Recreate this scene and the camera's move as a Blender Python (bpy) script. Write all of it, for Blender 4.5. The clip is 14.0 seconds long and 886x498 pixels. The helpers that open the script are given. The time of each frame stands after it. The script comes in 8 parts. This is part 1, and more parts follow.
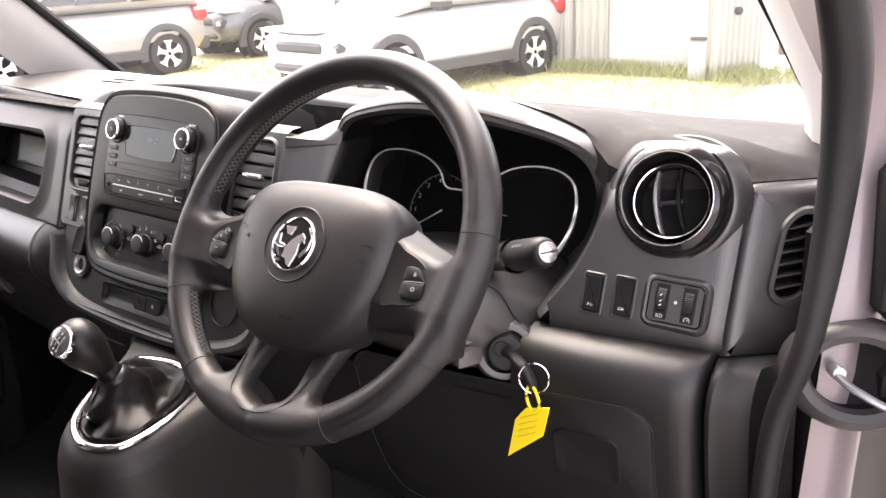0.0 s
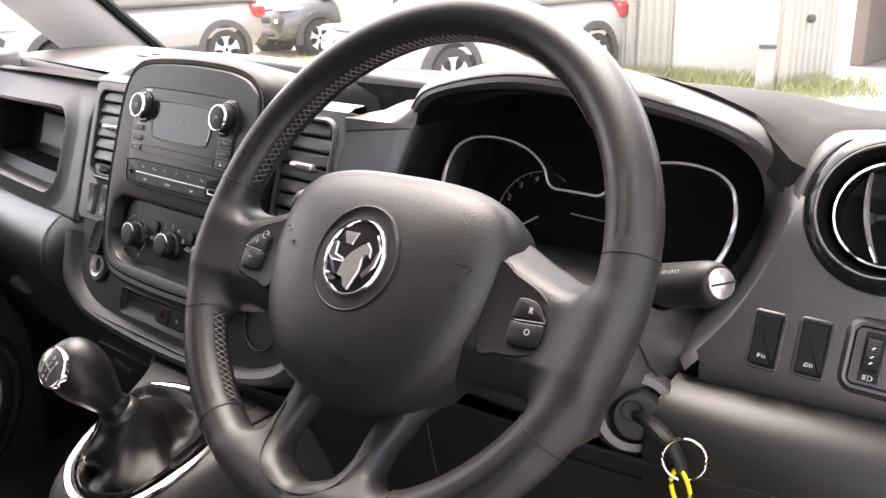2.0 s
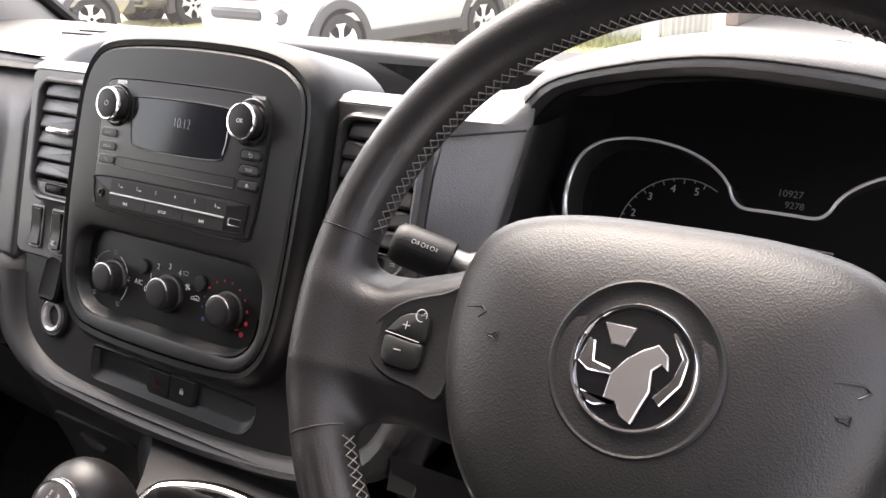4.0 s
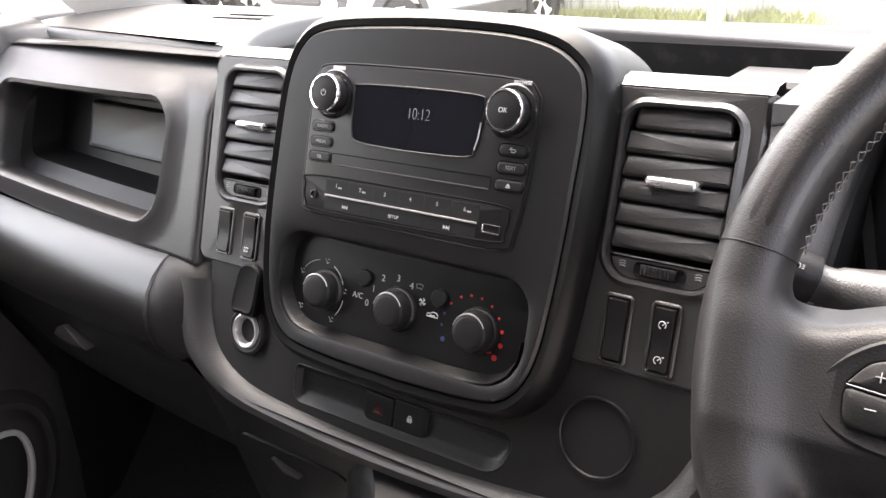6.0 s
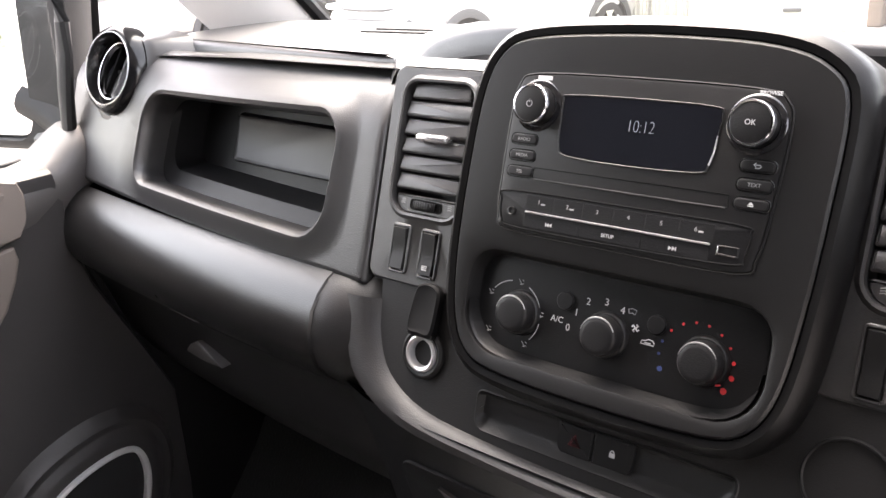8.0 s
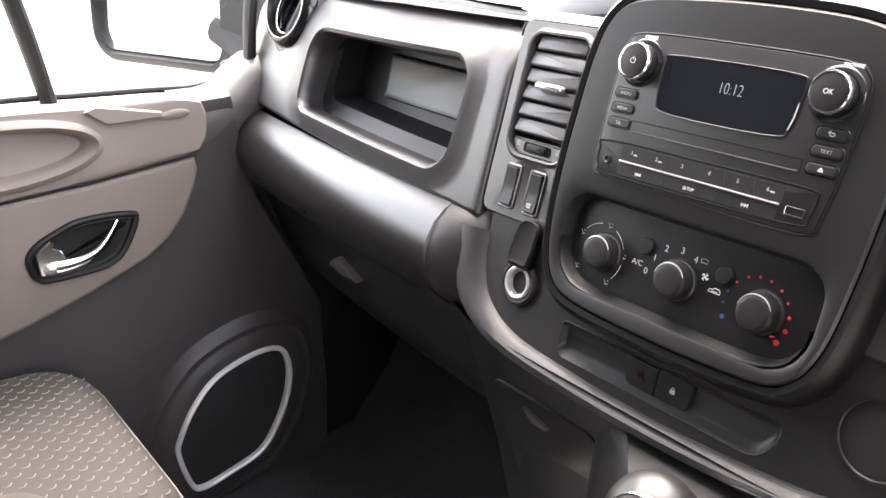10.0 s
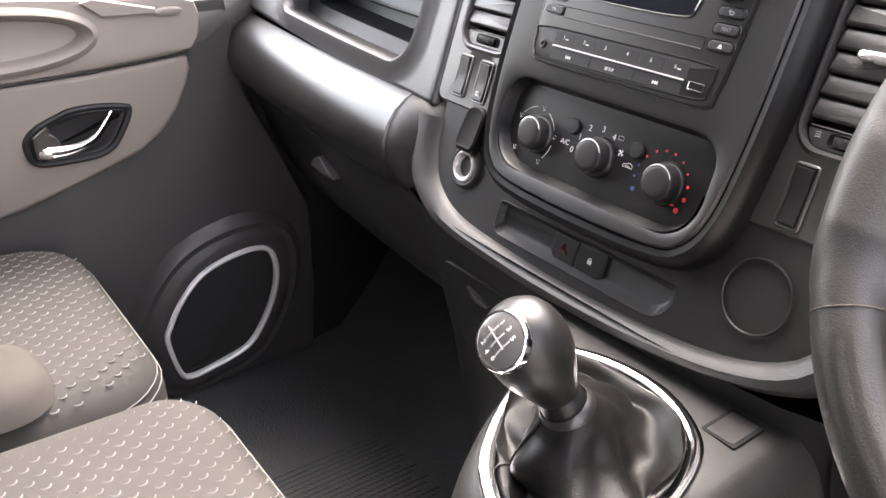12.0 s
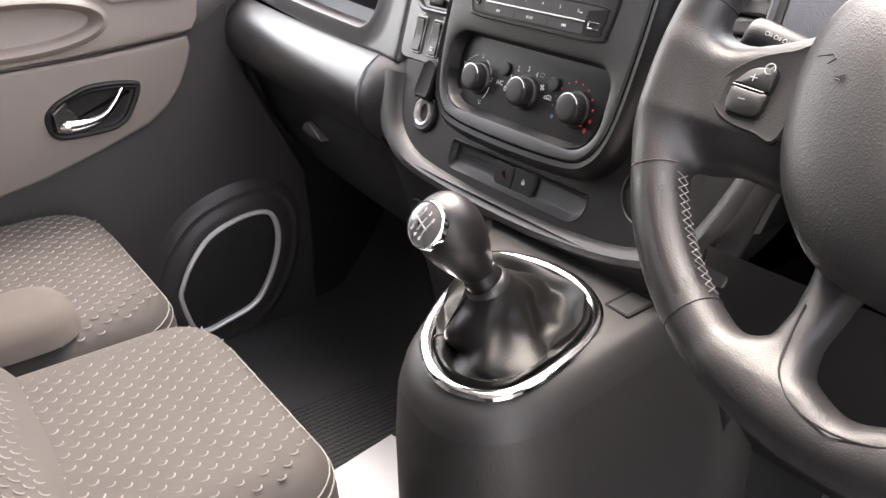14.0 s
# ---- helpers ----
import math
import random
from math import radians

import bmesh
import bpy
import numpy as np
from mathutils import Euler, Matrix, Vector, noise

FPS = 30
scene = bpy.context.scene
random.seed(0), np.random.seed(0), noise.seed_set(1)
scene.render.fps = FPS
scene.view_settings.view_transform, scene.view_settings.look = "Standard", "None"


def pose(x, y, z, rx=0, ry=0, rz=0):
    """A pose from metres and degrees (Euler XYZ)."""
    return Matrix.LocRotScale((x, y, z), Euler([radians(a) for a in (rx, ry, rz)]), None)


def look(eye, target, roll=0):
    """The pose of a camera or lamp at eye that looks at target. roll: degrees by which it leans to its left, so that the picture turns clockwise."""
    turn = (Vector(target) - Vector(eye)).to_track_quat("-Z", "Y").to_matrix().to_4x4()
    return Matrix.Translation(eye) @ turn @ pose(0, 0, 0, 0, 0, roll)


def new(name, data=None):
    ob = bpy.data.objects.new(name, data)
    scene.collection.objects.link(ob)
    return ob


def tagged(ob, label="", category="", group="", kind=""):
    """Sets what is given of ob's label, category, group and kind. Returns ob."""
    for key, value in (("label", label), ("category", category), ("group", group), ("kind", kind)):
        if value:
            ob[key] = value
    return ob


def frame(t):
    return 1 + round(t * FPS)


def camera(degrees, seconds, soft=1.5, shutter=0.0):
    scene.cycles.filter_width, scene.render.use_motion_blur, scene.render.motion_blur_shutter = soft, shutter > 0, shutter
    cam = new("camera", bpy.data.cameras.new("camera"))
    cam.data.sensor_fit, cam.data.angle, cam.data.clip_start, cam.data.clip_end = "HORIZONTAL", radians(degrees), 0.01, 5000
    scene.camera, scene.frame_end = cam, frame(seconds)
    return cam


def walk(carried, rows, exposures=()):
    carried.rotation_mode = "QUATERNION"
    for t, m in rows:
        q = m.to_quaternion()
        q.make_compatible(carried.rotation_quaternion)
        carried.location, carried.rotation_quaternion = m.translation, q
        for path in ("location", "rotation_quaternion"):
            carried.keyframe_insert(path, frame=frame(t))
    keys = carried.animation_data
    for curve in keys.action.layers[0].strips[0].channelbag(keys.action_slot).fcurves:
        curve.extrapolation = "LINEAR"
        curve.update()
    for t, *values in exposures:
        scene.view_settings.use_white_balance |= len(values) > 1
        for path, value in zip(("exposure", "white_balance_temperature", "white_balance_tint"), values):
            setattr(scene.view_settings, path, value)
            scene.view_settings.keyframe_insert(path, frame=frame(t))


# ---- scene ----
cam = camera(54.7, 14.0)
PATH = [
    (0, (1.0053, -0.6446, 1.5092), (-0.1594, 0.8462, 0.8604), -2.39),
    (0.5, (0.9649, -0.5886, 1.4991), (-0.2384, 0.8744, 0.8574), -1.67),
    (1, (0.9293, -0.5461, 1.4769), (-0.3182, 0.8874, 0.8531), -0.84),
    (1.5, (0.8948, -0.5196, 1.4647), (-0.3744, 0.8958, 0.8436), -1.22),
    (2, (0.8363, -0.5045, 1.448), (-0.4157, 0.9198, 0.8124), -1.34),
    (2.2, (0.8086, -0.4986, 1.4476), (-0.4275, 0.9365, 0.8053), -1.25),
    (4.3, (0.5175, -0.4402, 1.4302), (-0.4918, 1.1273, 0.7062), -1.48),
    (4.5, (0.4974, -0.4398, 1.4257), (-0.5148, 1.1222, 0.6936), -1.58),
    (5, (0.4579, -0.444, 1.4236), (-0.5775, 1.096, 0.6777), -2.37),
    (5.5, (0.4098, -0.4437, 1.4217), (-0.6652, 1.064, 0.6657), -3.35),
    (6, (0.3672, -0.4517, 1.4246), (-0.7396, 1.0377, 0.6786), -3.33),
    (6.5, (0.3305, -0.4592, 1.4225), (-0.806, 1.0199, 0.7009), -3.31),
    (7, (0.3008, -0.4671, 1.4181), (-0.8506, 1.0146, 0.7261), -3.60),
    (7.5, (0.2727, -0.4802, 1.4148), (-0.8972, 0.9895, 0.7283), -3.79),
    (8, (0.2599, -0.4904, 1.4131), (-0.9553, 0.9433, 0.7292), -3.36),
    (8.5, (0.2653, -0.5007, 1.4189), (-1.0168, 0.8718, 0.7319), -3.12),
    (8.7, (0.2713, -0.5022, 1.4218), (-1.0433, 0.8377, 0.7315), -2.99),
    (10.8, (0.4022, -0.5063, 1.4118), (-1.0918, 0.545, 0.5976), -0.73),
    (11, (0.4125, -0.5, 1.4066), (-1.0793, 0.5467, 0.5827), -0.53),
    (11.5, (0.4367, -0.4937, 1.393), (-1.0401, 0.5554, 0.5454), 0.16),
    (12, (0.4525, -0.4938, 1.3817), (-1.0087, 0.5571, 0.5097), 0.45),
    (12.5, (0.4829, -0.502, 1.377), (-0.9797, 0.5361, 0.4919), 0.15),
    (13, (0.5181, -0.5125, 1.3712), (-0.9421, 0.5194, 0.4751), -0.45),
    (13.5, (0.5606, -0.5235, 1.3752), (-0.9061, 0.5019, 0.4822), -1.34),
    (14, (0.6063, -0.5307, 1.3802), (-0.8756, 0.4789, 0.4944), -2.12),
]
walk(cam, [(t, look(eye, target, roll)) for t, eye, target, roll in PATH], [(0.0, 3.48, 7500, 22), (2.0, 3.34, 7350, 22), (5.0, 3.58, 7300, 18), (6.0, 3.84, 7250, 18), (7.0, 3.94, 7200, 18), (8.5, 4.02, 7300, 18), (11.0, 4.68, 7150, 18), (14.0, 4.28, 7350, 19)])

# ---- world, sun, exposure ----
world = bpy.data.worlds.new("sky")
scene.world = world
world.use_nodes = True
wn = world.node_tree.nodes
sky = wn.new("ShaderNodeTexSky")
sky.sky_type, sky.sun_disc = "NISHITA", False
SUN_ELEVATION, SUN_AZIMUTH = radians(62), radians(315)
sky.sun_elevation, sky.sun_rotation = SUN_ELEVATION, SUN_AZIMUTH
sky.air_density, sky.dust_density, sky.ozone_density = 1.0, 3.0, 1.0
haze = wn.new("ShaderNodeHueSaturation")
haze.inputs["Saturation"].default_value = 0.45
world.node_tree.links.new(sky.outputs[0], haze.inputs["Color"])
world.node_tree.links.new(haze.outputs[0], wn["Background"].inputs[0])
wn["Background"].inputs[1].default_value = 0.15
sun = new("sun", bpy.data.lights.new("sun", "SUN"))
sun.data.energy, sun.data.angle, sun.data.color = 0.7, radians(60), (1.0, 0.99, 0.975)
sun_dir = Vector((math.sin(SUN_AZIMUTH) * math.cos(SUN_ELEVATION), math.cos(SUN_AZIMUTH) * math.cos(SUN_ELEVATION), math.sin(SUN_ELEVATION)))
sun.matrix_world = look(sun_dir * 50, (0, 0, 0))


# ---- materials ----
def material(name, color, rough=0.5, metal=0.0, grain=0.0, bump=0.15, vary=0.12, cells=False, blotch=7.0, wear=0.0, coat=0.0, spec=0.5):
    """A surface with a slow colour change, a fine relief and uneven gloss, all at real size."""
    m = bpy.data.materials.new(name)
    m.use_nodes = True
    nt = m.node_tree
    b = nt.nodes["Principled BSDF"]
    link = nt.links.new
    co = nt.nodes.new("ShaderNodeTexCoord")
    slow = nt.nodes.new("ShaderNodeTexNoise")
    slow.inputs["Scale"].default_value, slow.inputs["Detail"].default_value = blotch, 5
    link(co.outputs["Object"], slow.inputs["Vector"])
    mix = nt.nodes.new("ShaderNodeMix")
    mix.data_type = "RGBA"
    mix.inputs[6].default_value = (*[c * (1 - vary) for c in color], 1)
    mix.inputs[7].default_value = (*[min(1, c * (1 + vary)) for c in color], 1)
    link(slow.outputs[0], mix.inputs[0])
    colour = mix.outputs[2]
    if wear:
        dust_and_veil = nt.nodes.new("ShaderNodeTexNoise")
        dust_and_veil.inputs["Scale"].default_value, dust_and_veil.inputs["Detail"].default_value = 45, 8
        link(co.outputs["Object"], dust_and_veil.inputs["Vector"])
        ramp = nt.nodes.new("ShaderNodeMapRange")
        ramp.inputs[1].default_value, ramp.inputs[2].default_value, ramp.inputs[4].default_value = 0.55, 0.8, wear
        link(dust_and_veil.outputs[0], ramp.inputs[0])
        over = nt.nodes.new("ShaderNodeMix")
        over.data_type = "RGBA"
        over.inputs[7].default_value = (0.32, 0.29, 0.25, 1)
        link(ramp.outputs[0], over.inputs[0])
        link(colour, over.inputs[6])
        colour = over.outputs[2]
    link(colour, b.inputs["Base Color"])
    rr = nt.nodes.new("ShaderNodeMapRange")
    rr.inputs[3].default_value, rr.inputs[4].default_value = max(0.02, rough - 0.07), min(1, rough + 0.07)
    link(slow.outputs[0], rr.inputs[0])
    link(rr.outputs[0], b.inputs["Roughness"])
    b.inputs["Metallic"].default_value = metal
    b.inputs["Coat Weight"].default_value = coat
    b.inputs["Coat Roughness"].default_value = 0.05
    b.inputs["Specular IOR Level"].default_value = spec
    if grain:
        fine = nt.nodes.new("ShaderNodeTexVoronoi" if cells else "ShaderNodeTexNoise")
        fine.inputs["Scale"].default_value = grain
        link(co.outputs["Object"], fine.inputs["Vector"])
        bp = nt.nodes.new("ShaderNodeBump")
        bp.inputs["Strength"].default_value, bp.inputs["Distance"].default_value = bump, 0.6 / grain
        link(fine.outputs[0], bp.inputs["Height"])
        link(bp.outputs[0], b.inputs["Normal"])
    return m


def lamp_material(name, color, strength):
    m = bpy.data.materials.new(name)
    m.use_nodes = True
    b = m.node_tree.nodes["Principled BSDF"]
    b.inputs["Base Color"].default_value = (*color, 1)
    b.inputs["Emission Color"].default_value = (*color, 1)
    b.inputs["Emission Strength"].default_value = strength
    return m


def glass_material(name, tint, share=0.05):
    m = bpy.data.materials.new(name)
    m.use_nodes = True
    nt = m.node_tree
    nt.nodes.remove(nt.nodes["Principled BSDF"])
    clear, gloss, mix = (nt.nodes.new("ShaderNode" + k) for k in ("BsdfTransparent", "BsdfGlossy", "MixShader"))
    clear.inputs[0].default_value = (*tint, 1)
    gloss.inputs["Roughness"].default_value = 0.02
    mix.inputs[0].default_value = share
    nt.links.new(clear.outputs[0], mix.inputs[1])
    nt.links.new(gloss.outputs[0], mix.inputs[2])
    nt.links.new(mix.outputs[0], nt.nodes["Material Output"].inputs[0])
    return m


DASH = material("dark grey grained dash plastic", (0.02, 0.019, 0.01933), 0.4, grain=900, bump=0.35, vary=0.08, wear=0.03, spec=1)
DASH_TOP = material("dark grained dash top plastic", (0.012, 0.01152, 0.01168), 0.65, grain=800, bump=0.35, vary=0.10, wear=0.08, spec=0.2)
DARK = material("black plastic", (0.0088, 0.0087, 0.0092), 0.45, grain=900, bump=0.25, vary=0.10, spec=0.25)
LOWER = material("charcoal lower plate plastic", (0.0135, 0.01309, 0.01334), 0.46, grain=900, bump=0.3, vary=0.08, spec=0.3)
BAND = material("dark grey lower dash plastic", (0.02, 0.01923, 0.01949), 0.48, grain=900, bump=0.45, vary=0.08, wear=0.03, spec=0.5)
DOOR_DARK = material("charcoal door plastic", (0.038, 0.03552, 0.03508), 0.40, grain=800, bump=0.3, vary=0.10, spec=0.4)
PANEL = material("charcoal satin plastic", (0.0072, 0.007066, 0.007334), 0.4, grain=1200, bump=0.2, vary=0.06, spec=0.42)
ROLL = material("black padded sheen plastic", (0.0065, 0.00619, 0.006252), 0.29, grain=900, bump=0.3, vary=0.08, spec=0.7)
ROLL_LOW = material("black grained glove box plastic", (0.0145, 0.0138, 0.0140), 0.42, grain=900, bump=0.4, vary=0.08, spec=0.35)
GLOSS = material("gloss black plastic", (0.008, 0.008, 0.009), 0.10, vary=0.05, coat=0.6)
# deeper, duller black for hollows and gaps, with their shade in its colour
RECESS = material("black plastic with hollow shade", (0.0055, 0.0055, 0.005844), 0.7, vary=0.1, spec=0.12)
SHELL = material("satin dark shell plastic", (0.005, 0.004857, 0.004953), 0.34, grain=1200, bump=0.15, vary=0.08, spec=0.16)
CHROME = material("polished chrome", (0.82, 0.82, 0.84), 0.10, metal=1.0, vary=0.04)
SATIN = material("satin silver paint", (0.62, 0.61, 0.61), 0.28, metal=0.75, vary=0.05)
SATIN_DARK = material("smoked chrome", (0.46, 0.45, 0.45), 0.24, metal=0.8, vary=0.06)
CAP = material("smoked gloss cap", (0.22, 0.2156, 0.22), 0.2, metal=0.7, vary=0.06, coat=0.4)
AIRBAG = material("coarse grained airbag plastic", (0.0125, 0.0121, 0.0124), 0.44, grain=1050, bump=0.22, vary=0.15, cells=True, wear=0.02, spec=0.42)
KNOB = material("smooth black knob leather", (0.006, 0.0055, 0.0054), 0.38, grain=1400, bump=0.15, vary=0.15, cells=True, spec=0.3)
LEATHER = material("black grained leather", (0.0142, 0.0137, 0.0141), 0.43, grain=1300, bump=0.22, vary=0.15, cells=True, wear=0.02, spec=0.38)
SOFT = material("smooth worn leather", (0.0100, 0.0096, 0.0099), 0.35, grain=800, bump=0.10, vary=0.12, cells=True, spec=0.45)
THREAD = material("pale grey thread", (0.135, 0.127, 0.122), 0.8, grain=2500, bump=0.4)
TRIM = material("taupe door trim plastic", (0.165, 0.140, 0.122), 0.55, grain=800, bump=0.35, vary=0.07, wear=0.03)
SHOULDER = material("grey door shoulder plastic", (0.062, 0.057, 0.055), 0.45, grain=800, bump=0.35, vary=0.07, spec=0.6)
PILLAR = material("pale grey pillar trim", (0.74, 0.71, 0.69), 0.65, grain=700, bump=0.25, vary=0.06)
FABRIC = material("taupe woven seat fabric", (0.043, 0.0392, 0.0368), 0.9, grain=1400, bump=0.6, vary=0.16, spec=0.2)
FABRIC_PALE = material("pale raised seat thread", (0.14, 0.132, 0.126), 0.85, grain=1500, bump=0.3, spec=0.2)
FABRIC_PLAIN = material("plain dark seat cloth", (0.050, 0.044, 0.0395), 0.9, grain=1600, bump=0.6, vary=0.12, spec=0.2)
RUBBER = material("black rubber floor", (0.045, 0.0455, 0.047), 0.5, grain=220, bump=0.8, vary=0.4, wear=0.01, spec=0.25)
SEAL = material("black rubber seal", (0.011, 0.0108, 0.0112), 0.55, grain=500, bump=0.2, spec=0.25)
MARK = material("white printed marking", (0.50, 0.50, 0.50), 0.6, vary=0.03)
DIM_MARK = material("grey printed marking", (0.30, 0.30, 0.30), 0.6, vary=0.03)
RED_MARK = material("red heater dots", (0.55, 0.03, 0.035), 0.5, vary=0.03)
RED_DIM = material("dull red warning triangle", (0.13, 0.012, 0.014), 0.5, vary=0.03)
BLUE_MARK = material("blue heater dots", (0.03, 0.05, 0.16), 0.5, vary=0.03)
DISPLAY = material("dark display glass", (0.008, 0.008667, 0.01133), 0.10, vary=0.05, spec=0.3)
DIGITS = lamp_material("lit display digits", (0.24, 0.27, 0.31), 0.07)
YELLOW = material("yellow plastic tag", (0.80, 0.62, 0.02), 0.45, vary=0.05)
PAPER = material("white paper mat", (0.85, 0.85, 0.85), 0.8, vary=0.02, grain=200, bump=0.1)
VAN_PAINT = material("pale mauve van paint", (0.17, 0.142, 0.15), 0.35, metal=0.25, vary=0.06, coat=0.3)
GLASS = glass_material("clear glass", (0.95, 0.97, 0.96))
def dusty_glass(name, dust_and_veil):
    """Clear glass with a thin even translucent share that imitates a veil of glare."""
    m = glass_material(name, (0.95, 0.97, 0.96), 0.03)
    nt = m.node_tree
    film, mix = nt.nodes.new("ShaderNodeBsdfTranslucent"), nt.nodes.new("ShaderNodeMixShader")
    film.inputs[0].default_value = (0.9, 0.89, 0.86, 1)
    mix.inputs[0].default_value = dust_and_veil
    out = nt.nodes["Material Output"]
    nt.links.new(out.inputs[0].links[0].from_socket, mix.inputs[1])
    nt.links.new(film.outputs[0], mix.inputs[2])
    nt.links.new(mix.outputs[0], out.inputs[0])
    return m


# the pale haze of glare over the view is mixed into the glass
SCREEN_GLASS = dusty_glass("windscreen glass with glare veil", 0.005)
MIRROR = material("mirror glass", (0.9, 0.9, 0.9), 0.02, metal=1.0, vary=0.01)
HEADLINER = material("pale headlining cloth", (0.5, 0.48, 0.46), 0.95, grain=500, bump=0.3, vary=0.05)


# ---- mesh helpers ----
def rrect(x0, x1, y0, y1, r, n=5, side=4):
    """A closed loop round a rectangle with rounded corners, from the lower right corner anticlockwise."""
    rs = r if isinstance(r, (tuple, list)) else (r,) * 4
    corners = [(x1, y0, -1, 1, -90), (x1, y1, -1, -1, 0), (x0, y1, 1, -1, 90), (x0, y0, 1, 1, 180)]
    arcs = []
    for (cx, cy, sx, sy, a0), rad in zip(corners, rs):
        ox, oy = cx + sx * rad, cy + sy * rad
        arcs.append([(ox + rad * math.cos(radians(a0 + 90 * k / n)), oy + rad * math.sin(radians(a0 + 90 * k / n))) for k in range(n + 1)])
    out = []
    for k in range(4):
        out += arcs[k]
        a, b = arcs[k][-1], arcs[(k + 1) % 4][0]
        out += [(a[0] + (b[0] - a[0]) * i / side, a[1] + (b[1] - a[1]) * i / side) for i in range(1, side)]
    return out


def curve(points, n, closed=True):
    """A smooth curve through a few points, at n places."""
    p, out = [Vector(q) for q in points], []
    last = len(p) if closed else len(p) - 1
    for k in range(n):
        f = k * last / (n if closed else n - 1)
        i = min(int(f), last - 1)
        t = f - i
        def at(j):
            return p[j % len(p)] if closed else p[max(0, min(len(p) - 1, j))]
        a, b, c, d = at(i - 1), at(i), at(i + 1), at(i + 2)
        out.append(tuple(0.5 * (2 * b + (c - a) * t + (2 * a - 5 * b + 4 * c - d) * t * t + (3 * b - a - 3 * c + d) * t ** 3)))
    return out


def inset(loop, d):
    """The loop moved inwards by d (outwards: minus)."""
    n, out = len(loop), []
    for i in range(n):
        j, k = (i - 1) % n, (i + 1) % n
        tx, ty = loop[k][0] - loop[j][0], loop[k][1] - loop[j][1]
        h = math.hypot(tx, ty) or 1
        out.append((loop[i][0] - ty / h * d, loop[i][1] + tx / h * d))
    return out


def circle(r, n=32, cx=0.0, cy=0.0, sx=1.0):
    return [(cx + sx * r * math.cos(2 * math.pi * k / n), cy + r * math.sin(2 * math.pi * k / n)) for k in range(n)]


def put(bm, loop, m, depth=None):
    """A ring of vertices from a loop, through the matrix m."""
    return [bm.verts.new(m @ Vector((q[0], q[1], q[2] if depth is None else depth))) for q in loop]


def bridge(bm, rows, closed=True):
    for a, b in zip(rows, rows[1:]):
        n = len(a)
        for i in range(n if closed else n - 1):
            j = (i + 1) % n
            bm.faces.new((a[i], a[j], b[j], b[i]))


def shell(bm, m, steps, cap=True, floor=False):
    """Loops at depths, joined in turn: steps of (loop, depth). The last is capped."""
    rows = [put(bm, loop, m, d) for loop, d in steps]
    bridge(bm, rows)
    if cap:
        bm.faces.new(rows[-1])
    if floor:
        bm.faces.new(rows[0][::-1])
    return rows


def slab(bm, loop, m, d0, d1, bevel=0.001):
    """A flat piece from depth d0 up to d1 with a rounded upper edge."""
    shell(bm, m, [(loop, d0), (loop, d1 - bevel), (inset(loop, bevel * 0.35), d1 - bevel * 0.3), (inset(loop, bevel), d1), (inset(loop, bevel * 1.6), d1)])


def rim(bm, outer, inner, m, d0, d1, bevel=0.001, d_in=None):
    """A flat frame between two loops of equal count, with rounded edges, and walls down on both sides."""
    shell(bm, m, [(outer, d0), (outer, d1 - bevel), (inset(outer, bevel), d1), (inset(inner, -bevel), d1), (inner, d1 - bevel), (inner, d0 if d_in is None else d_in)], cap=False)


def tube(bm, path, r, closed=False, n=8, flat=1.0, up=(0, 0, 1)):
    """A round bar along a path. r: one radius or one for each point."""
    pts = [Vector(q) for q in path]
    rows = []
    for i, q in enumerate(pts):
        a = pts[i - 1] if (closed or i) else q
        b = pts[(i + 1) % len(pts)] if (closed or i < len(pts) - 1) else q
        t = (b - a).normalized()
        s = t.cross(Vector(up))
        s = s.normalized() if s.length > 1e-5 else t.orthogonal().normalized()
        w = s.cross(t)
        rad = r[i] if isinstance(r, (list, tuple)) else r
        rows.append([bm.verts.new(q + rad * (math.cos(2 * math.pi * k / n) * s + flat * math.sin(2 * math.pi * k / n) * w)) for k in range(n)])
    bridge(bm, rows + ([rows[0]] if closed else []))
    if not closed:
        bm.faces.new(rows[0][::-1])
        bm.faces.new(rows[-1])


def lathe(bm, m, profile, n=32, sx=1.0, cap=False):
    """Profile of (radius, depth) turned about the axis of m."""
    rows = [put(bm, circle(max(r, 1e-5), n, sx=sx), m, d) for r, d in profile]
    bridge(bm, rows)
    if cap:
        bm.faces.new(rows[-1])


def loft(bm, sections, ends=False, closed=False):
    rows = [[bm.verts.new(Vector(q)) for q in s] for s in sections]
    bridge(bm, rows, closed)
    if ends:
        bm.faces.new(rows[0][::-1])
        bm.faces.new(rows[-1])
    return rows


def box(bm, m, x0, x1, y0, y1, z0, z1, bevel=0.002):
    loop = rrect(x0, x1, y0, y1, bevel, 2, 1)
    shell(bm, m, [(inset(loop, bevel), z0), (loop, z0 + bevel), (loop, z1 - bevel), (inset(loop, bevel), z1)], floor=True)


def part(name, bm, mat, parent=None, label="", sharp=38, both=True):
    """Links a bmesh as one mesh object under a thing or a part."""
    bmesh.ops.remove_doubles(bm, verts=bm.verts, dist=1e-6)
    bmesh.ops.recalc_face_normals(bm, faces=bm.faces)
    me = bpy.data.meshes.new(name)
    bm.to_mesh(me)
    bm.free()
    me.polygons.foreach_set("use_smooth", [True] * len(me.polygons))
    me.set_sharp_from_angle(angle=radians(sharp))
    me.materials.append(mat)
    ob = new(name, me)
    return tagged(under(ob, parent), label)


def smooth_min(a, b, k):
    """The lesser of two distance fields, with a fillet of size k where they meet."""
    h = np.clip(0.5 + 0.5 * (b - a) / k, 0.0, 1.0)
    return b * (1 - h) + a * h - k * h * (1 - h)


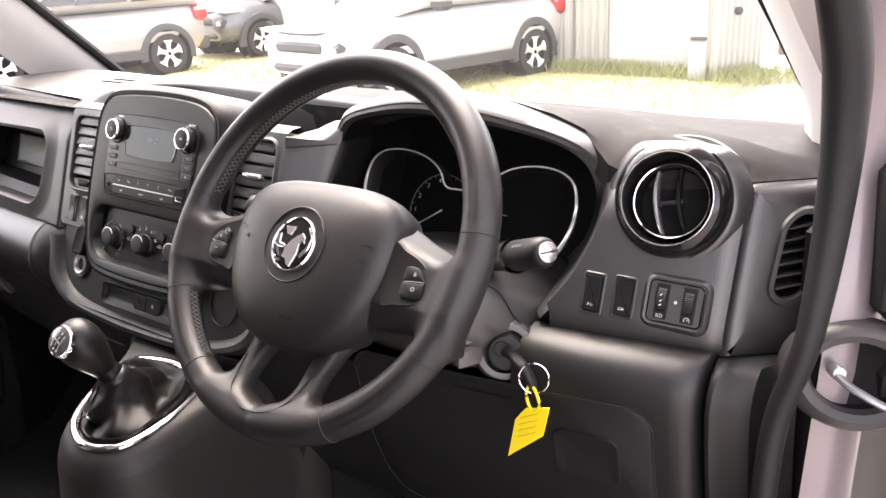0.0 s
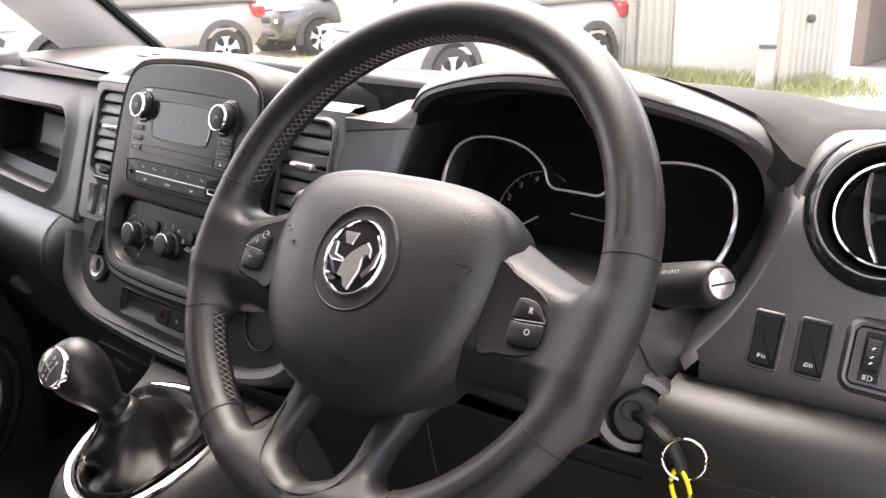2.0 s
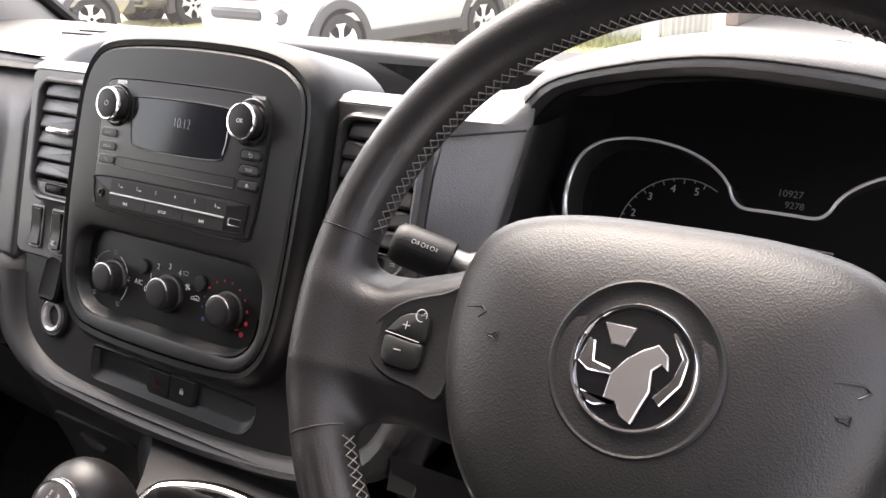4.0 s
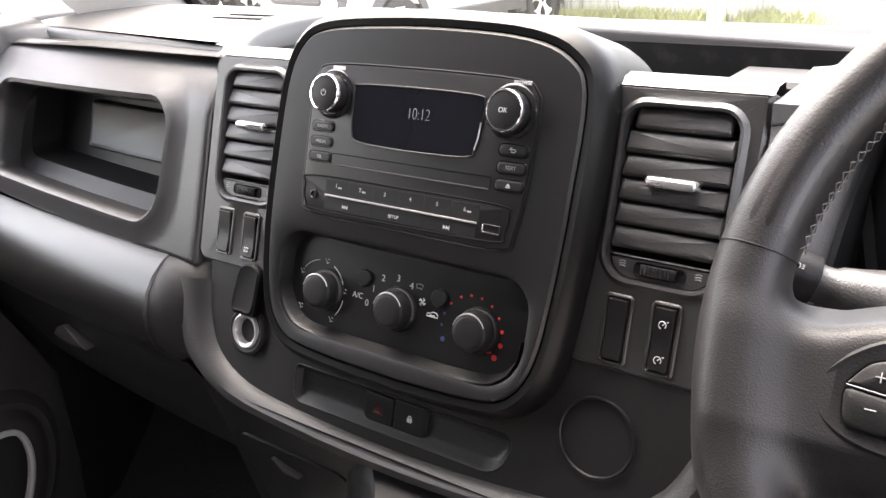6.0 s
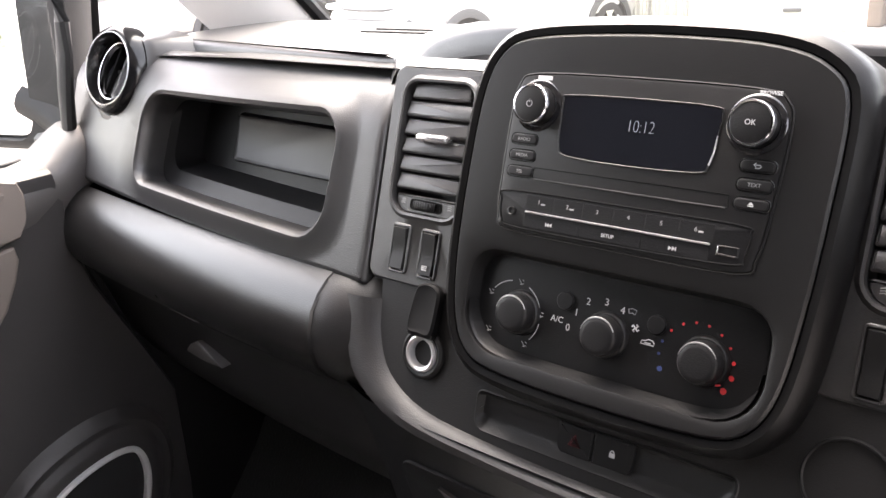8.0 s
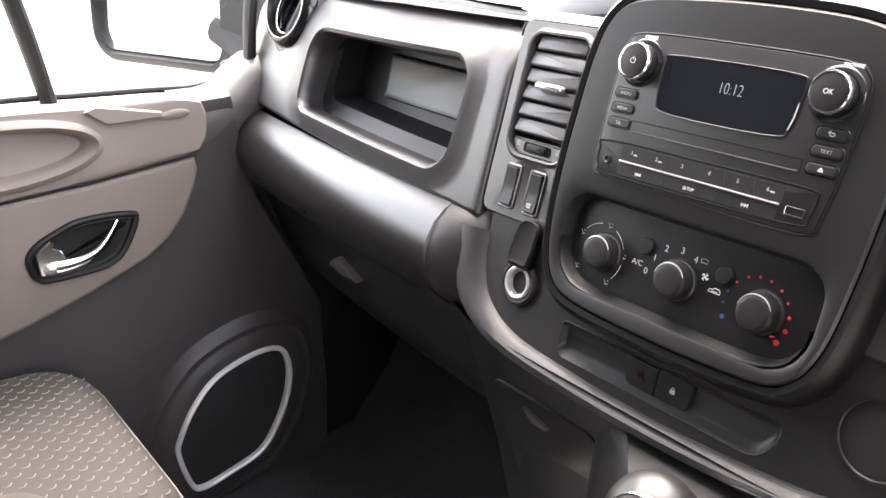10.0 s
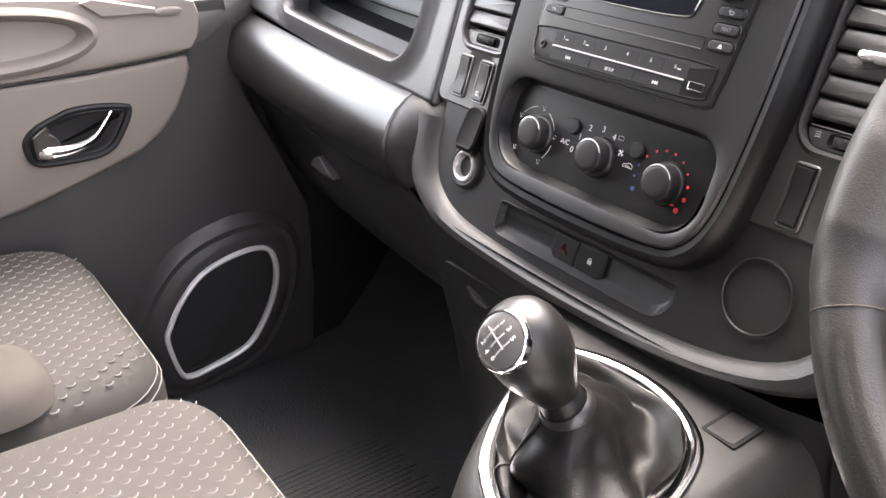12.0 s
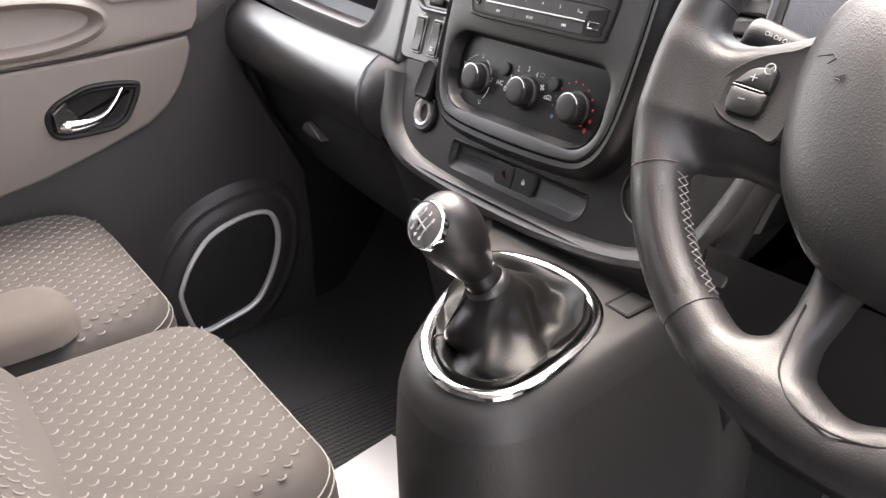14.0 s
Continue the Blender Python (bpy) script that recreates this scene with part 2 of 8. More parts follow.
def smooth_max(a, b, k):
    return -smooth_min(-a, -b, k)


def flat_distance(x, y, loop):
    """Distance of the points to a closed outline, negative inside."""
    d, odd = np.full(x.shape, 1e9), np.zeros(x.shape, bool)
    for (ax, ay), (bx, by) in zip(loop, loop[1:] + loop[:1]):
        ex, ey = bx - ax, by - ay
        t = np.clip(((x - ax) * ex + (y - ay) * ey) / (ex * ex + ey * ey + 1e-12), 0, 1)
        d = np.minimum(d, np.hypot(x - ax - ex * t, y - ay - ey * t))
        if abs(ey) > 1e-12:
            odd ^= ((ay > y) != (by > y)) & (x < ax + ex * (y - ay) / ey)
    return np.where(odd, -d, d)


def moulded(name, field, lo, hi, step, m, mat, parent, label=""):
    """One smooth mesh along the zero of a distance field given over a box of the space of m."""
    axes = [np.arange(a, b + step, step) for a, b in zip(lo, hi)]
    f = field(*np.meshgrid(*axes, indexing="ij"))
    n = np.array(f.shape) - 1
    total, hits = np.zeros((*n, 3)), np.zeros(n)
    corners = list(np.ndindex(2, 2, 2))
    for a in corners:
        for ax in range(3):
            if a[ax] == 0:
                b = list(a)
                b[ax] = 1
                fa = f[a[0]:a[0] + n[0], a[1]:a[1] + n[1], a[2]:a[2] + n[2]]
                fb = f[b[0]:b[0] + n[0], b[1]:b[1] + n[1], b[2]:b[2] + n[2]]
                on = (fa < 0) != (fb < 0)
                t = np.where(on, fa / np.where(on, fa - fb, 1), 0)
                for c in range(3):
                    total[..., c] += on * (a[c] + (t if c == ax else 0))
                hits += on
    live = hits > 0
    index = np.full(n, -1)
    index[live] = np.arange(live.sum())
    spots = np.argwhere(live) + total[live] / hits[live][:, None]
    verts = spots * step + np.array(lo)
    quads = []
    for ax in range(3):
        u, v = (ax + 1) % 3, (ax + 2) % 3
        sl = [slice(1, n[k]) for k in range(3)]
        sl[ax] = slice(0, n[ax])
        nx = list(sl)
        nx[ax] = slice(1, n[ax] + 1)
        a, b = f[tuple(sl)] < 0, f[tuple(nx)] < 0
        for p in np.argwhere(a != b):
            c = p + 1
            c[ax] = p[ax]
            ring = []
            for du, dv in ((0, 0), (1, 0), (1, 1), (0, 1)):
                q = c.copy()
                q[u] -= du
                q[v] -= dv
                ring.append(int(index[tuple(q)]))
            quads.append(ring if a[tuple(p)] else ring[::-1])
    me = bpy.data.meshes.new(name)
    me.from_pydata([tuple(m @ Vector(p)) for p in verts], [], quads)
    me.polygons.foreach_set("use_smooth", [True] * len(me.polygons))
    me.materials.append(mat)
    return tagged(under(new(name, me), parent), label)


def under(ob, parent):
    """Hangs ob under a thing or part without moving it."""
    if parent:
        ob.parent = parent
        ob.matrix_parent_inverse = Matrix.Translation(-parent.location)
    return ob


def thing(name, label, category, at=(0, 0, 0), group="", kind=""):
    ob = new(name)
    ob.location = at
    ob.empty_display_size = 0.05
    return tagged(ob, label, category, group, kind)


def lettering(name, text, size, m, mat, parent, bold=0.0):
    """Flat writing with the built-in font, as a mesh, centred on m."""
    cu = bpy.data.curves.new(name, "FONT")
    cu.body, cu.size, cu.align_x, cu.align_y, cu.extrude, cu.offset = text, size, "CENTER", "CENTER", 0.00008, bold
    tmp = bpy.data.objects.new(name, cu)
    scene.collection.objects.link(tmp)
    me = bpy.data.meshes.new_from_object(tmp.evaluated_get(bpy.context.evaluated_depsgraph_get()))
    bpy.data.objects.remove(tmp)
    me.transform(m)
    me.materials.clear()
    me.materials.append(mat)
    return under(new(name, me), parent)


def B():
    return bmesh.new()


I4 = Matrix.Identity(4)

# ---- the dashboard's large forms ----
# Axes: x to the driver's side, y ahead, z up from the ground outside. The centre panel leans back.
V = Vector((0, 0.316, 0.949))
N = Vector((0, -0.949, 0.316))


def panel_at(x=0.0, v=0.0, n=0.0):
    """The matrix of the centre panel's plane, moved along it."""
    p = Vector((x, 0.004, 1.25)) + v * V + n * N
    return Matrix(((1, V.x, N.x, p.x), (0, V.y, N.y, p.y), (0, V.z, N.z, p.z), (0, 0, 0, 1)))


PM = panel_at()
SET = -0.021


def sweep(x):
    return (0.20 if x > 0 else 0.12) * max(0.0, abs(x) - 0.25) ** 1.8


def fascia_y(x, z):
    """The dash's front face, which bows forward to both ends and rolls over at its upper edge."""
    over = max(0.0, z - 1.262)
    return 0.026 + 0.333 * (z - 1.25) + sweep(x) + 14.0 * over * over


def on_fascia(x, z, out=0.0):
    return (x, fascia_y(x, z) - 0.949 * out, z + 0.316 * out)



def fascia_shell(bm, steps, cap=False):
    rows = [[bm.verts.new(Vector(on_fascia(x, z, d))) for x, z in loop] for loop, d in steps]
    bridge(bm, rows)
    if cap:
        bm.faces.new(rows[-1])


def between(a, b, f):
    return [(p[0] + (q[0] - p[0]) * f, p[1] + (q[1] - p[1]) * f) for p, q in zip(a, b)]


dash = thing("dashboard", "dark grey grained plastic van dashboard below the windscreen", "dashboard", (0, 0.1, 1.0))


def hood_top(x):
    """Height of the deck's front edge from the middle to the driver's door."""
    knots = ((-1, 1.309), (0.262, 1.309), (0.285, 1.328), (0.32, 1.349), (0.36, 1.362), (0.41, 1.368), (0.47, 1.367), (0.52, 1.361), (0.57, 1.349), (0.60, 1.334), (0.625, 1.316), (0.645, 1.304), (0.66, 1.302), (0.80, 1.302), (2, 1.309))
    for (a, p), (b, q) in zip(knots, knots[1:]):
        if a <= x < b:
            return p + (q - p) * (x - a) / (b - a)
    return 1.309


def dash_top():
    """The upper deck: crowned, falling to the windscreen, with an open tray behind the centre pod."""
    def ztop(x, y, s):
        z = 1.309 - 0.045 * max(0, y - 0.12) - 0.05 * max(0, abs(x) - 0.45) ** 1.3 - 0.004 * (x * x)
        left = -0.235 + 0.30 * max(0, y - 0.09)
        t = 1.0 if (left < x < 0.240 and 0.070 < y < 0.245) else 0.0
        if y > 0.245 and y < 0.262 and left - 0.02 < x < 0.3:
            z += 0.004
        # towards the driver the deck swells up to the hood over the instruments
        rise = max(0.0, hood_top(x) - 1.309) * max(0.0, min(1.0, (0.42 - y) / 0.34))
        z += rise - 0.062 * t
        # beyond the instruments it climbs steeply from the fascia to a crest and falls to the glass
        w = min(1.0, max(0.0, (x - 0.47) / 0.12))
        crest = float(np.interp(x, (0.47, 0.52, 0.57, 0.62, 0.66, 0.70, 0.73, 0.75, 0.77, 0.80, 0.815), (1.360, 1.354, 1.346, 1.3405, 1.3365, 1.3315, 1.3255, 1.3175, 1.310, 1.304, 1.3015)))
        rise = 1.0 + 1.6 * max(0.0, 1 - ((x - 0.7035) / 0.064) ** 2)
        low = max(hood_top(x), 1.297)
        if s <= 1.0:
            ridge = low + (crest - low) * math.sin(min(1.0, s * rise) * math.pi / 2)
        else:
            f = min(1.0, (s - 1) * 0.108 / 0.158)
            ridge = crest + (1.2895 - crest) * f * f * (3 - 2 * f)
        return z + (ridge - z) * w * w * (3 - 2 * w)
    xs = [-0.815 + 1.63 * i / 90 for i in range(91)]
    xs = sorted(xs + [-0.2351, 0.236, 0.2399, 0.2401, 0.250, 0.262, 0.275, 0.29])
    ys = sorted([0.06 + 0.022 * i for i in range(20)] + [0.068, 0.0701, 0.0725, 0.242, 0.2449, 0.2451, 0.258, 0.262])
    bm = B()
    rows = []
    for y in ys:
        row = []
        for x in xs:
            yy = y + sweep(x) * max(0, 1 - (y - 0.06) / 0.3)
            ramp = min(1.0, max(0.0, (x - 0.24) / 0.035)) * min(1.0, max(0.0, (0.675 - x) / 0.03))
            yy = max(yy, yy + (0.118 - yy) * ramp)
            # past the instruments the deck starts at the fascia's upper edge
            s = (y - 0.06) / 0.108
            if x > 0.60:
                f0 = fascia_y(min(x, 0.765), 1.297) + 0.0015 + 0.93 * max(0.0, x - 0.768) + 0.010 * min(1.0, max(0.0, (x - 0.760) / 0.01))
                end = f0 + (0.175 - f0) * s if s < 1 else 0.175 + (y - 0.168)
                yy += (end - yy) * min(1.0, (x - 0.60) / 0.035)
            row.append(bm.verts.new((x, yy, ztop(x, y, s))))
        rows.append(row)
    rows.insert(0, [bm.verts.new((v.co.x, v.co.y + 0.003, v.co.z - 0.03 * min(1.0, max(0.0, (v.co.x - 0.27) / 0.05)))) for v in rows[0]])
    bridge(bm, rows, closed=False)
    part("deck", bm, DASH_TOP, dash, "dark grained dash top, paler where light strikes it", 30)
    # the rounded rim that stands round the tray, from the lid to the far side
    crest = curve([(-0.246, 0.060, 1.308), (-0.258, 0.078, 1.320), (-0.263, 0.110, 1.330), (-0.259, 0.160, 1.334), (-0.238, 0.214, 1.333), (-0.190, 0.250, 1.329), (-0.100, 0.263, 1.326), (0.050, 0.268, 1.322), (0.180, 0.270, 1.318), (0.244, 0.270, 1.315)], 48, False)
    bm = B()
    secs = []
    for i, p in enumerate(crest):
        d = Vector(crest[min(47, i + 1)]) - Vector(crest[max(0, i - 1)])
        inn = Vector((d.y, -d.x, 0)).normalized()
        secs.append([tuple(Vector(p) + inn * o + Vector((0, 0, z))) for o, z in ((-0.012, -0.030), (-0.004, -0.006), (-0.001, -0.001), (0.003, 0.0005), (0.012, -0.001), (0.019, -0.004), (0.022, -0.009), (0.0235, -0.03), (0.024, -0.09))])
    loft(bm, secs)
    part("tray_rim_arch", bm, DASH, dash, "grey rounded rim arching round the dash tray")
    # a dark box standing in the tray
    bm = B()
    box(bm, I4, 0.165, 0.250, 0.170, 0.228, 1.246, 1.296, 0.004)
    part("tray_box", bm, PANEL, dash)
    # the lid on the passenger's side, with a shallow grip
    bm = B()
    lid = [(-0.690, 0.135), (-0.640, 0.122), (-0.310, 0.088), (-0.276, 0.100), (-0.270, 0.200), (-0.268, 0.290), (-0.310, 0.325), (-0.650, 0.345), (-0.715, 0.300), (-0.725, 0.200)]
    loop = curve(lid, 48)
    zz = 1.2925
    shell(bm, I4, [(loop, zz), (loop, zz + 0.017), (inset(loop, 0.003), zz + 0.021), (inset(loop, 0.008), zz + 0.0225)])
    part("lid", bm, DASH, dash, "grey tray lid, closed")
    bm = B()
    for k in range(2):
        slab(bm, rrect(-0.46, -0.36, 0.232 + 0.026 * k, 0.240 + 0.026 * k, 0.003), I4, 1.311, 1.3170, 0.001)
    part("lid_grip", bm, DASH_TOP, dash)


dash_top()

POCKET = rrect(-0.622, -0.293, 1.167, 1.268, (0.030, 0.028, 0.034, 0.022), 6, 8)


def pocket_shape(loop):
    """Lets the pocket's ends lean and its floor fall a little towards the middle of the car."""
    return [(x + 0.10 * (z - 1.22), z - 0.022 * (x + 0.46) * (1 if z < 1.22 else -0.6)) for x, z in loop]


def passenger_fascia():
    outer = [(x, z - 0.027 * (x + 0.5) * (z < 1.2)) for x, z in rrect(-0.833, -0.238, 1.1415, 1.3075, (0.004, 0.004, 0.030, 0.048), 6, 8)]
    hole = pocket_shape(POCKET)
    lip = inset(hole, -0.010)
    wide = inset(hole, -0.022)
    bm = B()
    steps = [(outer, -0.050), (outer, -0.004), (inset(outer, 0.002), -0.001), (inset(outer, 0.005), 0.0)]
    steps += [(between(inset(outer, 0.005), wide, f), 0.0) for f in (0.2, 0.4, 0.6, 0.8, 1.0)]
    steps += [(lip, 0.006), (inset(hole, -0.004), 0.0075), (hole, 0.004), (inset(hole, 0.001), -0.010), (inset(hole, 0.0015), -0.030)]
    fascia_shell(bm, steps)
    part("passenger_fascia", bm, DASH, dash, "grey grained fascia with an open pocket", 50)
    bm = B()
    inner = inset(hole, 0.001)
    rows = [[bm.verts.new(Vector(on_fascia(x, z, -0.029))) for x, z in inner]]
    for f, y in ((1.0, 0.06), (1.0, 0.100)):
        rows.append([bm.verts.new((x * 0.985, fascia_y(x, z) + y - 0.02, z + 0.004)) for x, z in inner])
    bridge(bm, rows)
    bm.faces.new(rows[-1])
    part("pocket", bm, DARK, dash, "dark open pocket with a flat floor")
    bm = B()
    loop = rrect(-0.540, -0.345, 1.186, 1.238, 0.006)
    rows = [[bm.verts.new((x, fascia_y(x, z) + 0.0785 - d, z)) for x, z in inset(loop, q)] for d, q in ((0.0, 0), (0.004, 0), (0.006, 0.002), (0.004, 0.005))]
    bridge(bm, rows)
    bm.faces.new(rows[-1])
    part("pocket_panel", bm, PANEL, dash)
    # a closed body behind the fascia
    bm = B()
    box(bm, I4, -0.79, 0.262, 0.13, 0.46, 0.92, 1.235, 0.01)
    box(bm, I4, 0.264, 0.79, 0.15, 0.46, 0.92, 1.150, 0.01)
    part("core", bm, RECESS, dash)


passenger_fascia()


# depth from the fascia's line and height of the passenger's roll and of the glove box below it
LOW_FACE = [(0.006, 1.140), (-0.008, 1.134), (-0.021, 1.124), (-0.031, 1.110), (-0.037, 1.092), (-0.0375, 1.074), (-0.032, 1.057), (-0.021, 1.043), (-0.006, 1.0295), (0.006, 1.018), (0.016, 1.004), (0.025, 0.985), (0.032, 0.965), (0.040, 0.940), (0.052, 0.905), (0.08, 0.86), (0.14, 0.81), (0.28, 0.77)]


def roll(x0, x1, top, name, mat, label=""):
    """The padded roll under the fascia and the face that falls away below it."""
    prof = [(0.010, 0.004), (-0.012, 0.001), (-0.026, -0.008), (-0.034, -0.022), (-0.0365, -0.038), (-0.035, -0.052), (-0.0315, -0.066)]
    if x1 < 0:
        prof = [(y, z - top) for y, z in LOW_FACE[:9]]
    xs = [x0 + (x1 - x0) * i / 14 for i in range(15)]
    if x1 < 0:
        xs += [x1 + 0.0012]
    bm = B()
    secs = []
    for x in xs:
        y0 = fascia_y(x, top)
        k = 0.94 if x > x1 else 1.0
        e = 0.004 if x == xs[0] else 0.0
        secs.append([(x, y0 + 0.012 + (y - 0.012) * k + e, top - 0.048 + (z + 0.048) * (0.35 + 0.65 * k)) for y, z in prof])
    loft(bm, secs, ends=False)
    return part(name, bm, mat, dash, label)


def roll_filler():
    """The dark wall between the roll's end and the centre stack."""
    bm = B()
    secs = []
    for x in (-0.300, -0.285, -0.270, -0.256, -0.240, -0.225, -0.210):
        y0 = fascia_y(x, 1.137) + 0.0028 + 0.034 * (max(0.0, x + 0.262) / 0.052) ** 1.5
        secs.append([(x, y0 + y, z) for y, z in LOW_FACE[:15]])
    loft(bm, secs)
    part("stack_filler", bm, ROLL_LOW, dash)


roll_filler()
roll(-0.835, -0.277, 1.137, "passenger_roll", ROLL, "black padded roll over the glove box")


def glove_box():
    bm = B()
    secs = []
    for i in range(16):
        x = -0.835 + 0.605 * i / 15
        y0 = fascia_y(x, 1.137)
        secs.append([(x, y0 + y - (0.0004 if z > 1.02 else 0), z) for y, z in LOW_FACE[8:]])
    loft(bm, secs)
    part("glove_box", bm, ROLL_LOW, dash, "black glove box, shut")

    def at(x, z, o):
        return (x, fascia_y(x, 1.137) + float(np.interp(-z, [-q for _, q in LOW_FACE], [q for q, _ in LOW_FACE])) - o, z)
    bm = B()
    tri = [(-0.600, 0.953), (-0.590, 0.966), (-0.570, 0.975), (-0.548, 0.967), (-0.522, 0.955), (-0.560, 0.951)]
    rows = [[bm.verts.new(at(x, z, o + 0.35 * max(0.0, 0.974 - z) * (o > 0))) for x, z in inset(ccw(tri), q)] for o, q in ((-0.004, 0), (0.006, 0), (0.0075, 0.002))]
    bridge(bm, rows)
    bm.faces.new(rows[-1])
    part("glove_box_catch", bm, SHOULDER, dash, "dark grey finger catch")
    bm = B()
    tube(bm, [at(x, z, 0.0002) for x, z in ((-0.598, 1.016), (-0.588, 1.021), (-0.55, 1.0225), (-0.52, 1.0228))], 0.0011, n=6)
    part("glove_box_seam", bm, SHOULDER, dash)


def ccw(lp):
    return lp if sum(a[0] * b[1] - b[0] * a[1] for a, b in zip(lp, lp[1:] + lp[:1])) > 0 else lp[::-1]


glove_box()

# ---- centre: pod, vent surrounds, lower skirt ----
POD = curve([(-0.088, 0.097), (-0.030, 0.101), (0.030, 0.101), (0.085, 0.097), (0.116, 0.086), (0.130, 0.064), (0.130, 0.0), (0.127, -0.060), (0.121, -0.108), (0.107, -0.135), (0.080, -0.1455), (0.0, -0.149),
             (-0.080, -0.1465), (-0.108, -0.136), (-0.122, -0.109), (-0.128, -0.060), (-0.128, 0.0), (-0.124, 0.058), (-0.112, 0.086)][::-1], 76)[::-1]
if sum(a[0] * b[1] - b[0] * a[1] for a, b in zip(POD, POD[1:] + POD[:1])) < 0:
    POD = POD[::-1]
CLIMATE = rrect(-0.112, 0.112, -0.134, -0.058, (0.032, 0.022, 0.022, 0.032), 7, 8)


def pod():
    bm = B()
    shell(bm, PM, [(inset(POD, -0.017), -0.085), (inset(POD, -0.016), -0.03), (inset(POD, -0.0148), -0.014), (inset(POD, -0.0115), -0.005), (inset(POD, -0.006), 0.0), (inset(POD, -0.0012), -0.001), (inset(POD, -0.0012), -0.01)], cap=False)
    part("pod_shell", bm, SHELL, dash, "dark satin rounded shell round the centre panel")
    bm = B()
    hole = CLIMATE
    n = len(hole)
    # the face is a ring between the pod's outline and the heater recess, matched by direction
    c = (0.0, -0.096)
    def nearest(loop, p):
        a = math.atan2(p[1] - c[1], p[0] - c[0])
        best = None
        for u, w in zip(loop, loop[1:] + loop[:1]):
            du, dw = (u[0] - c[0], u[1] - c[1]), (w[0] - c[0], w[1] - c[1])
            d = (math.cos(a), math.sin(a))
            det = d[0] * (dw[1] - du[1]) - d[1] * (dw[0] - du[0])
            if abs(det) < 1e-12:
                continue
            t = (du[0] * (dw[1] - du[1]) - du[1] * (dw[0] - du[0])) / det
            s = (du[0] * d[1] - du[1] * d[0]) / det
            if t > 0 and -1e-6 <= s <= 1 + 1e-6:
                best = t if best is None else max(best, t)
        return (c[0] + best * math.cos(a), c[1] + best * math.sin(a))
    rimloop = []
    for u, w in zip(POD, POD[1:] + POD[:1]):
        rimloop += [u, ((u[0] + w[0]) / 2, (u[1] + w[1]) / 2)]
    dense = [nearest(hole, p) for p in rimloop]
    shell(bm, PM, [(rimloop, -0.012), (rimloop, -0.0008), (inset(rimloop, 0.0018), 0.0012), (inset(dense, -0.004), 0.0012), (inset(dense, -0.001), 0.0), (dense, -0.003), (inset(dense, 0.003), -0.0125)], cap=True)
    part("centre_panel", bm, PANEL, dash, "charcoal satin centre panel with a heater recess")
    bm = B()
    shell(bm, PM, [(inset(POD, -0.0012), -0.004), (inset(POD, -0.0005), -0.0012), (inset(POD, 0.0), -0.004)], cap=False)
    part("panel_seam", bm, GLOSS, dash)


pod()


def vent_surround(side):
    """The block beside the pod that holds a louvred vent and two switches."""
    x0, x1 = (-0.236, -0.120) if side < 0 else (0.120, 0.2365)
    outer = rrect(x0, x1, -0.106, 0.076, (0.002, 0.002, 0.012, 0.012), 6, 6)
    hx0, hx1 = (-0.220, -0.146) if side < 0 else (0.149, 0.223)
    hole = rrect(hx0, hx1, -0.047, 0.064, (0.018, 0.014, 0.014, 0.018), 6, 6)
    bm = B()
    shell(bm, PM, [(outer, SET - 0.03), (outer, SET - 0.003), (inset(outer, 0.003), SET), (inset(hole, -0.004), SET), (inset(hole, -0.0008), SET + 0.0025), (inset(hole, 0.0012), SET + 0.002), (inset(hole, 0.002), SET - 0.004), (inset(hole, 0.002), SET - 0.030)], cap=True)
    part("vent_surround", bm, DASH, dash, "grey surround of a louvred vent")
    # a soft shoulder rolls over to the tray behind
    bm = B()
    xs = [x0 + (x1 - x0) * i / 6 for i in range(7)]
    secs = []
    for x in xs:
        top = panel_at(x, 0.0745, SET).translation
        secs.append([tuple(top), (x, top.y + 0.008, top.z + 0.0035), (x, top.y + 0.022, top.z + 0.004), (x, 0.072, 1.311), (x, 0.0725, 1.27)])
    loft(bm, secs)
    part("shoulder", bm, DASH, dash)


vent_surround(-1)
vent_surround(1)

BAND_IN = [(-0.2165, -0.122), (-0.2125, -0.152), (-0.196, -0.182), (-0.155, -0.202), (-0.080, -0.209), (0.0, -0.211), (0.080, -0.208), (0.155, -0.199), (0.205, -0.178), (0.228, -0.140), (0.240, -0.105)]
BAND_OUT = [(-0.2585, -0.1245), (-0.252, -0.160), (-0.236, -0.195), (-0.180, -0.223), (-0.085, -0.231), (0.0, -0.232), (0.085, -0.228), (0.170, -0.216), (0.226, -0.194), (0.256, -0.150), (0.270, -0.105)]


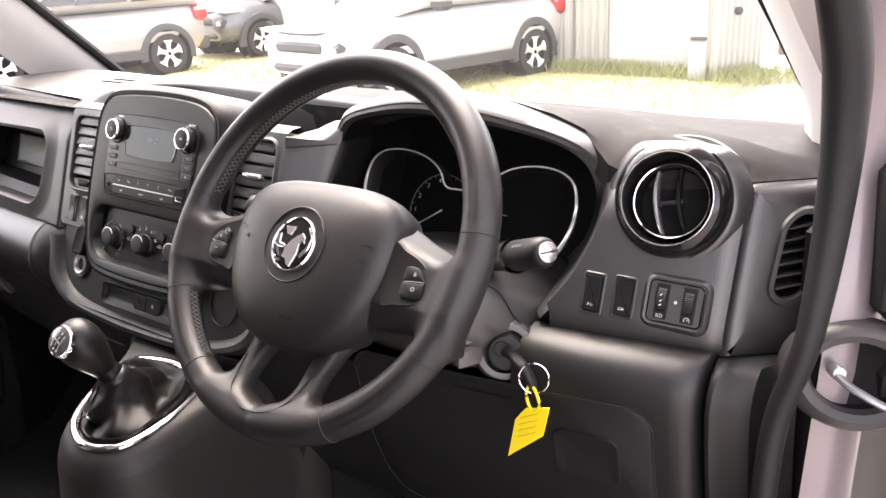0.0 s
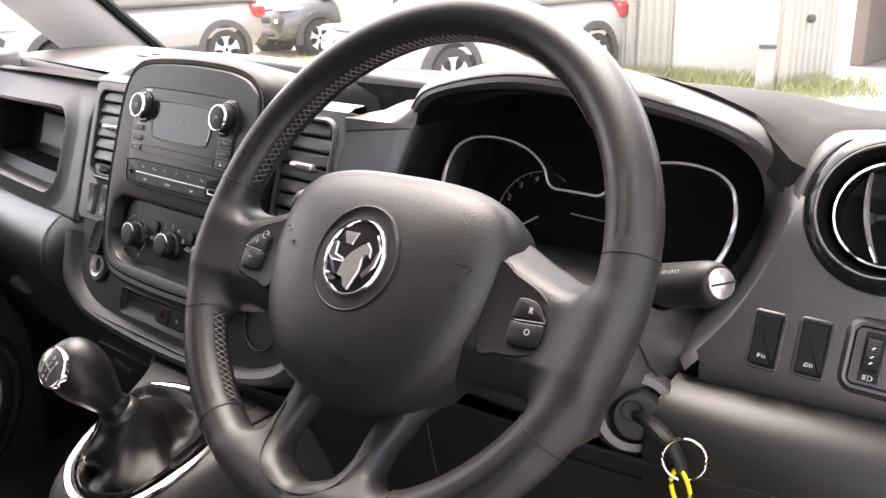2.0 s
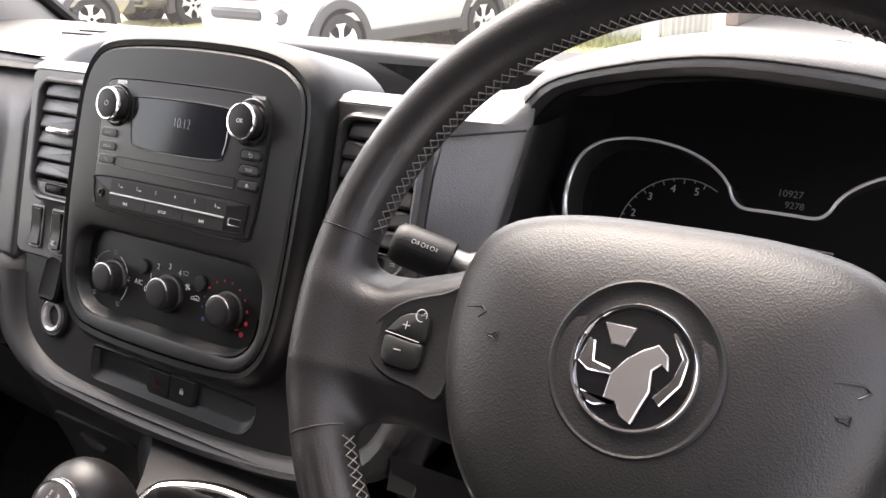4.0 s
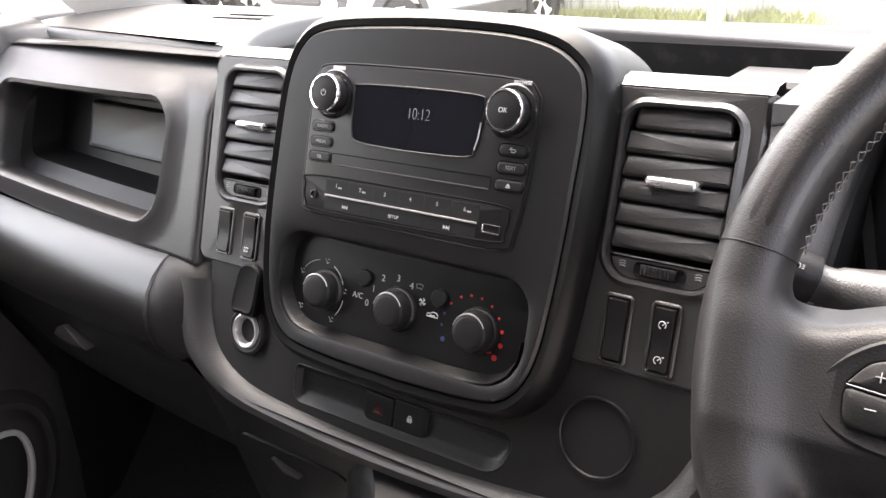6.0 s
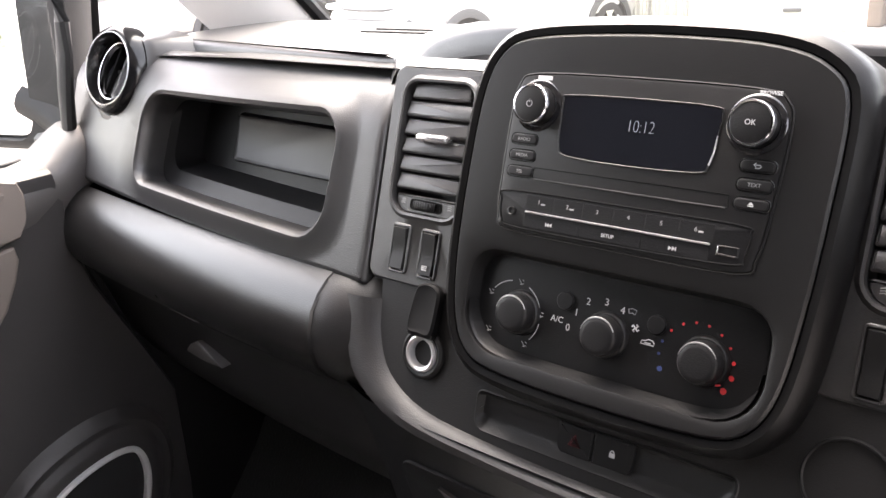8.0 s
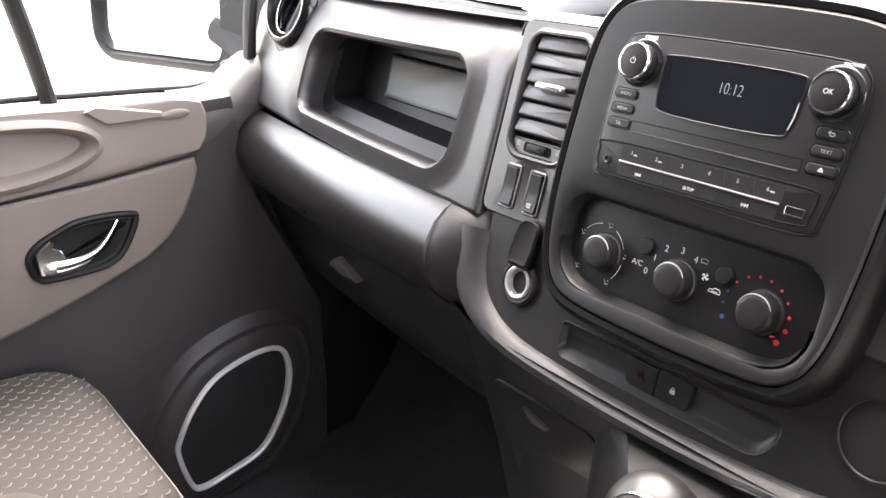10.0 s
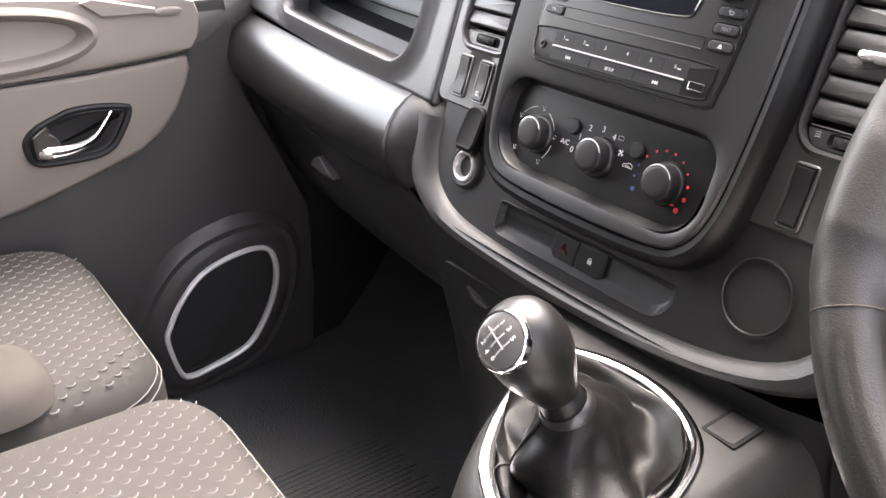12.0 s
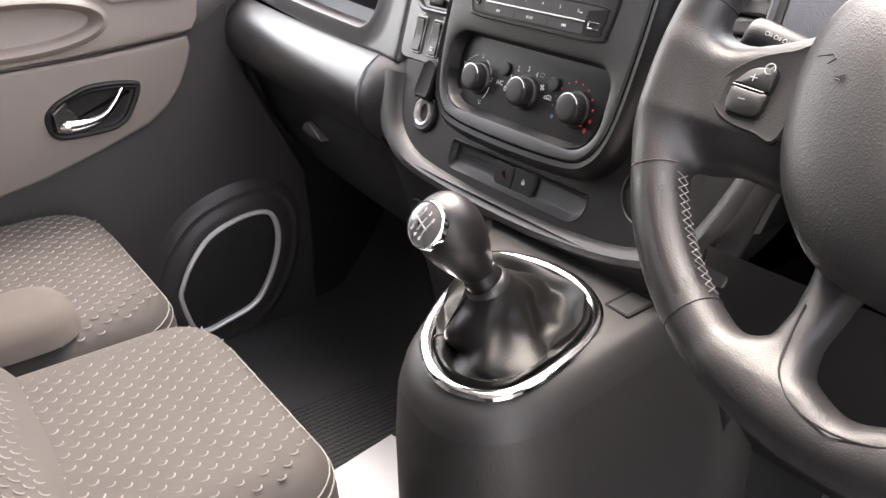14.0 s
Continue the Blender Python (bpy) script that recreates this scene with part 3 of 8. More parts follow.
def skirt():
    a, b = curve(BAND_IN, 41, False), curve(BAND_OUT, 41, False)
    bm = B()
    rows = []
    for f, d in ((-0.06, SET - 0.003), (0.0, SET), (0.15, SET + 0.006), (0.45, SET + 0.0095), (0.75, SET + 0.007), (0.95, SET - 0.004), (1.0, SET - 0.016), (1.0, SET - 0.05)):
        rows.append(put(bm, between(a, b, f), PM, d))
    bridge(bm, rows, closed=False)
    part("skirt_band", bm, BAND, dash, "grey rounded band round the lower centre panel")
    # the plate inside the band, with a sunken tray cut through it
    loop = rrect(-0.1015, 0.1000, -0.1985, -0.1715, (0.020, 0.003, 0.003, 0.008), 6, 6)
    bm = B()
    edge = [(q[0] + (q[0] - p[0]) * 0.06, q[1] + (q[1] - p[1]) * 0.06) for p, q in zip(b, a)]
    edge = [(x - (x - u) * 0.12, v - (v - w) * 0.12) for (x, v), (u, w) in zip(a, edge)] + [(0.236, -0.1035), (-0.218, -0.1035)]
    edges = []
    for lp in (edge, inset(loop, -0.003)):
        ring = put(bm, lp, PM, SET - 0.0016)
        edges += [bm.edges.new((p, q)) for p, q in zip(ring, ring[1:] + ring[:1])]
    bmesh.ops.triangle_fill(bm, use_beauty=True, edges=edges)
    part("lower_plate", bm, LOWER, dash)
    bm = B()
    low = [(x, v + 0.0035 * (v < -0.185)) for x, v in loop]
    shell(bm, PM, [(inset(loop, -0.0035), SET - 0.002), (inset(loop, -0.002), SET - 0.0010), (inset(loop, -0.0005), SET - 0.0024), (inset(low, 0.0015), SET - 0.0072), (inset(low, 0.004), SET - 0.0082)])
    part("tray", bm, LOWER, dash, "charcoal sunken tray with two switches")
    # the outline of a blanked cup recess
    bm = B()
    for r in (0.0262,):
        lathe(bm, panel_at(0.163, -0.151, SET), [(r - 0.0014, 0.0002), (r - 0.0005, 0.0012), (r + 0.0004, 0.0012), (r + 0.0010, 0.0002), (r + 0.0011, -0.001)], 40)
    part("blank_ring", bm, DARK, dash)
    # the stack below the band, down to the floor
    bm = B()
    secs = []
    for i in range(14):
        x = -0.252 + 0.50 * i / 13
        e = 0.02 * (abs(x) / 0.25) ** 6
        secs.append([(x, -0.052 + e, 1.045), (x, -0.040 + e, 1.02), (x, -0.020 + e, 0.96), (x * 0.96, 0.0 + e, 0.86), (x * 0.92, 0.02 + e, 0.72), (x * 0.9, 0.05 + e, 0.50)])
    loft(bm, secs)
    for s in (0, -1):
        q = secs[s]
        rows = [[bm.verts.new(p) for p in q], [bm.verts.new((p[0], 0.24, p[2])) for p in q]]
        bridge(bm, rows, closed=False)
    part("lower_console", bm, DARK, dash)
    bm = B()
    flap = rrect(-0.196, -0.060, 0.850, 0.987, 0.015, 5, 4)
    rows = [[bm.verts.new((x, -0.020 - (z - 0.96) * 0.3 - d, z)) for x, z in inset(flap, q)] for d, q in ((0.0, 0), (0.003, 0.001), (0.004, 0.003))]
    bridge(bm, rows)
    bm.faces.new(rows[-1])
    part("lower_flap", bm, DARK, dash)
    bm = B()
    tri = [(-0.150, 0.973), (-0.119, 0.962), (-0.124, 0.957), (-0.142, 0.958)][::-1]
    rows = [[bm.verts.new((x, -0.020 - (z - 0.96) * 0.3 - d, z)) for x, z in tri] for d in (0.0, 0.008)]
    bridge(bm, rows)
    bm.faces.new(rows[-1])
    part("flap_catch", bm, SHOULDER, dash)


skirt()


# ---- driver's side: fascia, end, instrument hood ----
def driver_fascia():
    """The panel from the binnacle to the crease near the door, and the end that turns the corner."""
    ring = curve(HOOD, 61, False)
    ring = [(x + (x - 0.44) / math.hypot(x - 0.44, z - 1.24) * 0.040, z + (z - 1.24) / math.hypot(x - 0.44, z - 1.24) * 0.040) for x, z in ring] + [(0.44, 1.16)]

    def inside(x, z):
        odd = False
        for (ax, az), (bx, bz) in zip(ring, ring[1:] + ring[:1]):
            if (az > z) != (bz > z) and x < ax + (bx - ax) * (z - az) / (bz - az):
                odd = not odd
        return odd
    bm = B()
    xs = [0.578 + 0.190 * i / 40 for i in range(41)]
    zs = [1.150, 1.153] + [1.157 + 0.005 * i for i in range(28)] + [1.2975]
    rows = []
    for z in zs:
        row = []
        for x in xs:
            p = Vector(on_fascia(x, z, -0.004 if z < 1.152 else 0.0))
            turn = max(0.0, x - 0.756)
            tuck = 14.0 * max(0.0, 1.180 - z) ** 2
            row.append(bm.verts.new((x, p.y + 30 * turn * turn + tuck, p.z)))
        rows.append(row)
    bridge(bm, rows, closed=False)
    doomed = []
    for f in bm.faces:
        c = f.calc_center_median()
        if inside(c.x, c.z) or math.hypot(c.x - 0.7035, c.z - 1.285) < 0.046 or (c.x < 0.50 and c.z > 1.16) or (c.x < 0.60 and c.z > 1.25) or (c.x < 0.606 and c.z < 1.182):
            doomed.append(f)
    bmesh.ops.delete(bm, geom=doomed, context="FACES")
    # the cut follows the hood's edge cleanly
    for v in bm.verts:
        if v.is_boundary:
            best = None
            for (ax, az), (bx, bz) in zip(ring, ring[1:]):
                t = max(0.0, min(1.0, ((v.co.x - ax) * (bx - ax) + (v.co.z - az) * (bz - az)) / max(1e-9, (bx - ax) ** 2 + (bz - az) ** 2)))
                q = (ax + (bx - ax) * t, az + (bz - az) * t)
                d = math.hypot(q[0] - v.co.x, q[1] - v.co.z)
                if best is None or d < best[0]:
                    best = (d, q)
            if best[0] < 0.0065:
                v.co = Vector(on_fascia(best[1][0], best[1][1], 0.0))
    part("driver_fascia", bm, DASH, dash, "grey fascia beside the steering wheel")
    # the end panel turns half towards the door and holds the side window outlet
    def at(u, z, d):
        y0 = fascia_y(0.765, min(z, 1.285)) + 0.006
        return (0.770 + 0.73 * u + 0.67 * d, y0 + 0.68 * u - 0.73 * d, z)
    outer = rrect(0.0, 0.084, 1.150, 1.300, (0.010, 0.016, 0.006, 0.004), 6, 6)
    bm = B()
    rows = [[bm.verts.new(at(y, z, d)) for y, z in lp] for lp, d in ((inset(outer, -0.003), -0.03), (outer, -0.009), (inset(outer, 0.003), -0.0035), (inset(outer, 0.008), -0.0005), (between(inset(outer, 0.008), inset(END_VENT, -0.007), 0.5), 0.001), (inset(END_VENT, -0.007), 0.0), (inset(END_VENT, -0.0055), 0.003), (inset(END_VENT, -0.001), 0.003), (END_VENT, -0.001), (inset(END_VENT, 0.0005), -0.022))]
    bridge(bm, rows)
    bm.faces.new(rows[-1])
    part("dash_end", bm, DASH, dash, "grey dash end with a side window outlet")
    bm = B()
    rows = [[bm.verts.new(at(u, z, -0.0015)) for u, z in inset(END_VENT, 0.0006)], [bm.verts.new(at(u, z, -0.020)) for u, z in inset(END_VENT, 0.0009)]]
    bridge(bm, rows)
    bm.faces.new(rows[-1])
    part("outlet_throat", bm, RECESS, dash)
    for k in range(6):
        z = 1.2125 + 0.0105 * k
        c = 0.0535 + 0.06 * (z - 1.238)
        w = 0.0150 * math.sqrt(max(0.1, 1 - ((z - 1.2385) / 0.0385) ** 2)) + 0.0015
        loop = rrect(c - w, c + w, z - 0.0009, z + 0.0009, 0.0006, 2, 1)
        bm = B()
        rows = [[bm.verts.new(at(u, zz + 0.003 * (u - c) / w * 0.5, d)) for u, zz in loop] for d in (-0.014, -0.001, 0.0005)]
        bridge(bm, rows)
        bm.faces.new(rows[-1])
        part("slat", bm, DASH, dash)
    # behind the end panel the dash runs on to the pillar
    bm = B()
    secs = []
    for z in (1.150, 1.20, 1.25, 1.29, 1.300):
        p = at(0.084, z, -0.004)
        secs.append([p, (p[0] + 0.006, p[1] + 0.02, z), (p[0] + 0.006, p[1] + 0.10, z), (p[0] + 0.004, 0.46, z)])
    loft(bm, secs)
    part("dash_side", bm, DASH, dash)


END_VENT = [(u + 0.06 * (z - 1.238), z) for u, z in rrect(0.0385, 0.0685, 1.2025, 1.2745, (0.0145, 0.0145, 0.0145, 0.0145), 7, 5)]

HOOD = [(0.290, 1.180), (0.286, 1.218), (0.281, 1.255), (0.277, 1.288), (0.291, 1.312), (0.322, 1.330), (0.400, 1.343), (0.470, 1.340), (0.530, 1.332), (0.575, 1.321), (0.600, 1.304), (0.607, 1.280), (0.601, 1.252), (0.582, 1.214), (0.556, 1.184)]
driver_fascia()


def binnacle():
    arc = curve(HOOD, 61, False)

    def lip(p, grow, y):
        dx, dz = p[0] - 0.44, p[1] - 1.24
        h = math.hypot(dx, dz)
        return (p[0] + dx / h * grow, y, p[1] + dz / h * grow)

    def front(p):
        return 0.118 - 0.42 * (p[1] - 1.25) + 0.09 * max(0, p[0] - 0.45)
    bm = B()
    rows = []
    for k, (grow, back, drop) in enumerate(((0.002, 0.003, 0.0), (0.009, -0.002, 0.0), (0.0165, 0.001, 0.0), (0.0245, 0.013, 0.0), (0.0275, 0.030, 0.001), (0.027, 0.06, 0.006))):
        row = []
        for p in arc:
            # low on the door's side the hood runs out smoothly into the fascia
            w = max(0.0, min(1.0, (1.322 - p[1]) / 0.03)) if p[0] > 0.45 else 0.0
            s = k / 5
            q = lip(p, grow * (1 - w) + w * (0.002 + 0.044 * s), 0)
            z = q[2] - (1 - w) * drop * max(0, min(1, (p[1] - 1.2) / 0.1))
            z = max(z, 1.150)
            soft = s * s * (3 - 2 * s) if s > 0.2 else s * 0.5
            y = (1 - w) * (front(p) + back) + w * (front(p) + (fascia_y(q[0], min(z, 1.3)) + 0.0015 - front(p)) * min(1, soft * 1.05))
            row.append(bm.verts.new((q[0], y, z)))
        rows.append(row)
    bridge(bm, rows, closed=False)
    part("binnacle_hood", bm, DASH, dash, "dark arched hood over the instruments")
    bm = B()
    tube(bm, [(lip(p, 0.0150, 0)[0], front(p) - 0.0002, lip(p, 0.0150, 0)[2]) for p in arc[14:46]], 0.0006, n=5)
    part("hood_seam", bm, SEAL, dash)
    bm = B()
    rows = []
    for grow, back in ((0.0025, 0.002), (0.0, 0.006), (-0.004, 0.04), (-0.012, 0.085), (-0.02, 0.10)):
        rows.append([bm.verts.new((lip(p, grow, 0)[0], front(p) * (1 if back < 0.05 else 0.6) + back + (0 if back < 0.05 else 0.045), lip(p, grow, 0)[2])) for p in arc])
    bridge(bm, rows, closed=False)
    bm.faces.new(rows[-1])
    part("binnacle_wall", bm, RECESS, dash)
    # the grey flank between the vent and the binnacle, and the dark cheek that turns in from it
    def edge(z):
        return 0.275 + 0.10 * (z - 1.222)

    def edge_y(z):
        return 0.045 + 0.53 * (z - 1.222)
    bm = B()
    rows = []
    for z in (1.06, 1.12, 1.16, 1.2, 1.24, 1.27, 1.290, 1.298, 1.301):
        rows.append([bm.verts.new((0.2375 + (edge(z) - 0.2375) * f, (1 - f) * (fascia_y(0.25, min(z, 1.285)) - 0.004) + f * edge_y(z) + (0.003 if f == 1.0 else 0), z + (0.010 * (1 - f) if z > 1.299 else 0))) for f in (0, 0.25, 0.5, 0.75, 0.97, 1.0)])
    for y, lift, rise in ((0.096, 0.010, 0.010), (0.112, 0.013, 0.019), (0.128, 0.015, 0.024)):
        rows.append([bm.verts.new((0.2375 + (edge(1.301) - 0.2375) * f, y, 1.301 + lift + rise * f * f)) for f in (0, 0.25, 0.5, 0.75, 0.97, 1.0)])
    bridge(bm, rows, closed=False)
    part("flank", bm, DASH, dash, "grey flank beside the instruments")
    bm = B()
    tube(bm, [(0.2375 + (edge(1.2985) - 0.2375) * f, (1 - f) * (fascia_y(0.25, 1.285) - 0.004) + f * edge_y(1.2985), 1.2985) for f in (0.0, 0.25, 0.5, 0.75, 0.96)], 0.0009, n=5)
    part("flank_seam", bm, SEAL, dash)
    bm = B()
    secs = []
    for z in (1.10, 1.16, 1.2, 1.24, 1.27, 1.290, 1.301):
        y = edge_y(z) + 0.003
        secs.append([(edge(z), y, z), (edge(z) + 0.003, y + 0.004, z), (edge(z) + 0.004, 0.5 * y + 0.06, z), (edge(z) + 0.004, 0.14, z)])
    loft(bm, secs)
    part("cheek", bm, DARK, dash)


binnacle()

# ---- radio ----
radio = thing("car_radio", "black car radio with a lit clock and two chrome ringed knobs", "radio", (0, 0.004, 1.25))
FACE = 0.0012


def radio_unit():
    bez = curve([(-0.078, 0.0715), (0.0, 0.0725), (0.080, 0.0705), (0.097, 0.064), (0.1015, 0.048), (0.099, 0.0), (0.095, -0.030), (0.084, -0.0415), (0.0, -0.0425), (-0.084, -0.0415), (-0.0945, -0.030), (-0.096, 0.0), (-0.0955, 0.045), (-0.092, 0.064)][::-1], 56)
    bm = B()
    shell(bm, PM, [(inset(bez, -0.0008), FACE - 0.001), (inset(bez, -0.0008), FACE + 0.0006), (bez, FACE + 0.0009), (inset(bez, 0.0008), FACE + 0.0002), (inset(bez, 0.0012), FACE + 0.0012), (inset(bez, 0.003), FACE + 0.0016)])
    part("faceplate", bm, PANEL, radio)
    top = FACE + 0.0016
    disp = curve([(-0.049, 0.0575), (0.0, 0.0585), (0.052, 0.0575), (0.0595, 0.053), (0.0585, 0.036), (0.056, 0.022), (0.049, 0.0165), (0.0, 0.0150), (-0.044, 0.0165), (-0.0515, 0.023), (-0.053, 0.040), (-0.053, 0.054)][::-1], 48)
    bm = B()
    shell(bm, PM, [(disp, top - 0.0005), (inset(disp, 0.0006), top + 0.0006)])
    d = part("display", bm, DISPLAY, radio, "dark glass display")
    bm = B()
    rim(bm, inset(disp, -0.0009), disp, PM, top - 0.0005, top + 0.0010, 0.0003)
    part("display_frame", bm, PANEL, radio)
    lettering("digits", "10:12", 0.0118, panel_at(0.0072, 0.0405, top + 0.0009) @ Matrix.Diagonal((0.78, 1, 1, 1)), DIGITS, d, -0.0004)
    bm = B()
    tube(bm, [PM @ Vector(q) for q in ((0.0592, 0.040, top + 0.001), (0.0585, 0.030, top + 0.001), (0.0565, 0.0215, top + 0.001))], 0.0005)
    part("display_edge", bm, SATIN, radio)
    for sx in (-1, 1):
        m = panel_at(sx * 0.0775 + 0.0035, 0.0490, top)
        bm = B()
        lathe(bm, m, [(0.0185, -0.001), (0.0185, 0.0004), (0.0172, 0.0014), (0.0150, 0.0016)], 40)
        part("knob_seat", bm, GLOSS, radio)
        bm = B()
        lathe(bm, m, [(0.0140, 0.0), (0.0137, 0.009), (0.0132, 0.0108), (0.0120, 0.0114)], 40)
        k = part("knob", bm, PANEL, radio, "black rotary knob with a chrome ring")
        bm = B()
        lathe(bm, m, [(0.0120, 0.0112), (0.0124, 0.0119), (0.0134, 0.0118), (0.0143, 0.0106), (0.0143, 0.0085), (0.0137, 0.0080)], 40)
        part("knob_ring", bm, CHROME, k)
        bm = B()
        lathe(bm, m, [(0.0124, 0.0112), (0.0114, 0.0116), (0.0, 0.0113)], 40)
        part("knob_cap", bm, DARK, k)
        mm = m @ pose(0, 0, 0.0118)
        if sx > 0:
            lettering("marking", "OK", 0.0046, mm, MARK, k)
            lettering("marking", "BROWSE", 0.0034, panel_at(0.0865, 0.0682, top + 0.0003), MARK, radio, 0.0001)
        else:
            bm = B()
            for a in range(12):
                t0, t1 = radians(120 + 300 * a / 12), radians(120 + 300 * (a + 1) / 12)
                tube(bm, [mm @ Vector((0.0022 * math.cos(t), 0.0022 * math.sin(t), 0)) for t in (t0, t1)], 0.0002, n=5)
            tube(bm, [mm @ Vector((0, 0.0006, 0)), mm @ Vector((0, 0.0028, 0))], 0.0002, n=5)
            part("power_mark", bm, MARK, k)
            bm = B()
            slab(bm, rrect(-0.0775, -0.0655, 0.0672, 0.0700, 0.0003, 2, 1), PM, top, top + 0.0002, 0.0001)
            part("volume_mark", bm, MARK, radio)
    for sx, marks in ((-1, ("RADIO", "MEDIA", "TEL")), (1, ("back", "TEXT", "eject"))):
        for k, word in enumerate(marks):
            x, v = sx * 0.0835 + 0.0030, 0.0245 - 0.0115 * k
            bm = B()
            slab(bm, rrect(x - 0.0105, x + 0.0105, v - 0.0033, v + 0.0033, 0.003), PM, top - 0.0006, top + 0.0012, 0.0008)
            b = part("button", bm, PANEL, radio)
            bm = B()
            lp = rrect(x - 0.0111, x + 0.0111, v - 0.0039, v + 0.0039, 0.0034)
            rim(bm, inset(lp, -0.0005), lp, PM, top - 0.0004, top + 0.0003, 0.0001)
            part("button_gap", bm, GLOSS, radio)
            mm = panel_at(x, v, top + 0.0014)
            if word == "back":
                bm = B()
                tube(bm, [mm @ Vector((p[0], p[1], 0)) for p in ((-0.0022, 0.0007), (0.0015, 0.0007), (0.0022, -0.0002), (0.0013, -0.0012), (-0.0012, -0.0012))], 0.0003, n=5)
                tube(bm, [mm @ Vector((p[0], p[1], 0)) for p in ((-0.001, 0.0019), (-0.0024, 0.0007), (-0.001, -0.0004))], 0.0003, n=5)
                part("marking", bm, MARK, b)
            elif word == "eject":
                bm = B()
                shell(bm, mm, [([(-0.0018, -0.0004), (0.0018, -0.0004), (0.0, 0.0016)], 0.0), ([(-0.0017, -0.0004), (0.0017, -0.0004), (0.0, 0.0015)], 0.0002)])
                slab(bm, rrect(-0.0018, 0.0018, -0.0014, -0.0008, 0.0001, 1, 1), mm, 0.0, 0.0002, 0.0001)
                part("marking", bm, MARK, b)
            else:
                lettering("marking", word, 0.0034, mm, DIM_MARK, b)
    # disc slot
    bm = B()
    lp = rrect(-0.069, 0.072, -0.0022, 0.0052, 0.0008, 3, 6)
    shell(bm, PM, [(inset(lp, -0.0006), top - 0.0002), (inset(lp, -0.0004), top + 0.0004), (lp, top + 0.0002), (inset(lp, 0.0002), top - 0.0009), (inset(lp, 0.0014), top - 0.0012)])
    part("disc_slot", bm, RECESS, radio)
    bm = B()
    tube(bm, [PM @ Vector((x, -0.0028, top + 0.0004)) for x in (-0.068, -0.03, 0.03, 0.071)], 0.0006, n=6)
    part("slot_lip", bm, BAND, radio)
    # row of station keys
    strip = curve([(-0.086, -0.0130), (0.0, -0.0118), (0.081, -0.0118), (0.0895, -0.0165), (0.0875, -0.030), (0.080, -0.0365), (0.0, -0.0385), (-0.078, -0.0385), (-0.0900, -0.034), (-0.0925, -0.020)][::-1], 48)
    bm = B()
    rim(bm, inset(strip, -0.0006), inset(strip, 0.0006), PM, top - 0.0005, top + 0.0008, 0.0003)
    part("key_strip_frame", bm, RECESS, radio)
    bm = B()
    shell(bm, PM, [(strip, top - 0.0002), (inset(strip, 0.001), top + 0.0002)])
    part("key_strip", bm, DARK, radio)
    for k in range(6):
        x0 = -0.0715 + 0.0232 * k
        bm = B()
        slab(bm, rrect(x0 + 0.0003, x0 + 0.0229, -0.0250, -0.0140, 0.0004, 2, 2), PM, top, top + 0.00035, 0.00012)
        key = part("key", bm, DARK, radio)
        lettering("marking", str(k + 1), 0.0042, panel_at(x0 + 0.0110, -0.0185, top + 0.0005), DIM_MARK, key)
        if k in (0, 1, 5):
            bm = B()
            slab(bm, rrect(x0 + 0.0128, x0 + 0.0162, -0.0202, -0.0190, 0.0002, 1, 1), PM, top + 0.00035, top + 0.0005, 0.0001)
            part("marking_bar", bm, DIM_MARK, key)
    bm = B()
    slab(bm, rrect(-0.0705, 0.0660, -0.0270, -0.0255, 0.0006), PM, top, top + 0.0018, 0.0007)
    part("key_bar", bm, SATIN, radio, "thin bright bar under the station keys")
    for k, (x0, x1) in enumerate(((-0.071, -0.026), (-0.0255, 0.0200), (0.0205, 0.066))):
        bm = B()
        slab(bm, rrect(x0, x1, -0.0368, -0.0277, 0.0004, 2, 2), PM, top, top + 0.00035, 0.00012)
        key = part("key", bm, DARK, radio)
        mm = panel_at((x0 + x1) / 2 - 0.001, -0.0330, top + 0.0008)
        if k == 1:
            lettering("marking", "SETUP", 0.0034, mm, MARK, key)
        else:
            s = -1 if k == 0 else 1
            bm = B()
            for o in (-0.0012, 0.0012):
                tri = [(o - s * 0.0011, -0.0014), (o + s * 0.0011, 0.0), (o - s * 0.0011, 0.0014)]
                tri = tri if s > 0 else tri[::-1]
                shell(bm, mm, [(tri, 0.0), (tri, 0.0002)])
            slab(bm, rrect(s * 0.0026 - 0.0003, s * 0.0026 + 0.0003, -0.0014, 0.0014, 0.0001, 1, 1), mm, 0, 0.0002, 0.0001)
            part("marking", bm, MARK, key)
    bm = B()
    lathe(bm, panel_at(-0.0825, -0.0275, top), [(0.0034, 0.0), (0.0034, 0.0012), (0.0026, 0.0014), (0.0020, 0.0008), (0.0018, -0.001)], 20)
    part("socket", bm, PANEL, radio, "small round audio socket")
    bm = B()
    rim(bm, rrect(0.0705, 0.0845, -0.0320, -0.0255, 0.0006), rrect(0.0713, 0.0837, -0.0312, -0.0263, 0.0004), PM, top, top + 0.0008, 0.0002)
    u = part("usb_socket", bm, PANEL, radio)
    bm = B()
    slab(bm, rrect(0.0713, 0.0837, -0.0316, -0.0306, 0.0002, 2, 1), PM, top, top + 0.0010, 0.0002)
    slab(bm, rrect(0.0710, 0.0720, -0.0316, -0.0262, 0.0002, 2, 1), PM, top, top + 0.0010, 0.0002)
    part("usb_shell", bm, CHROME, u)


radio_unit()

# ---- heater controls ----
heater = thing("heater_panel", "black heater control panel with three rotary knobs", "heater controls", (0, -0.03, 1.16))


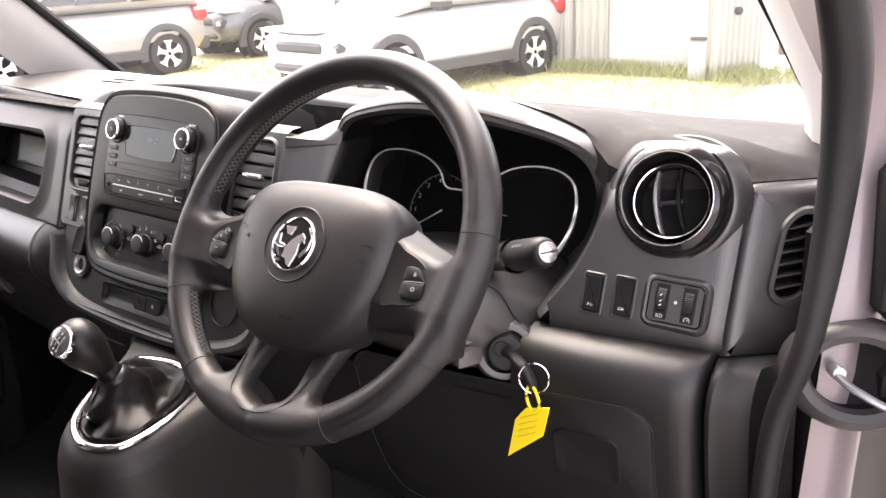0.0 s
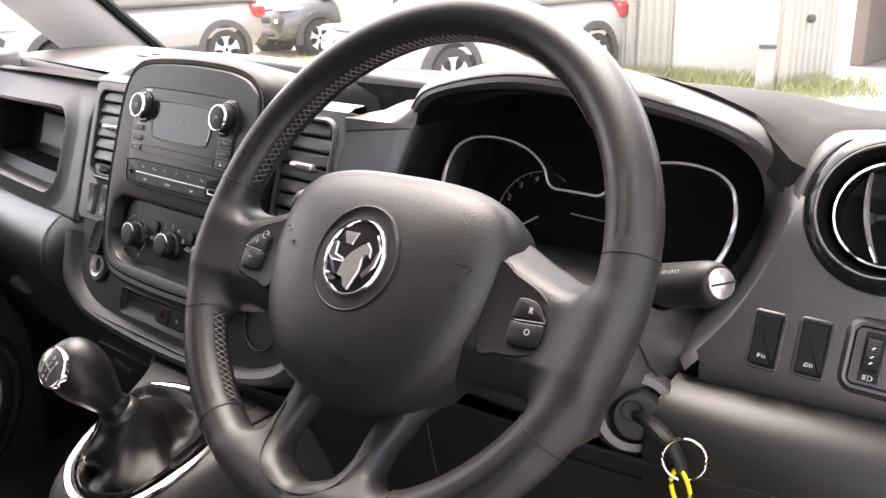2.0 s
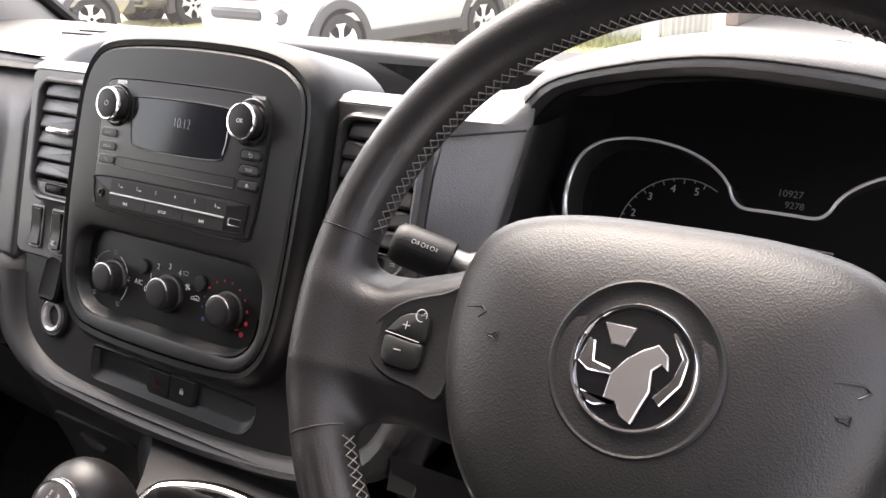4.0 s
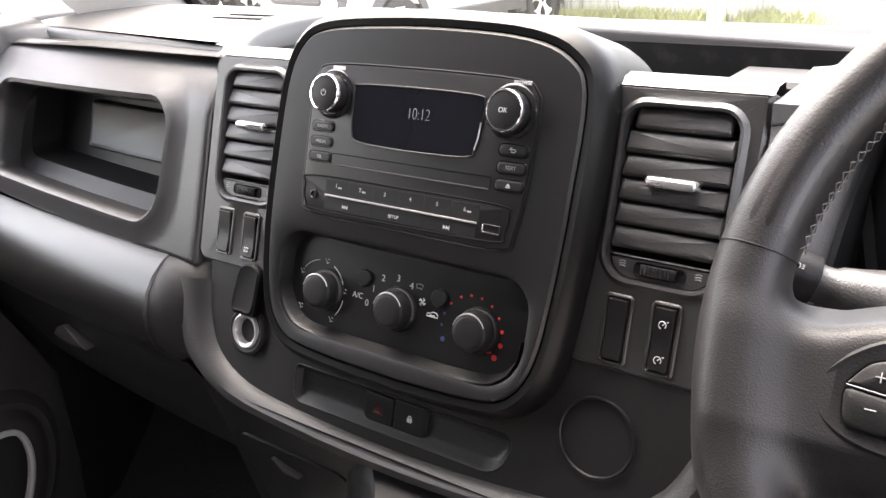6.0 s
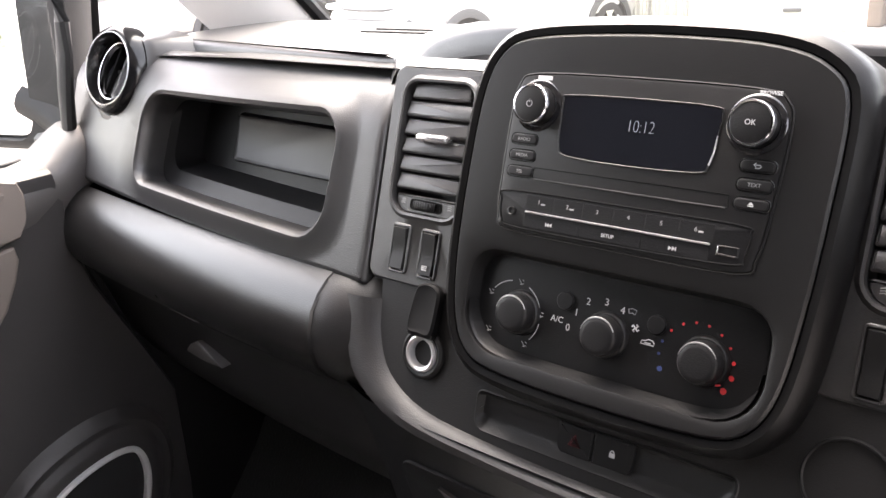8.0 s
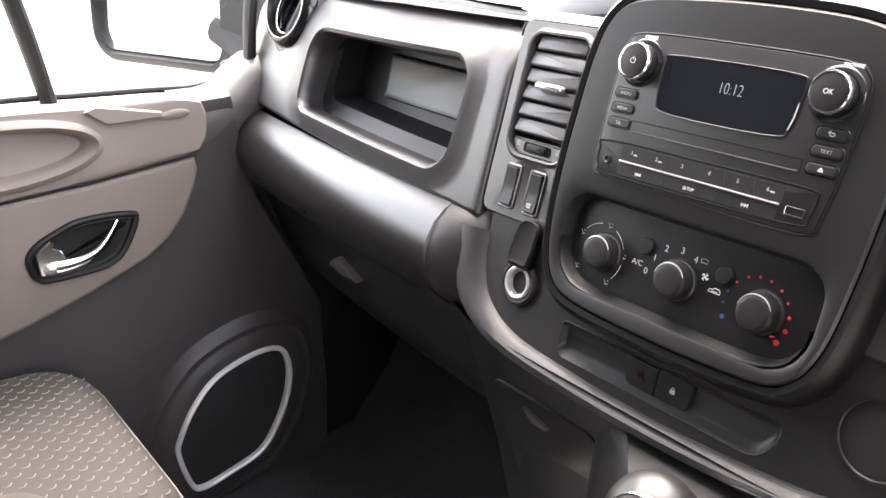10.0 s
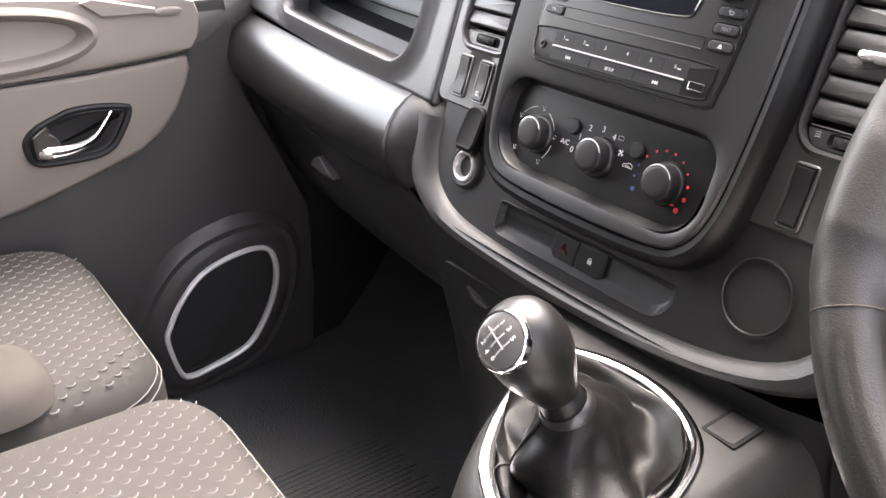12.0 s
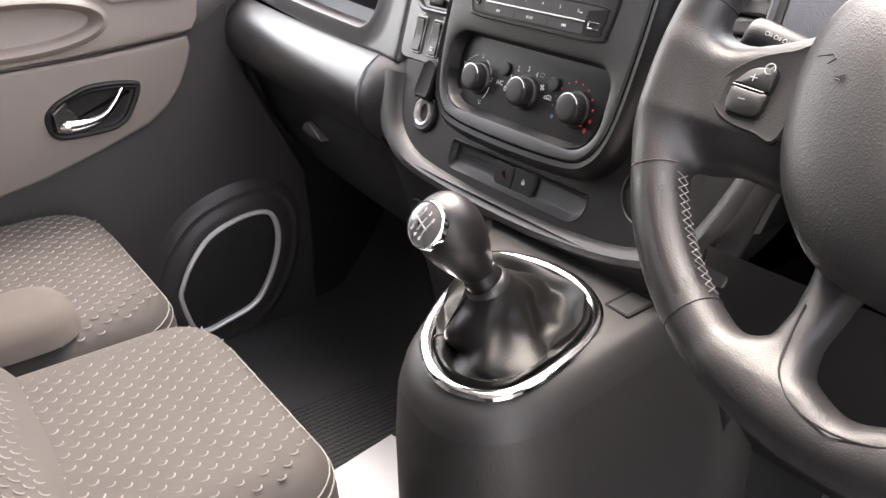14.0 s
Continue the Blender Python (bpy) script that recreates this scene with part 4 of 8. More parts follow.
def heater_panel():
    d0 = -0.0125
    bm = B()
    floor = inset(CLIMATE, 0.004)
    shell(bm, PM, [(floor, d0 - 0.001), (floor, d0 + 0.0004), (inset(floor, 0.002), d0 + 0.0008)])
    part("plate", bm, DARK, heater)
    bm = B()
    # bright lower lip of the recess
    path = [(-0.110, -0.098), (-0.107, -0.113), (-0.095, -0.1275), (-0.070, -0.1335), (0.0, -0.1345), (0.070, -0.1335), (0.095, -0.1275), (0.107, -0.113), (0.110, -0.098)]
    pts = curve(path, 33, False)
    rows = []
    for i, (x, v) in enumerate(pts):
        a, b = Vector(pts[max(0, i - 1)]), Vector(pts[min(32, i + 1)])
        t = (b - a).normalized()
        nx, ny = -t.y, t.x
        w = min(1.0, 6.0 * min(i, 32 - i) / 32)
        rows.append([bm.verts.new(PM @ Vector((x + nx * o * w, v + ny * o * w, d))) for o, d in ((-0.001, -0.001), (0.0008, -0.004), (0.0022, -0.009), (0.0036, -0.0115), (0.0040, -0.0128))])
    bridge(bm, rows, closed=False)
    part("lower_lip", bm, PANEL, heater, "black sloping lip of the recess")
    top = d0 + 0.0008
    for k, x in enumerate((-0.0702, 0.0003, 0.0708)):
        m = panel_at(x, -0.1005, top)
        bm = B()
        lathe(bm, m, [(0.0168, 0.0), (0.0163, 0.003), (0.0152, 0.0042), (0.0132, 0.0045)], 36)
        c = part("knob", bm, PANEL, heater, "black ribbed heater knob")
        bm = B()
        lathe(bm, m, [(0.0139, 0.0042), (0.0135, 0.012), (0.0130, 0.0140), (0.0119, 0.0150), (0.0092, 0.0154), (0.0, 0.0153)], 36)
        part("knob_grip", bm, DARK, c)
        bm = B()
        arc = [m @ Vector((0.0129 * math.cos(radians(a)), 0.0129 * math.sin(radians(a)), 0.0146)) for a in range(25, 170, 9)]
        tube(bm, arc, [0.0002 + 0.0005 * math.sin(math.pi * i / (len(arc) - 1)) for i in range(len(arc))], n=6)
        part("knob_edge", bm, SATIN, c)
    for x, v, sx in ((-0.0345, -0.0840, "A"), (0.0355, -0.0850, "R")):
        bm = B()
        lathe(bm, panel_at(x, v, top), [(0.0066, 0.0), (0.0066, 0.0018), (0.0058, 0.0028), (0.0, 0.0030)], 28)
        part("push_button", bm, DARK, heater)
    e = top + 0.0002
    lettering("marking", "A/C", 0.0062, panel_at(-0.0335 - 0.006, -0.0965 - 0.002, e), MARK, heater)
    for word, x, v in (("0", -0.0240, -0.1005), ("1", -0.0190, -0.0885), ("2", -0.0110, -0.0790), ("3", 0.0030, -0.0765), ("4", 0.0155, -0.0795)):
        lettering("marking", word, 0.0070, panel_at(x - 0.006, v - 0.002, e), MARK, heater)
    # arcs and small pictures round the left knob
    m = panel_at(-0.0715 - 0.006, -0.1005 - 0.002, e)
    for a0, a1 in ((100, 140), (22, 62), (-42, -8)):
        bm = B()
        tube(bm, [m @ Vector((0.0240 * math.cos(radians(a0 + (a1 - a0) * i / 8)), 0.0240 * math.sin(radians(a0 + (a1 - a0) * i / 8)), 0)) for i in range(9)], 0.00032, n=5)
        part("scale_arc", bm, MARK, heater)
    for a in (150, 81, 10, -55, -140):
        c, s = 0.0245 * math.cos(radians(a)), 0.0245 * math.sin(radians(a))
        bm = B()
        for dx, dy, ex, ey in ((-0.0022, 0.0016, 0.0002, -0.0014), (0.0002, -0.0014, 0.0024, -0.0012), (0.0006, 0.0016, 0.0022, 0.0008), (-0.0010, -0.0020, 0.0010, -0.0020)):
            tube(bm, [m @ Vector((c + dx, s + dy, 0)), m @ Vector((c + ex, s + ey, 0))], 0.0003, n=5)
        part("airflow_mark", bm, DIM_MARK, heater)
    bm = B()
    m = panel_at(0.0265 - 0.006, -0.0890 - 0.002, e)
    for k in range(4):
        a = radians(45 + 90 * k)
        tube(bm, [m @ Vector((0, 0, 0)), m @ Vector((0.0026 * math.cos(a), 0.0026 * math.sin(a), 0)), m @ Vector((0.0026 * math.cos(a + 0.6), 0.0026 * math.sin(a + 0.6), 0))], 0.0006, n=5)
    part("fan_mark", bm, MARK, heater)
    bm = B()
    m = panel_at(0.0225 - 0.006, -0.0785 - 0.002, e)
    tube(bm, [m @ Vector((p[0], p[1], 0)) for p in ((-0.003, 0.0012), (0, 0.0020), (0.003, 0.0012), (0.0022, -0.0016), (0, -0.0010), (-0.0022, -0.0016))], 0.0003, closed=True, n=5)
    part("screen_mark", bm, DIM_MARK, heater)
    bm = B()
    m = panel_at(0.0365 - 0.006, -0.0965 - 0.002, e)
    tube(bm, [m @ Vector((p[0], p[1], 0)) for p in ((-0.0048, -0.0012), (-0.0042, 0.0008), (-0.0015, 0.0012), (0.0005, 0.0024), (0.0035, 0.0020), (0.0048, 0.0006), (0.0048, -0.0012))], 0.00035, closed=True, n=5)
    tube(bm, [m @ Vector((-0.002, -0.0002, 0)), m @ Vector((0.0025, -0.0002, 0))], 0.00035, n=5)
    part("car_mark", bm, MARK, heater)
    m = panel_at(0.0705 - 0.006, -0.1005 - 0.002, e)
    for k, a in enumerate((205, 182, 162, 140, 118, 98, 78, 56, 34, 12, -10, -33)):
        r = 0.0010 + (0.0008 if k == 0 else 0.0) + max(0, k - 8) * 0.0004
        bm = B()
        slab(bm, circle(r, 12, 0.0250 * math.cos(radians(a)), 0.0250 * math.sin(radians(a))), m, -0.0001, 0.0002, 0.0001)
        part("cold_dot" if k < 3 else "warm_dot", bm, BLUE_MARK if k < 3 else RED_MARK, heater)
    bm = B()
    tube(bm, [m @ Vector((0.0165, -0.0105, 0.0030)), m @ Vector((0.0195, -0.0100, 0.002))], 0.0007, n=6)
    part("pointer", bm, RED_MARK, heater)


heater_panel()


# ---- louvred vents, switches, socket ----
def louvre_vent(side):
    v = thing("air_vent", "grey louvred air vent beside the centre panel with a bright tab", "air vent", (side * 0.185, 0.03, 1.26), "centre vents")
    hx0, hx1 = (-0.217, -0.149) if side < 0 else (0.152, 0.220)
    for k in range(6):
        y = 0.0555 - 0.0150 * k
        w = 0.004 if k == 0 else 0.0
        bm = B()
        m = panel_at(0, y, SET - 0.0030) @ pose(0, 0, 0, -15, 0, 0)
        lp = rrect(hx0 + w, hx1 - w, -0.0069, 0.0069, 0.0015, 3, 4)
        shell(bm, m, [(inset(lp, 0.001), -0.003), (lp, -0.002), (lp, 0.0), (inset(lp, 0.0008), 0.0012), (inset(lp, 0.002), 0.0016)], floor=True)
        part("slat", bm, DASH, v)
    bm = B()
    cx = (hx0 + hx1) / 2
    x0, x1 = cx - 0.0165, cx + 0.0165
    lp = rrect(x0, x1, 0.0135, 0.0205, (0.003, 0.0028, 0.0028, 0.003), 4, 4)
    shell(bm, PM, [(lp, SET - 0.004), (lp, SET + 0.003), (inset(lp, 0.001), SET + 0.0052), (inset(lp, 0.0024), SET + 0.006)])
    part("tab", bm, SATIN, v, "bright satin tab")
    bm = B()
    lp = rrect(hx0 + 0.001, hx1 - 0.001, -0.0455, -0.0305, (0.014, 0.002, 0.002, 0.014), 5, 4)
    shell(bm, PM, [(lp, SET - 0.006), (lp, SET - 0.003), (inset(lp, 0.001), SET - 0.002)])
    part("sill", bm, DASH, v)
    bm = B()
    lp = rrect(cx - 0.0165, cx + 0.0165, -0.0425, -0.0335, 0.003)
    shell(bm, PM, [(lp, SET - 0.0025), (lp, SET - 0.0012), (inset(lp, 0.001), SET - 0.0018)])
    part("wheel_slot", bm, RECESS, v)
    bm = B()
    rows = []
    for k in range(37):
        x = cx - 0.0115 + 0.023 * k / 36
        h = 0.0004 + 0.0010 * (1 - ((x - cx) / 0.0115) ** 2) + (0.0006 if k % 4 < 2 else 0.0)
        rows.append([bm.verts.new(PM @ Vector((x, q, SET + d))) for q, d in ((-0.0412, -0.002), (-0.0412, h - 0.0004), (-0.0404, h), (-0.0356, h), (-0.0348, h - 0.0004), (-0.0348, -0.002))])
    bridge(bm, rows, closed=False)
    part("thumbwheel", bm, PANEL, v)
    for sx in (-1, 1):
        bm = B()
        m = panel_at(cx + sx * 0.0245, -0.0365, SET - 0.0018)
        for i in range(3):
            tube(bm, [m @ Vector((-0.002, -0.0016 + 0.0016 * i, 0)), m @ Vector((0.0005, -0.0010 + 0.0016 * i, 0)), m @ Vector((0.0020, -0.0016 + 0.0016 * i, 0))], 0.0003, n=5)
        part("flow_mark", bm, DIM_MARK, v)


louvre_vent(-1)
louvre_vent(1)


def rocker(x0, x1, v0, v1, mark, m=PM, d=SET, label="black rocker switch in the dashboard"):
    s = thing("rocker_switch", label, "switch", tuple((m @ Vector(((x0 + x1) / 2, (v0 + v1) / 2, d)))), "dash switches")
    bm = B()
    lp = rrect(x0, x1, v0, v1, 0.0015, 3, 4)
    rim(bm, inset(lp, -0.0020), inset(lp, 0.0006), m, d - 0.003, d + 0.0016, 0.0007)
    part("bezel", bm, DASH, s)
    bm = B()
    lp = inset(lp, 0.0012)
    h = (v1 - v0)
    rows = []
    for q, dd in ((0, 0.0), (0, 0.0018), (0.0008, 0.0030)):
        rows.append([bm.verts.new(m @ Vector((x, v, d + dd + (0.0040 * abs((v - v0) / h - 0.45) - 0.0012 if dd > 0.001 else 0)))) for x, v in inset(lp, q)])
    bridge(bm, rows)
    if m is PM:
        # a face bent softly about its middle
        a, b = x0 + 0.0018, x1 - 0.0018
        steps = [v0 + 0.0018 + (h - 0.0036) * k / 8 for k in range(9)]
        face = [[bm.verts.new(m @ Vector((x, v, d + 0.0030 + 0.0040 * abs((v - v0) / h - 0.45) - 0.0012))) for x in (a, (a + b) / 2, b)] for v in steps]
        bridge(bm, face, closed=False)
    else:
        bm.faces.new(rows[-1])
    part("rocker", bm, PANEL, s)
    bm = B()
    tube(bm, [m @ Vector((x0 + 0.001, v1 + 0.0004, d + 0.0018)), m @ Vector((x1 - 0.001, v1 + 0.0004, d + 0.0018))], 0.0007, n=6)
    part("edge", bm, DASH, s)
    bm = B()
    tube(bm, [m @ Vector((x0 + 0.001, v0 - 0.0006, d + 0.0018)), m @ Vector((x1 - 0.001, v0 - 0.0006, d + 0.0018))], 0.0009, n=6)
    part("edge", bm, DASH, s)
    if mark:
        bm = B()
        mm = m @ pose((x0 + x1) / 2, v0 + h * 0.20, d + 0.0037)
        for pts in mark:
            tube(bm, [mm @ Vector((p[0] * 0.001, p[1] * 0.001, 0)) for p in pts], 0.00035, n=5)
        part("marking", bm, MARK, s)
    return s


SPEEDO = [[(2.4 * math.cos(a / 10 * 6.283), 2.4 * math.sin(a / 10 * 6.283)) for a in range(-1, 8)], [(0, 0), (1.4, 1.4)], [(2.5, 2.2), (3.6, 2.6)]]
HEATED = [[(-2.4, -1.6), (2.4, -1.6), (2.4, 1.6), (-2.4, 1.6), (-2.4, -1.6)], [(-1.4, -0.8), (-1.4, 0.8)], [(0, -0.8), (0, 0.8)], [(1.4, -0.8), (1.4, 0.8)]]
rocker(-0.2110, -0.1945, -0.0945, -0.0570, None)
rocker(-0.1795, -0.1630, -0.0945, -0.0575, HEATED)
rocker(0.1570, 0.1725, -0.0990, -0.0575, None)
rocker(0.1880, 0.2035, -0.0990, -0.0565, SPEEDO + [[(x - 0.4, y + 22.0) for x, y in q] for q in SPEEDO])


def socket():
    s = thing("power_socket", "chrome ringed power socket with its black cap hanging open", "socket", (-0.162, -0.026, 1.097))
    m = panel_at(-0.1615, -0.1555, SET)
    bm = B()
    lathe(bm, m, [(0.0215, 0.0), (0.0210, 0.002), (0.0185, 0.0035), (0.0160, 0.0030), (0.0150, 0.001)], 36)
    part("collar", bm, PANEL, s)
    bm = B()
    lathe(bm, m, [(0.0156, 0.001), (0.0152, 0.0044), (0.0136, 0.0054), (0.0116, 0.0044), (0.0106, 0.001), (0.0104, -0.004)], 36)
    part("ring", bm, SATIN, s, "bright chrome ring")
    bm = B()
    lathe(bm, m, [(0.0112, -0.006), (0.0, -0.0061)], 24)
    part("bore", bm, RECESS, s)
    bm = B()
    cap = curve([(-0.0125, -0.022), (-0.0135, 0.0), (-0.011, 0.014), (0.0, 0.0185), (0.011, 0.014), (0.0135, 0.0), (0.0125, -0.022), (0.0, -0.024)][::-1], 32)
    shell(bm, panel_at(-0.1620, -0.1170, SET) @ pose(0, 0, 0, -8, 0, 0), [(cap, 0.001), (cap, 0.007), (inset(cap, 0.002), 0.009), (inset(cap, 0.004), 0.0082)])
    c = part("cap", bm, RECESS, s, "open black cap")
    bm = B()
    lp = rrect(-0.175, -0.149, -0.1415, -0.1375, 0.0015, 3, 3)
    shell(bm, PM, [(lp, SET), (lp, SET + 0.0085), (inset(lp, 0.001), SET + 0.0095)])
    part("hinge", bm, SHELL, c)


socket()


def push_switch(x0, x1, v0, v1, kind, label):
    s = thing("push_switch", label, "switch", tuple(PM @ Vector(((x0 + x1) / 2, v0, SET))), "dash switches")
    bm = B()
    slab(bm, rrect(x0, x1, v0, v1, (0.006, 0.001, 0.001, 0.001) if kind == "lock" else (0.001, 0.001, 0.001, 0.006), 4, 3), PM, SET - 0.0112, SET - 0.0050, 0.0010)
    b = part("button", bm, DARK, s)
    m = panel_at((x0 + x1) / 2, (v0 + v1) / 2, SET - 0.0048)
    bm = B()
    if kind == "lock":
        slab(bm, rrect(-0.0022, 0.0022, -0.0026, 0.0006, 0.0003, 2, 1), m, -0.0001, 0.0002, 0.0001)
        tube(bm, [m @ Vector((0.0014 * math.cos(radians(a)), 0.0006 + 0.0018 * math.sin(radians(a)), 0.0001)) for a in range(0, 181, 30)], 0.0004, n=5)
        part("marking", bm, MARK, s)
    else:
        for r in (0.0055, 0.0032):
            tube(bm, [m @ Vector((r * math.cos(radians(a)), r * math.sin(radians(a)) - 0.0008, 0.0001)) for a in (90, 210, 330)], 0.0005, closed=True, n=5)
        part("marking", bm, RED_DIM, s)


push_switch(-0.0315, -0.0030, -0.1955, -0.1735, "hazard", "black hazard switch with a dull red triangle")
push_switch(-0.0025, 0.0285, -0.1955, -0.1725, "lock", "black door lock switch with a white padlock")

# ---- steering wheel ----
LEAN_W = radians(34)
WV = Vector((0, math.sin(LEAN_W), math.cos(LEAN_W)))
WN = Vector((0, -math.cos(LEAN_W), math.sin(LEAN_W)))
WC = Vector((0.4495, -0.120, 1.266))
WM = Matrix(((1, WV.x, WN.x, WC.x), (0, WV.y, WN.y, WC.y), (0, WV.z, WN.z, WC.z), (0, 0, 0, 1))) @ pose(0, 0, 0, 0, 0, 1.5)
RIM_R, RIM_T = 0.174, 0.0165

wheel = thing("steering_wheel", "black leather steering wheel with pale cross stitching", "steering wheel", tuple(WC))


def rim_arc(a0, a1, n=24, grow=0.0, name="rim_leather", mat=LEATHER, label=""):
    """A length of the rim between two angles, thicker where grow is set."""
    bm = B()
    rows = []
    for i in range(n + 1):
        a = radians(a0 + (a1 - a0) * i / n)
        c, s = math.cos(a), math.sin(a)
        e = min(i, n - i) / 1.0
        k = 1.0 if e >= 1 else 0.93
        row = []
        for j in range(14):
            b = 2 * math.pi * j / 14
            r = RIM_R + (RIM_T * 0.98 + grow) * k * math.cos(b)
            row.append(bm.verts.new(WM @ Vector((r * c, r * s, (RIM_T + grow) * 1.05 * k * math.sin(b)))))
        rows.append(row)
    bridge(bm, rows)
    bm.faces.new(rows[0][::-1])
    bm.faces.new(rows[-1])
    return part(name, bm, mat, wheel, label)


# angles run anticlockwise from the driver's door side
rim_arc(8.3, 171.7, 48, name="rim_top", mat=SOFT, label="smooth black leather rim top")
rim_arc(207.1, 236.9, 10, 0.0, "rim_side", SOFT, "smooth black leather rim length")
rim_arc(298.1, 331.7, 12, 0.0, "rim_side", SOFT, "smooth black leather rim length")

SIDE_SPOKE = [(0.040, 0.060), (0.096, 0.060), (0.138, 0.060), (0.172, 0.060), (0.172, -0.072), (0.139, -0.068), (0.120, -0.064), (0.083, -0.0675), (0.060, -0.082), (0.040, -0.085)]
LOW_SPOKE = [(0.026, -0.085), (0.062, -0.080), (0.054, -0.100), (0.0505, -0.122), (0.052, -0.138), (0.060, -0.150), (0.066, -0.162), (0.010, -0.172), (0.016, -0.160), (0.026, -0.150), (0.030, -0.134), (0.0285, -0.110)]


def wheel_body(x, y, z):
    """The grips, spokes and lower rim as one moulding with fillets."""
    ring = np.hypot((np.hypot(x, y) - RIM_R) / 0.985, z / 1.05) - RIM_T * 0.985
    ax = np.abs(x)
    # side spokes: the upper flank falls away to the back, the lower edge sinks behind the cover
    crest = np.interp(ax, (0.06, 0.093, 0.116, 0.138, 0.18), (0.036, 0.027, 0.0176, 0.0112, 0.010))
    sink = 0.55 * np.maximum(0.0, -(y + 0.046)) + 0.10 * np.maximum(0.0, y - 0.004)
    middle = -0.0095 - sink + 0.10 * np.maximum(0.0, ax - 0.125)
    d2 = flat_distance(ax[:, :, :1], y[:, :, :1], SIDE_SPOKE)
    body = smooth_max(np.abs(z - middle) - 0.0165, d2 + 0 * z, 0.010)
    body = smooth_max(body, (y - crest) * 0.90 + (z + 0.022) * 0.44, 0.008)
    # lower spokes climb from behind the cover to the rim
    rise = np.interp(-y, (0.08, 0.105, 0.135, 0.158), (-0.026, -0.020, -0.008, 0.0))
    d2 = flat_distance(ax[:, :, :1], y[:, :, :1], LOW_SPOKE)
    low = smooth_max(np.abs(z - rise) - 0.0115, d2 + 0 * z, 0.010)
    return smooth_min(smooth_min(body, low, 0.012), ring, 0.016)


moulded("rim_and_spokes", wheel_body, (-0.2, -0.2, -0.06), (0.2, 0.07, 0.026), 0.0022, WM, LEATHER, wheel, "black grained leather grips, spokes and lower rim")


def rim_ring(a, r, mat, name):
    """A thin cord round the rim where two leathers meet."""
    bm = B()
    c, s = math.cos(radians(a)), math.sin(radians(a))
    pts = []
    for j in range(20):
        b = 2 * math.pi * j / 20
        q = RIM_R + (RIM_T - 0.0001) * math.cos(b)
        pts.append(WM @ Vector((q * c, q * s, (RIM_T - 0.0001) * 1.05 * math.sin(b))))
    tube(bm, pts, r, closed=True, n=6)
    part(name, bm, mat, wheel)


for a, m_ in ((172, SEAL), (206.85, FABRIC_PLAIN), (237.15, SEAL), (297.85, FABRIC_PLAIN), (331.95, SEAL), (8.05, SEAL)):
    rim_ring(a, 0.0004, m_, "seam_cord")


def stitching(a0, a1, b0, b1):
    """Cross stitches along the rim's inner side between two angles."""
    n = int(abs(a1 - a0) / 1.8)
    for i in range(n):
        u0, u1 = radians(a0 + (a1 - a0) * i / n), radians(a0 + (a1 - a0) * (i + 1) / n)
        bm = B()
        for s0, s1 in ((b0, b1), (b1, b0)):
            pts = []
            for f in (0, 0.5, 1):
                u, b = u0 + (u1 - u0) * f, radians(s0 + (s1 - s0) * f)
                q = RIM_R + (RIM_T + 0.0006) * math.cos(b)
                pts.append(WM @ Vector((q * math.cos(u), q * math.sin(u), (RIM_T + 0.0006) * 1.05 * math.sin(b))))
            tube(bm, pts, 0.0003, n=5)
        part("stitch", bm, THREAD, wheel)


stitching(40, 170, 163, 190)
stitching(209, 236, 158, 186)

HUB = curve([(0.0, 0.053), (0.050, 0.051), (0.083, 0.041), (0.0965, 0.020), (0.0985, -0.006), (0.094, -0.035), (0.080, -0.068), (0.055, -0.0945), (0.030, -0.105), (0.0, -0.108), (-0.030, -0.105), (-0.055, -0.0945), (-0.080, -0.068), (-0.094, -0.035), (-0.0985, -0.006), (-0.0965, 0.020), (-0.083, 0.041), (-0.050, 0.051)][::-1], 72)


def shrink(loop, k, c=(0.0, -0.026)):
    return [(c[0] + (x - c[0]) * k, c[1] + (y - c[1]) * k) for x, y in loop]


def hub():
    bm = B()
    loop = HUB if sum(a[0] * b[1] - b[0] * a[1] for a, b in zip(HUB, HUB[1:] + HUB[:1])) > 0 else HUB[::-1]
    shell(bm, WM, [(shrink(loop, 0.96), -0.035), (loop, -0.012), (shrink(loop, 0.998), 0.000), (shrink(loop, 0.975), 0.0075), (shrink(loop, 0.92), 0.0140), (shrink(loop, 0.83), 0.0190), (shrink(loop, 0.70), 0.0232), (shrink(loop, 0.5), 0.0268), (shrink(loop, 0.25), 0.0284)])
    cover = part("airbag_cover", bm, AIRBAG, wheel, "black grained airbag cover")
    # shallow horn marks on both sides and a faint line of small characters
    for x, y, z, tilt in ((-0.0650, -0.0142, 0.0239, -10.5), (0.0775, -0.0159, 0.0203, 18.5)):
        m = WM @ pose(x, y, z + 0.0006, 0, tilt, 0)
        bm = B()
        tube(bm, [m @ Vector((p * 0.001, q * 0.001, 0)) for p, q in ((-2.6, 0.5), (0.4, 0.7), (2.4, 2.0), (2.4, -1.7), (0.4, -0.7), (-1.8, -0.5))], 0.00035, closed=True, n=5)
        part("horn_mark", bm, SEAL, cover)
    for k in range(6):
        bm = B()
        slab(bm, rrect(-0.0009, 0.0009, -0.0022, 0.0022, 0.0003, 2, 1), WM @ pose(0.0080 + 0.0029 * k, -0.0793, 0.0241, 12, 2, 0), -0.0002, 0.0002, 0.0001)
        part("writing_bar", bm, DARK, cover)


hub()


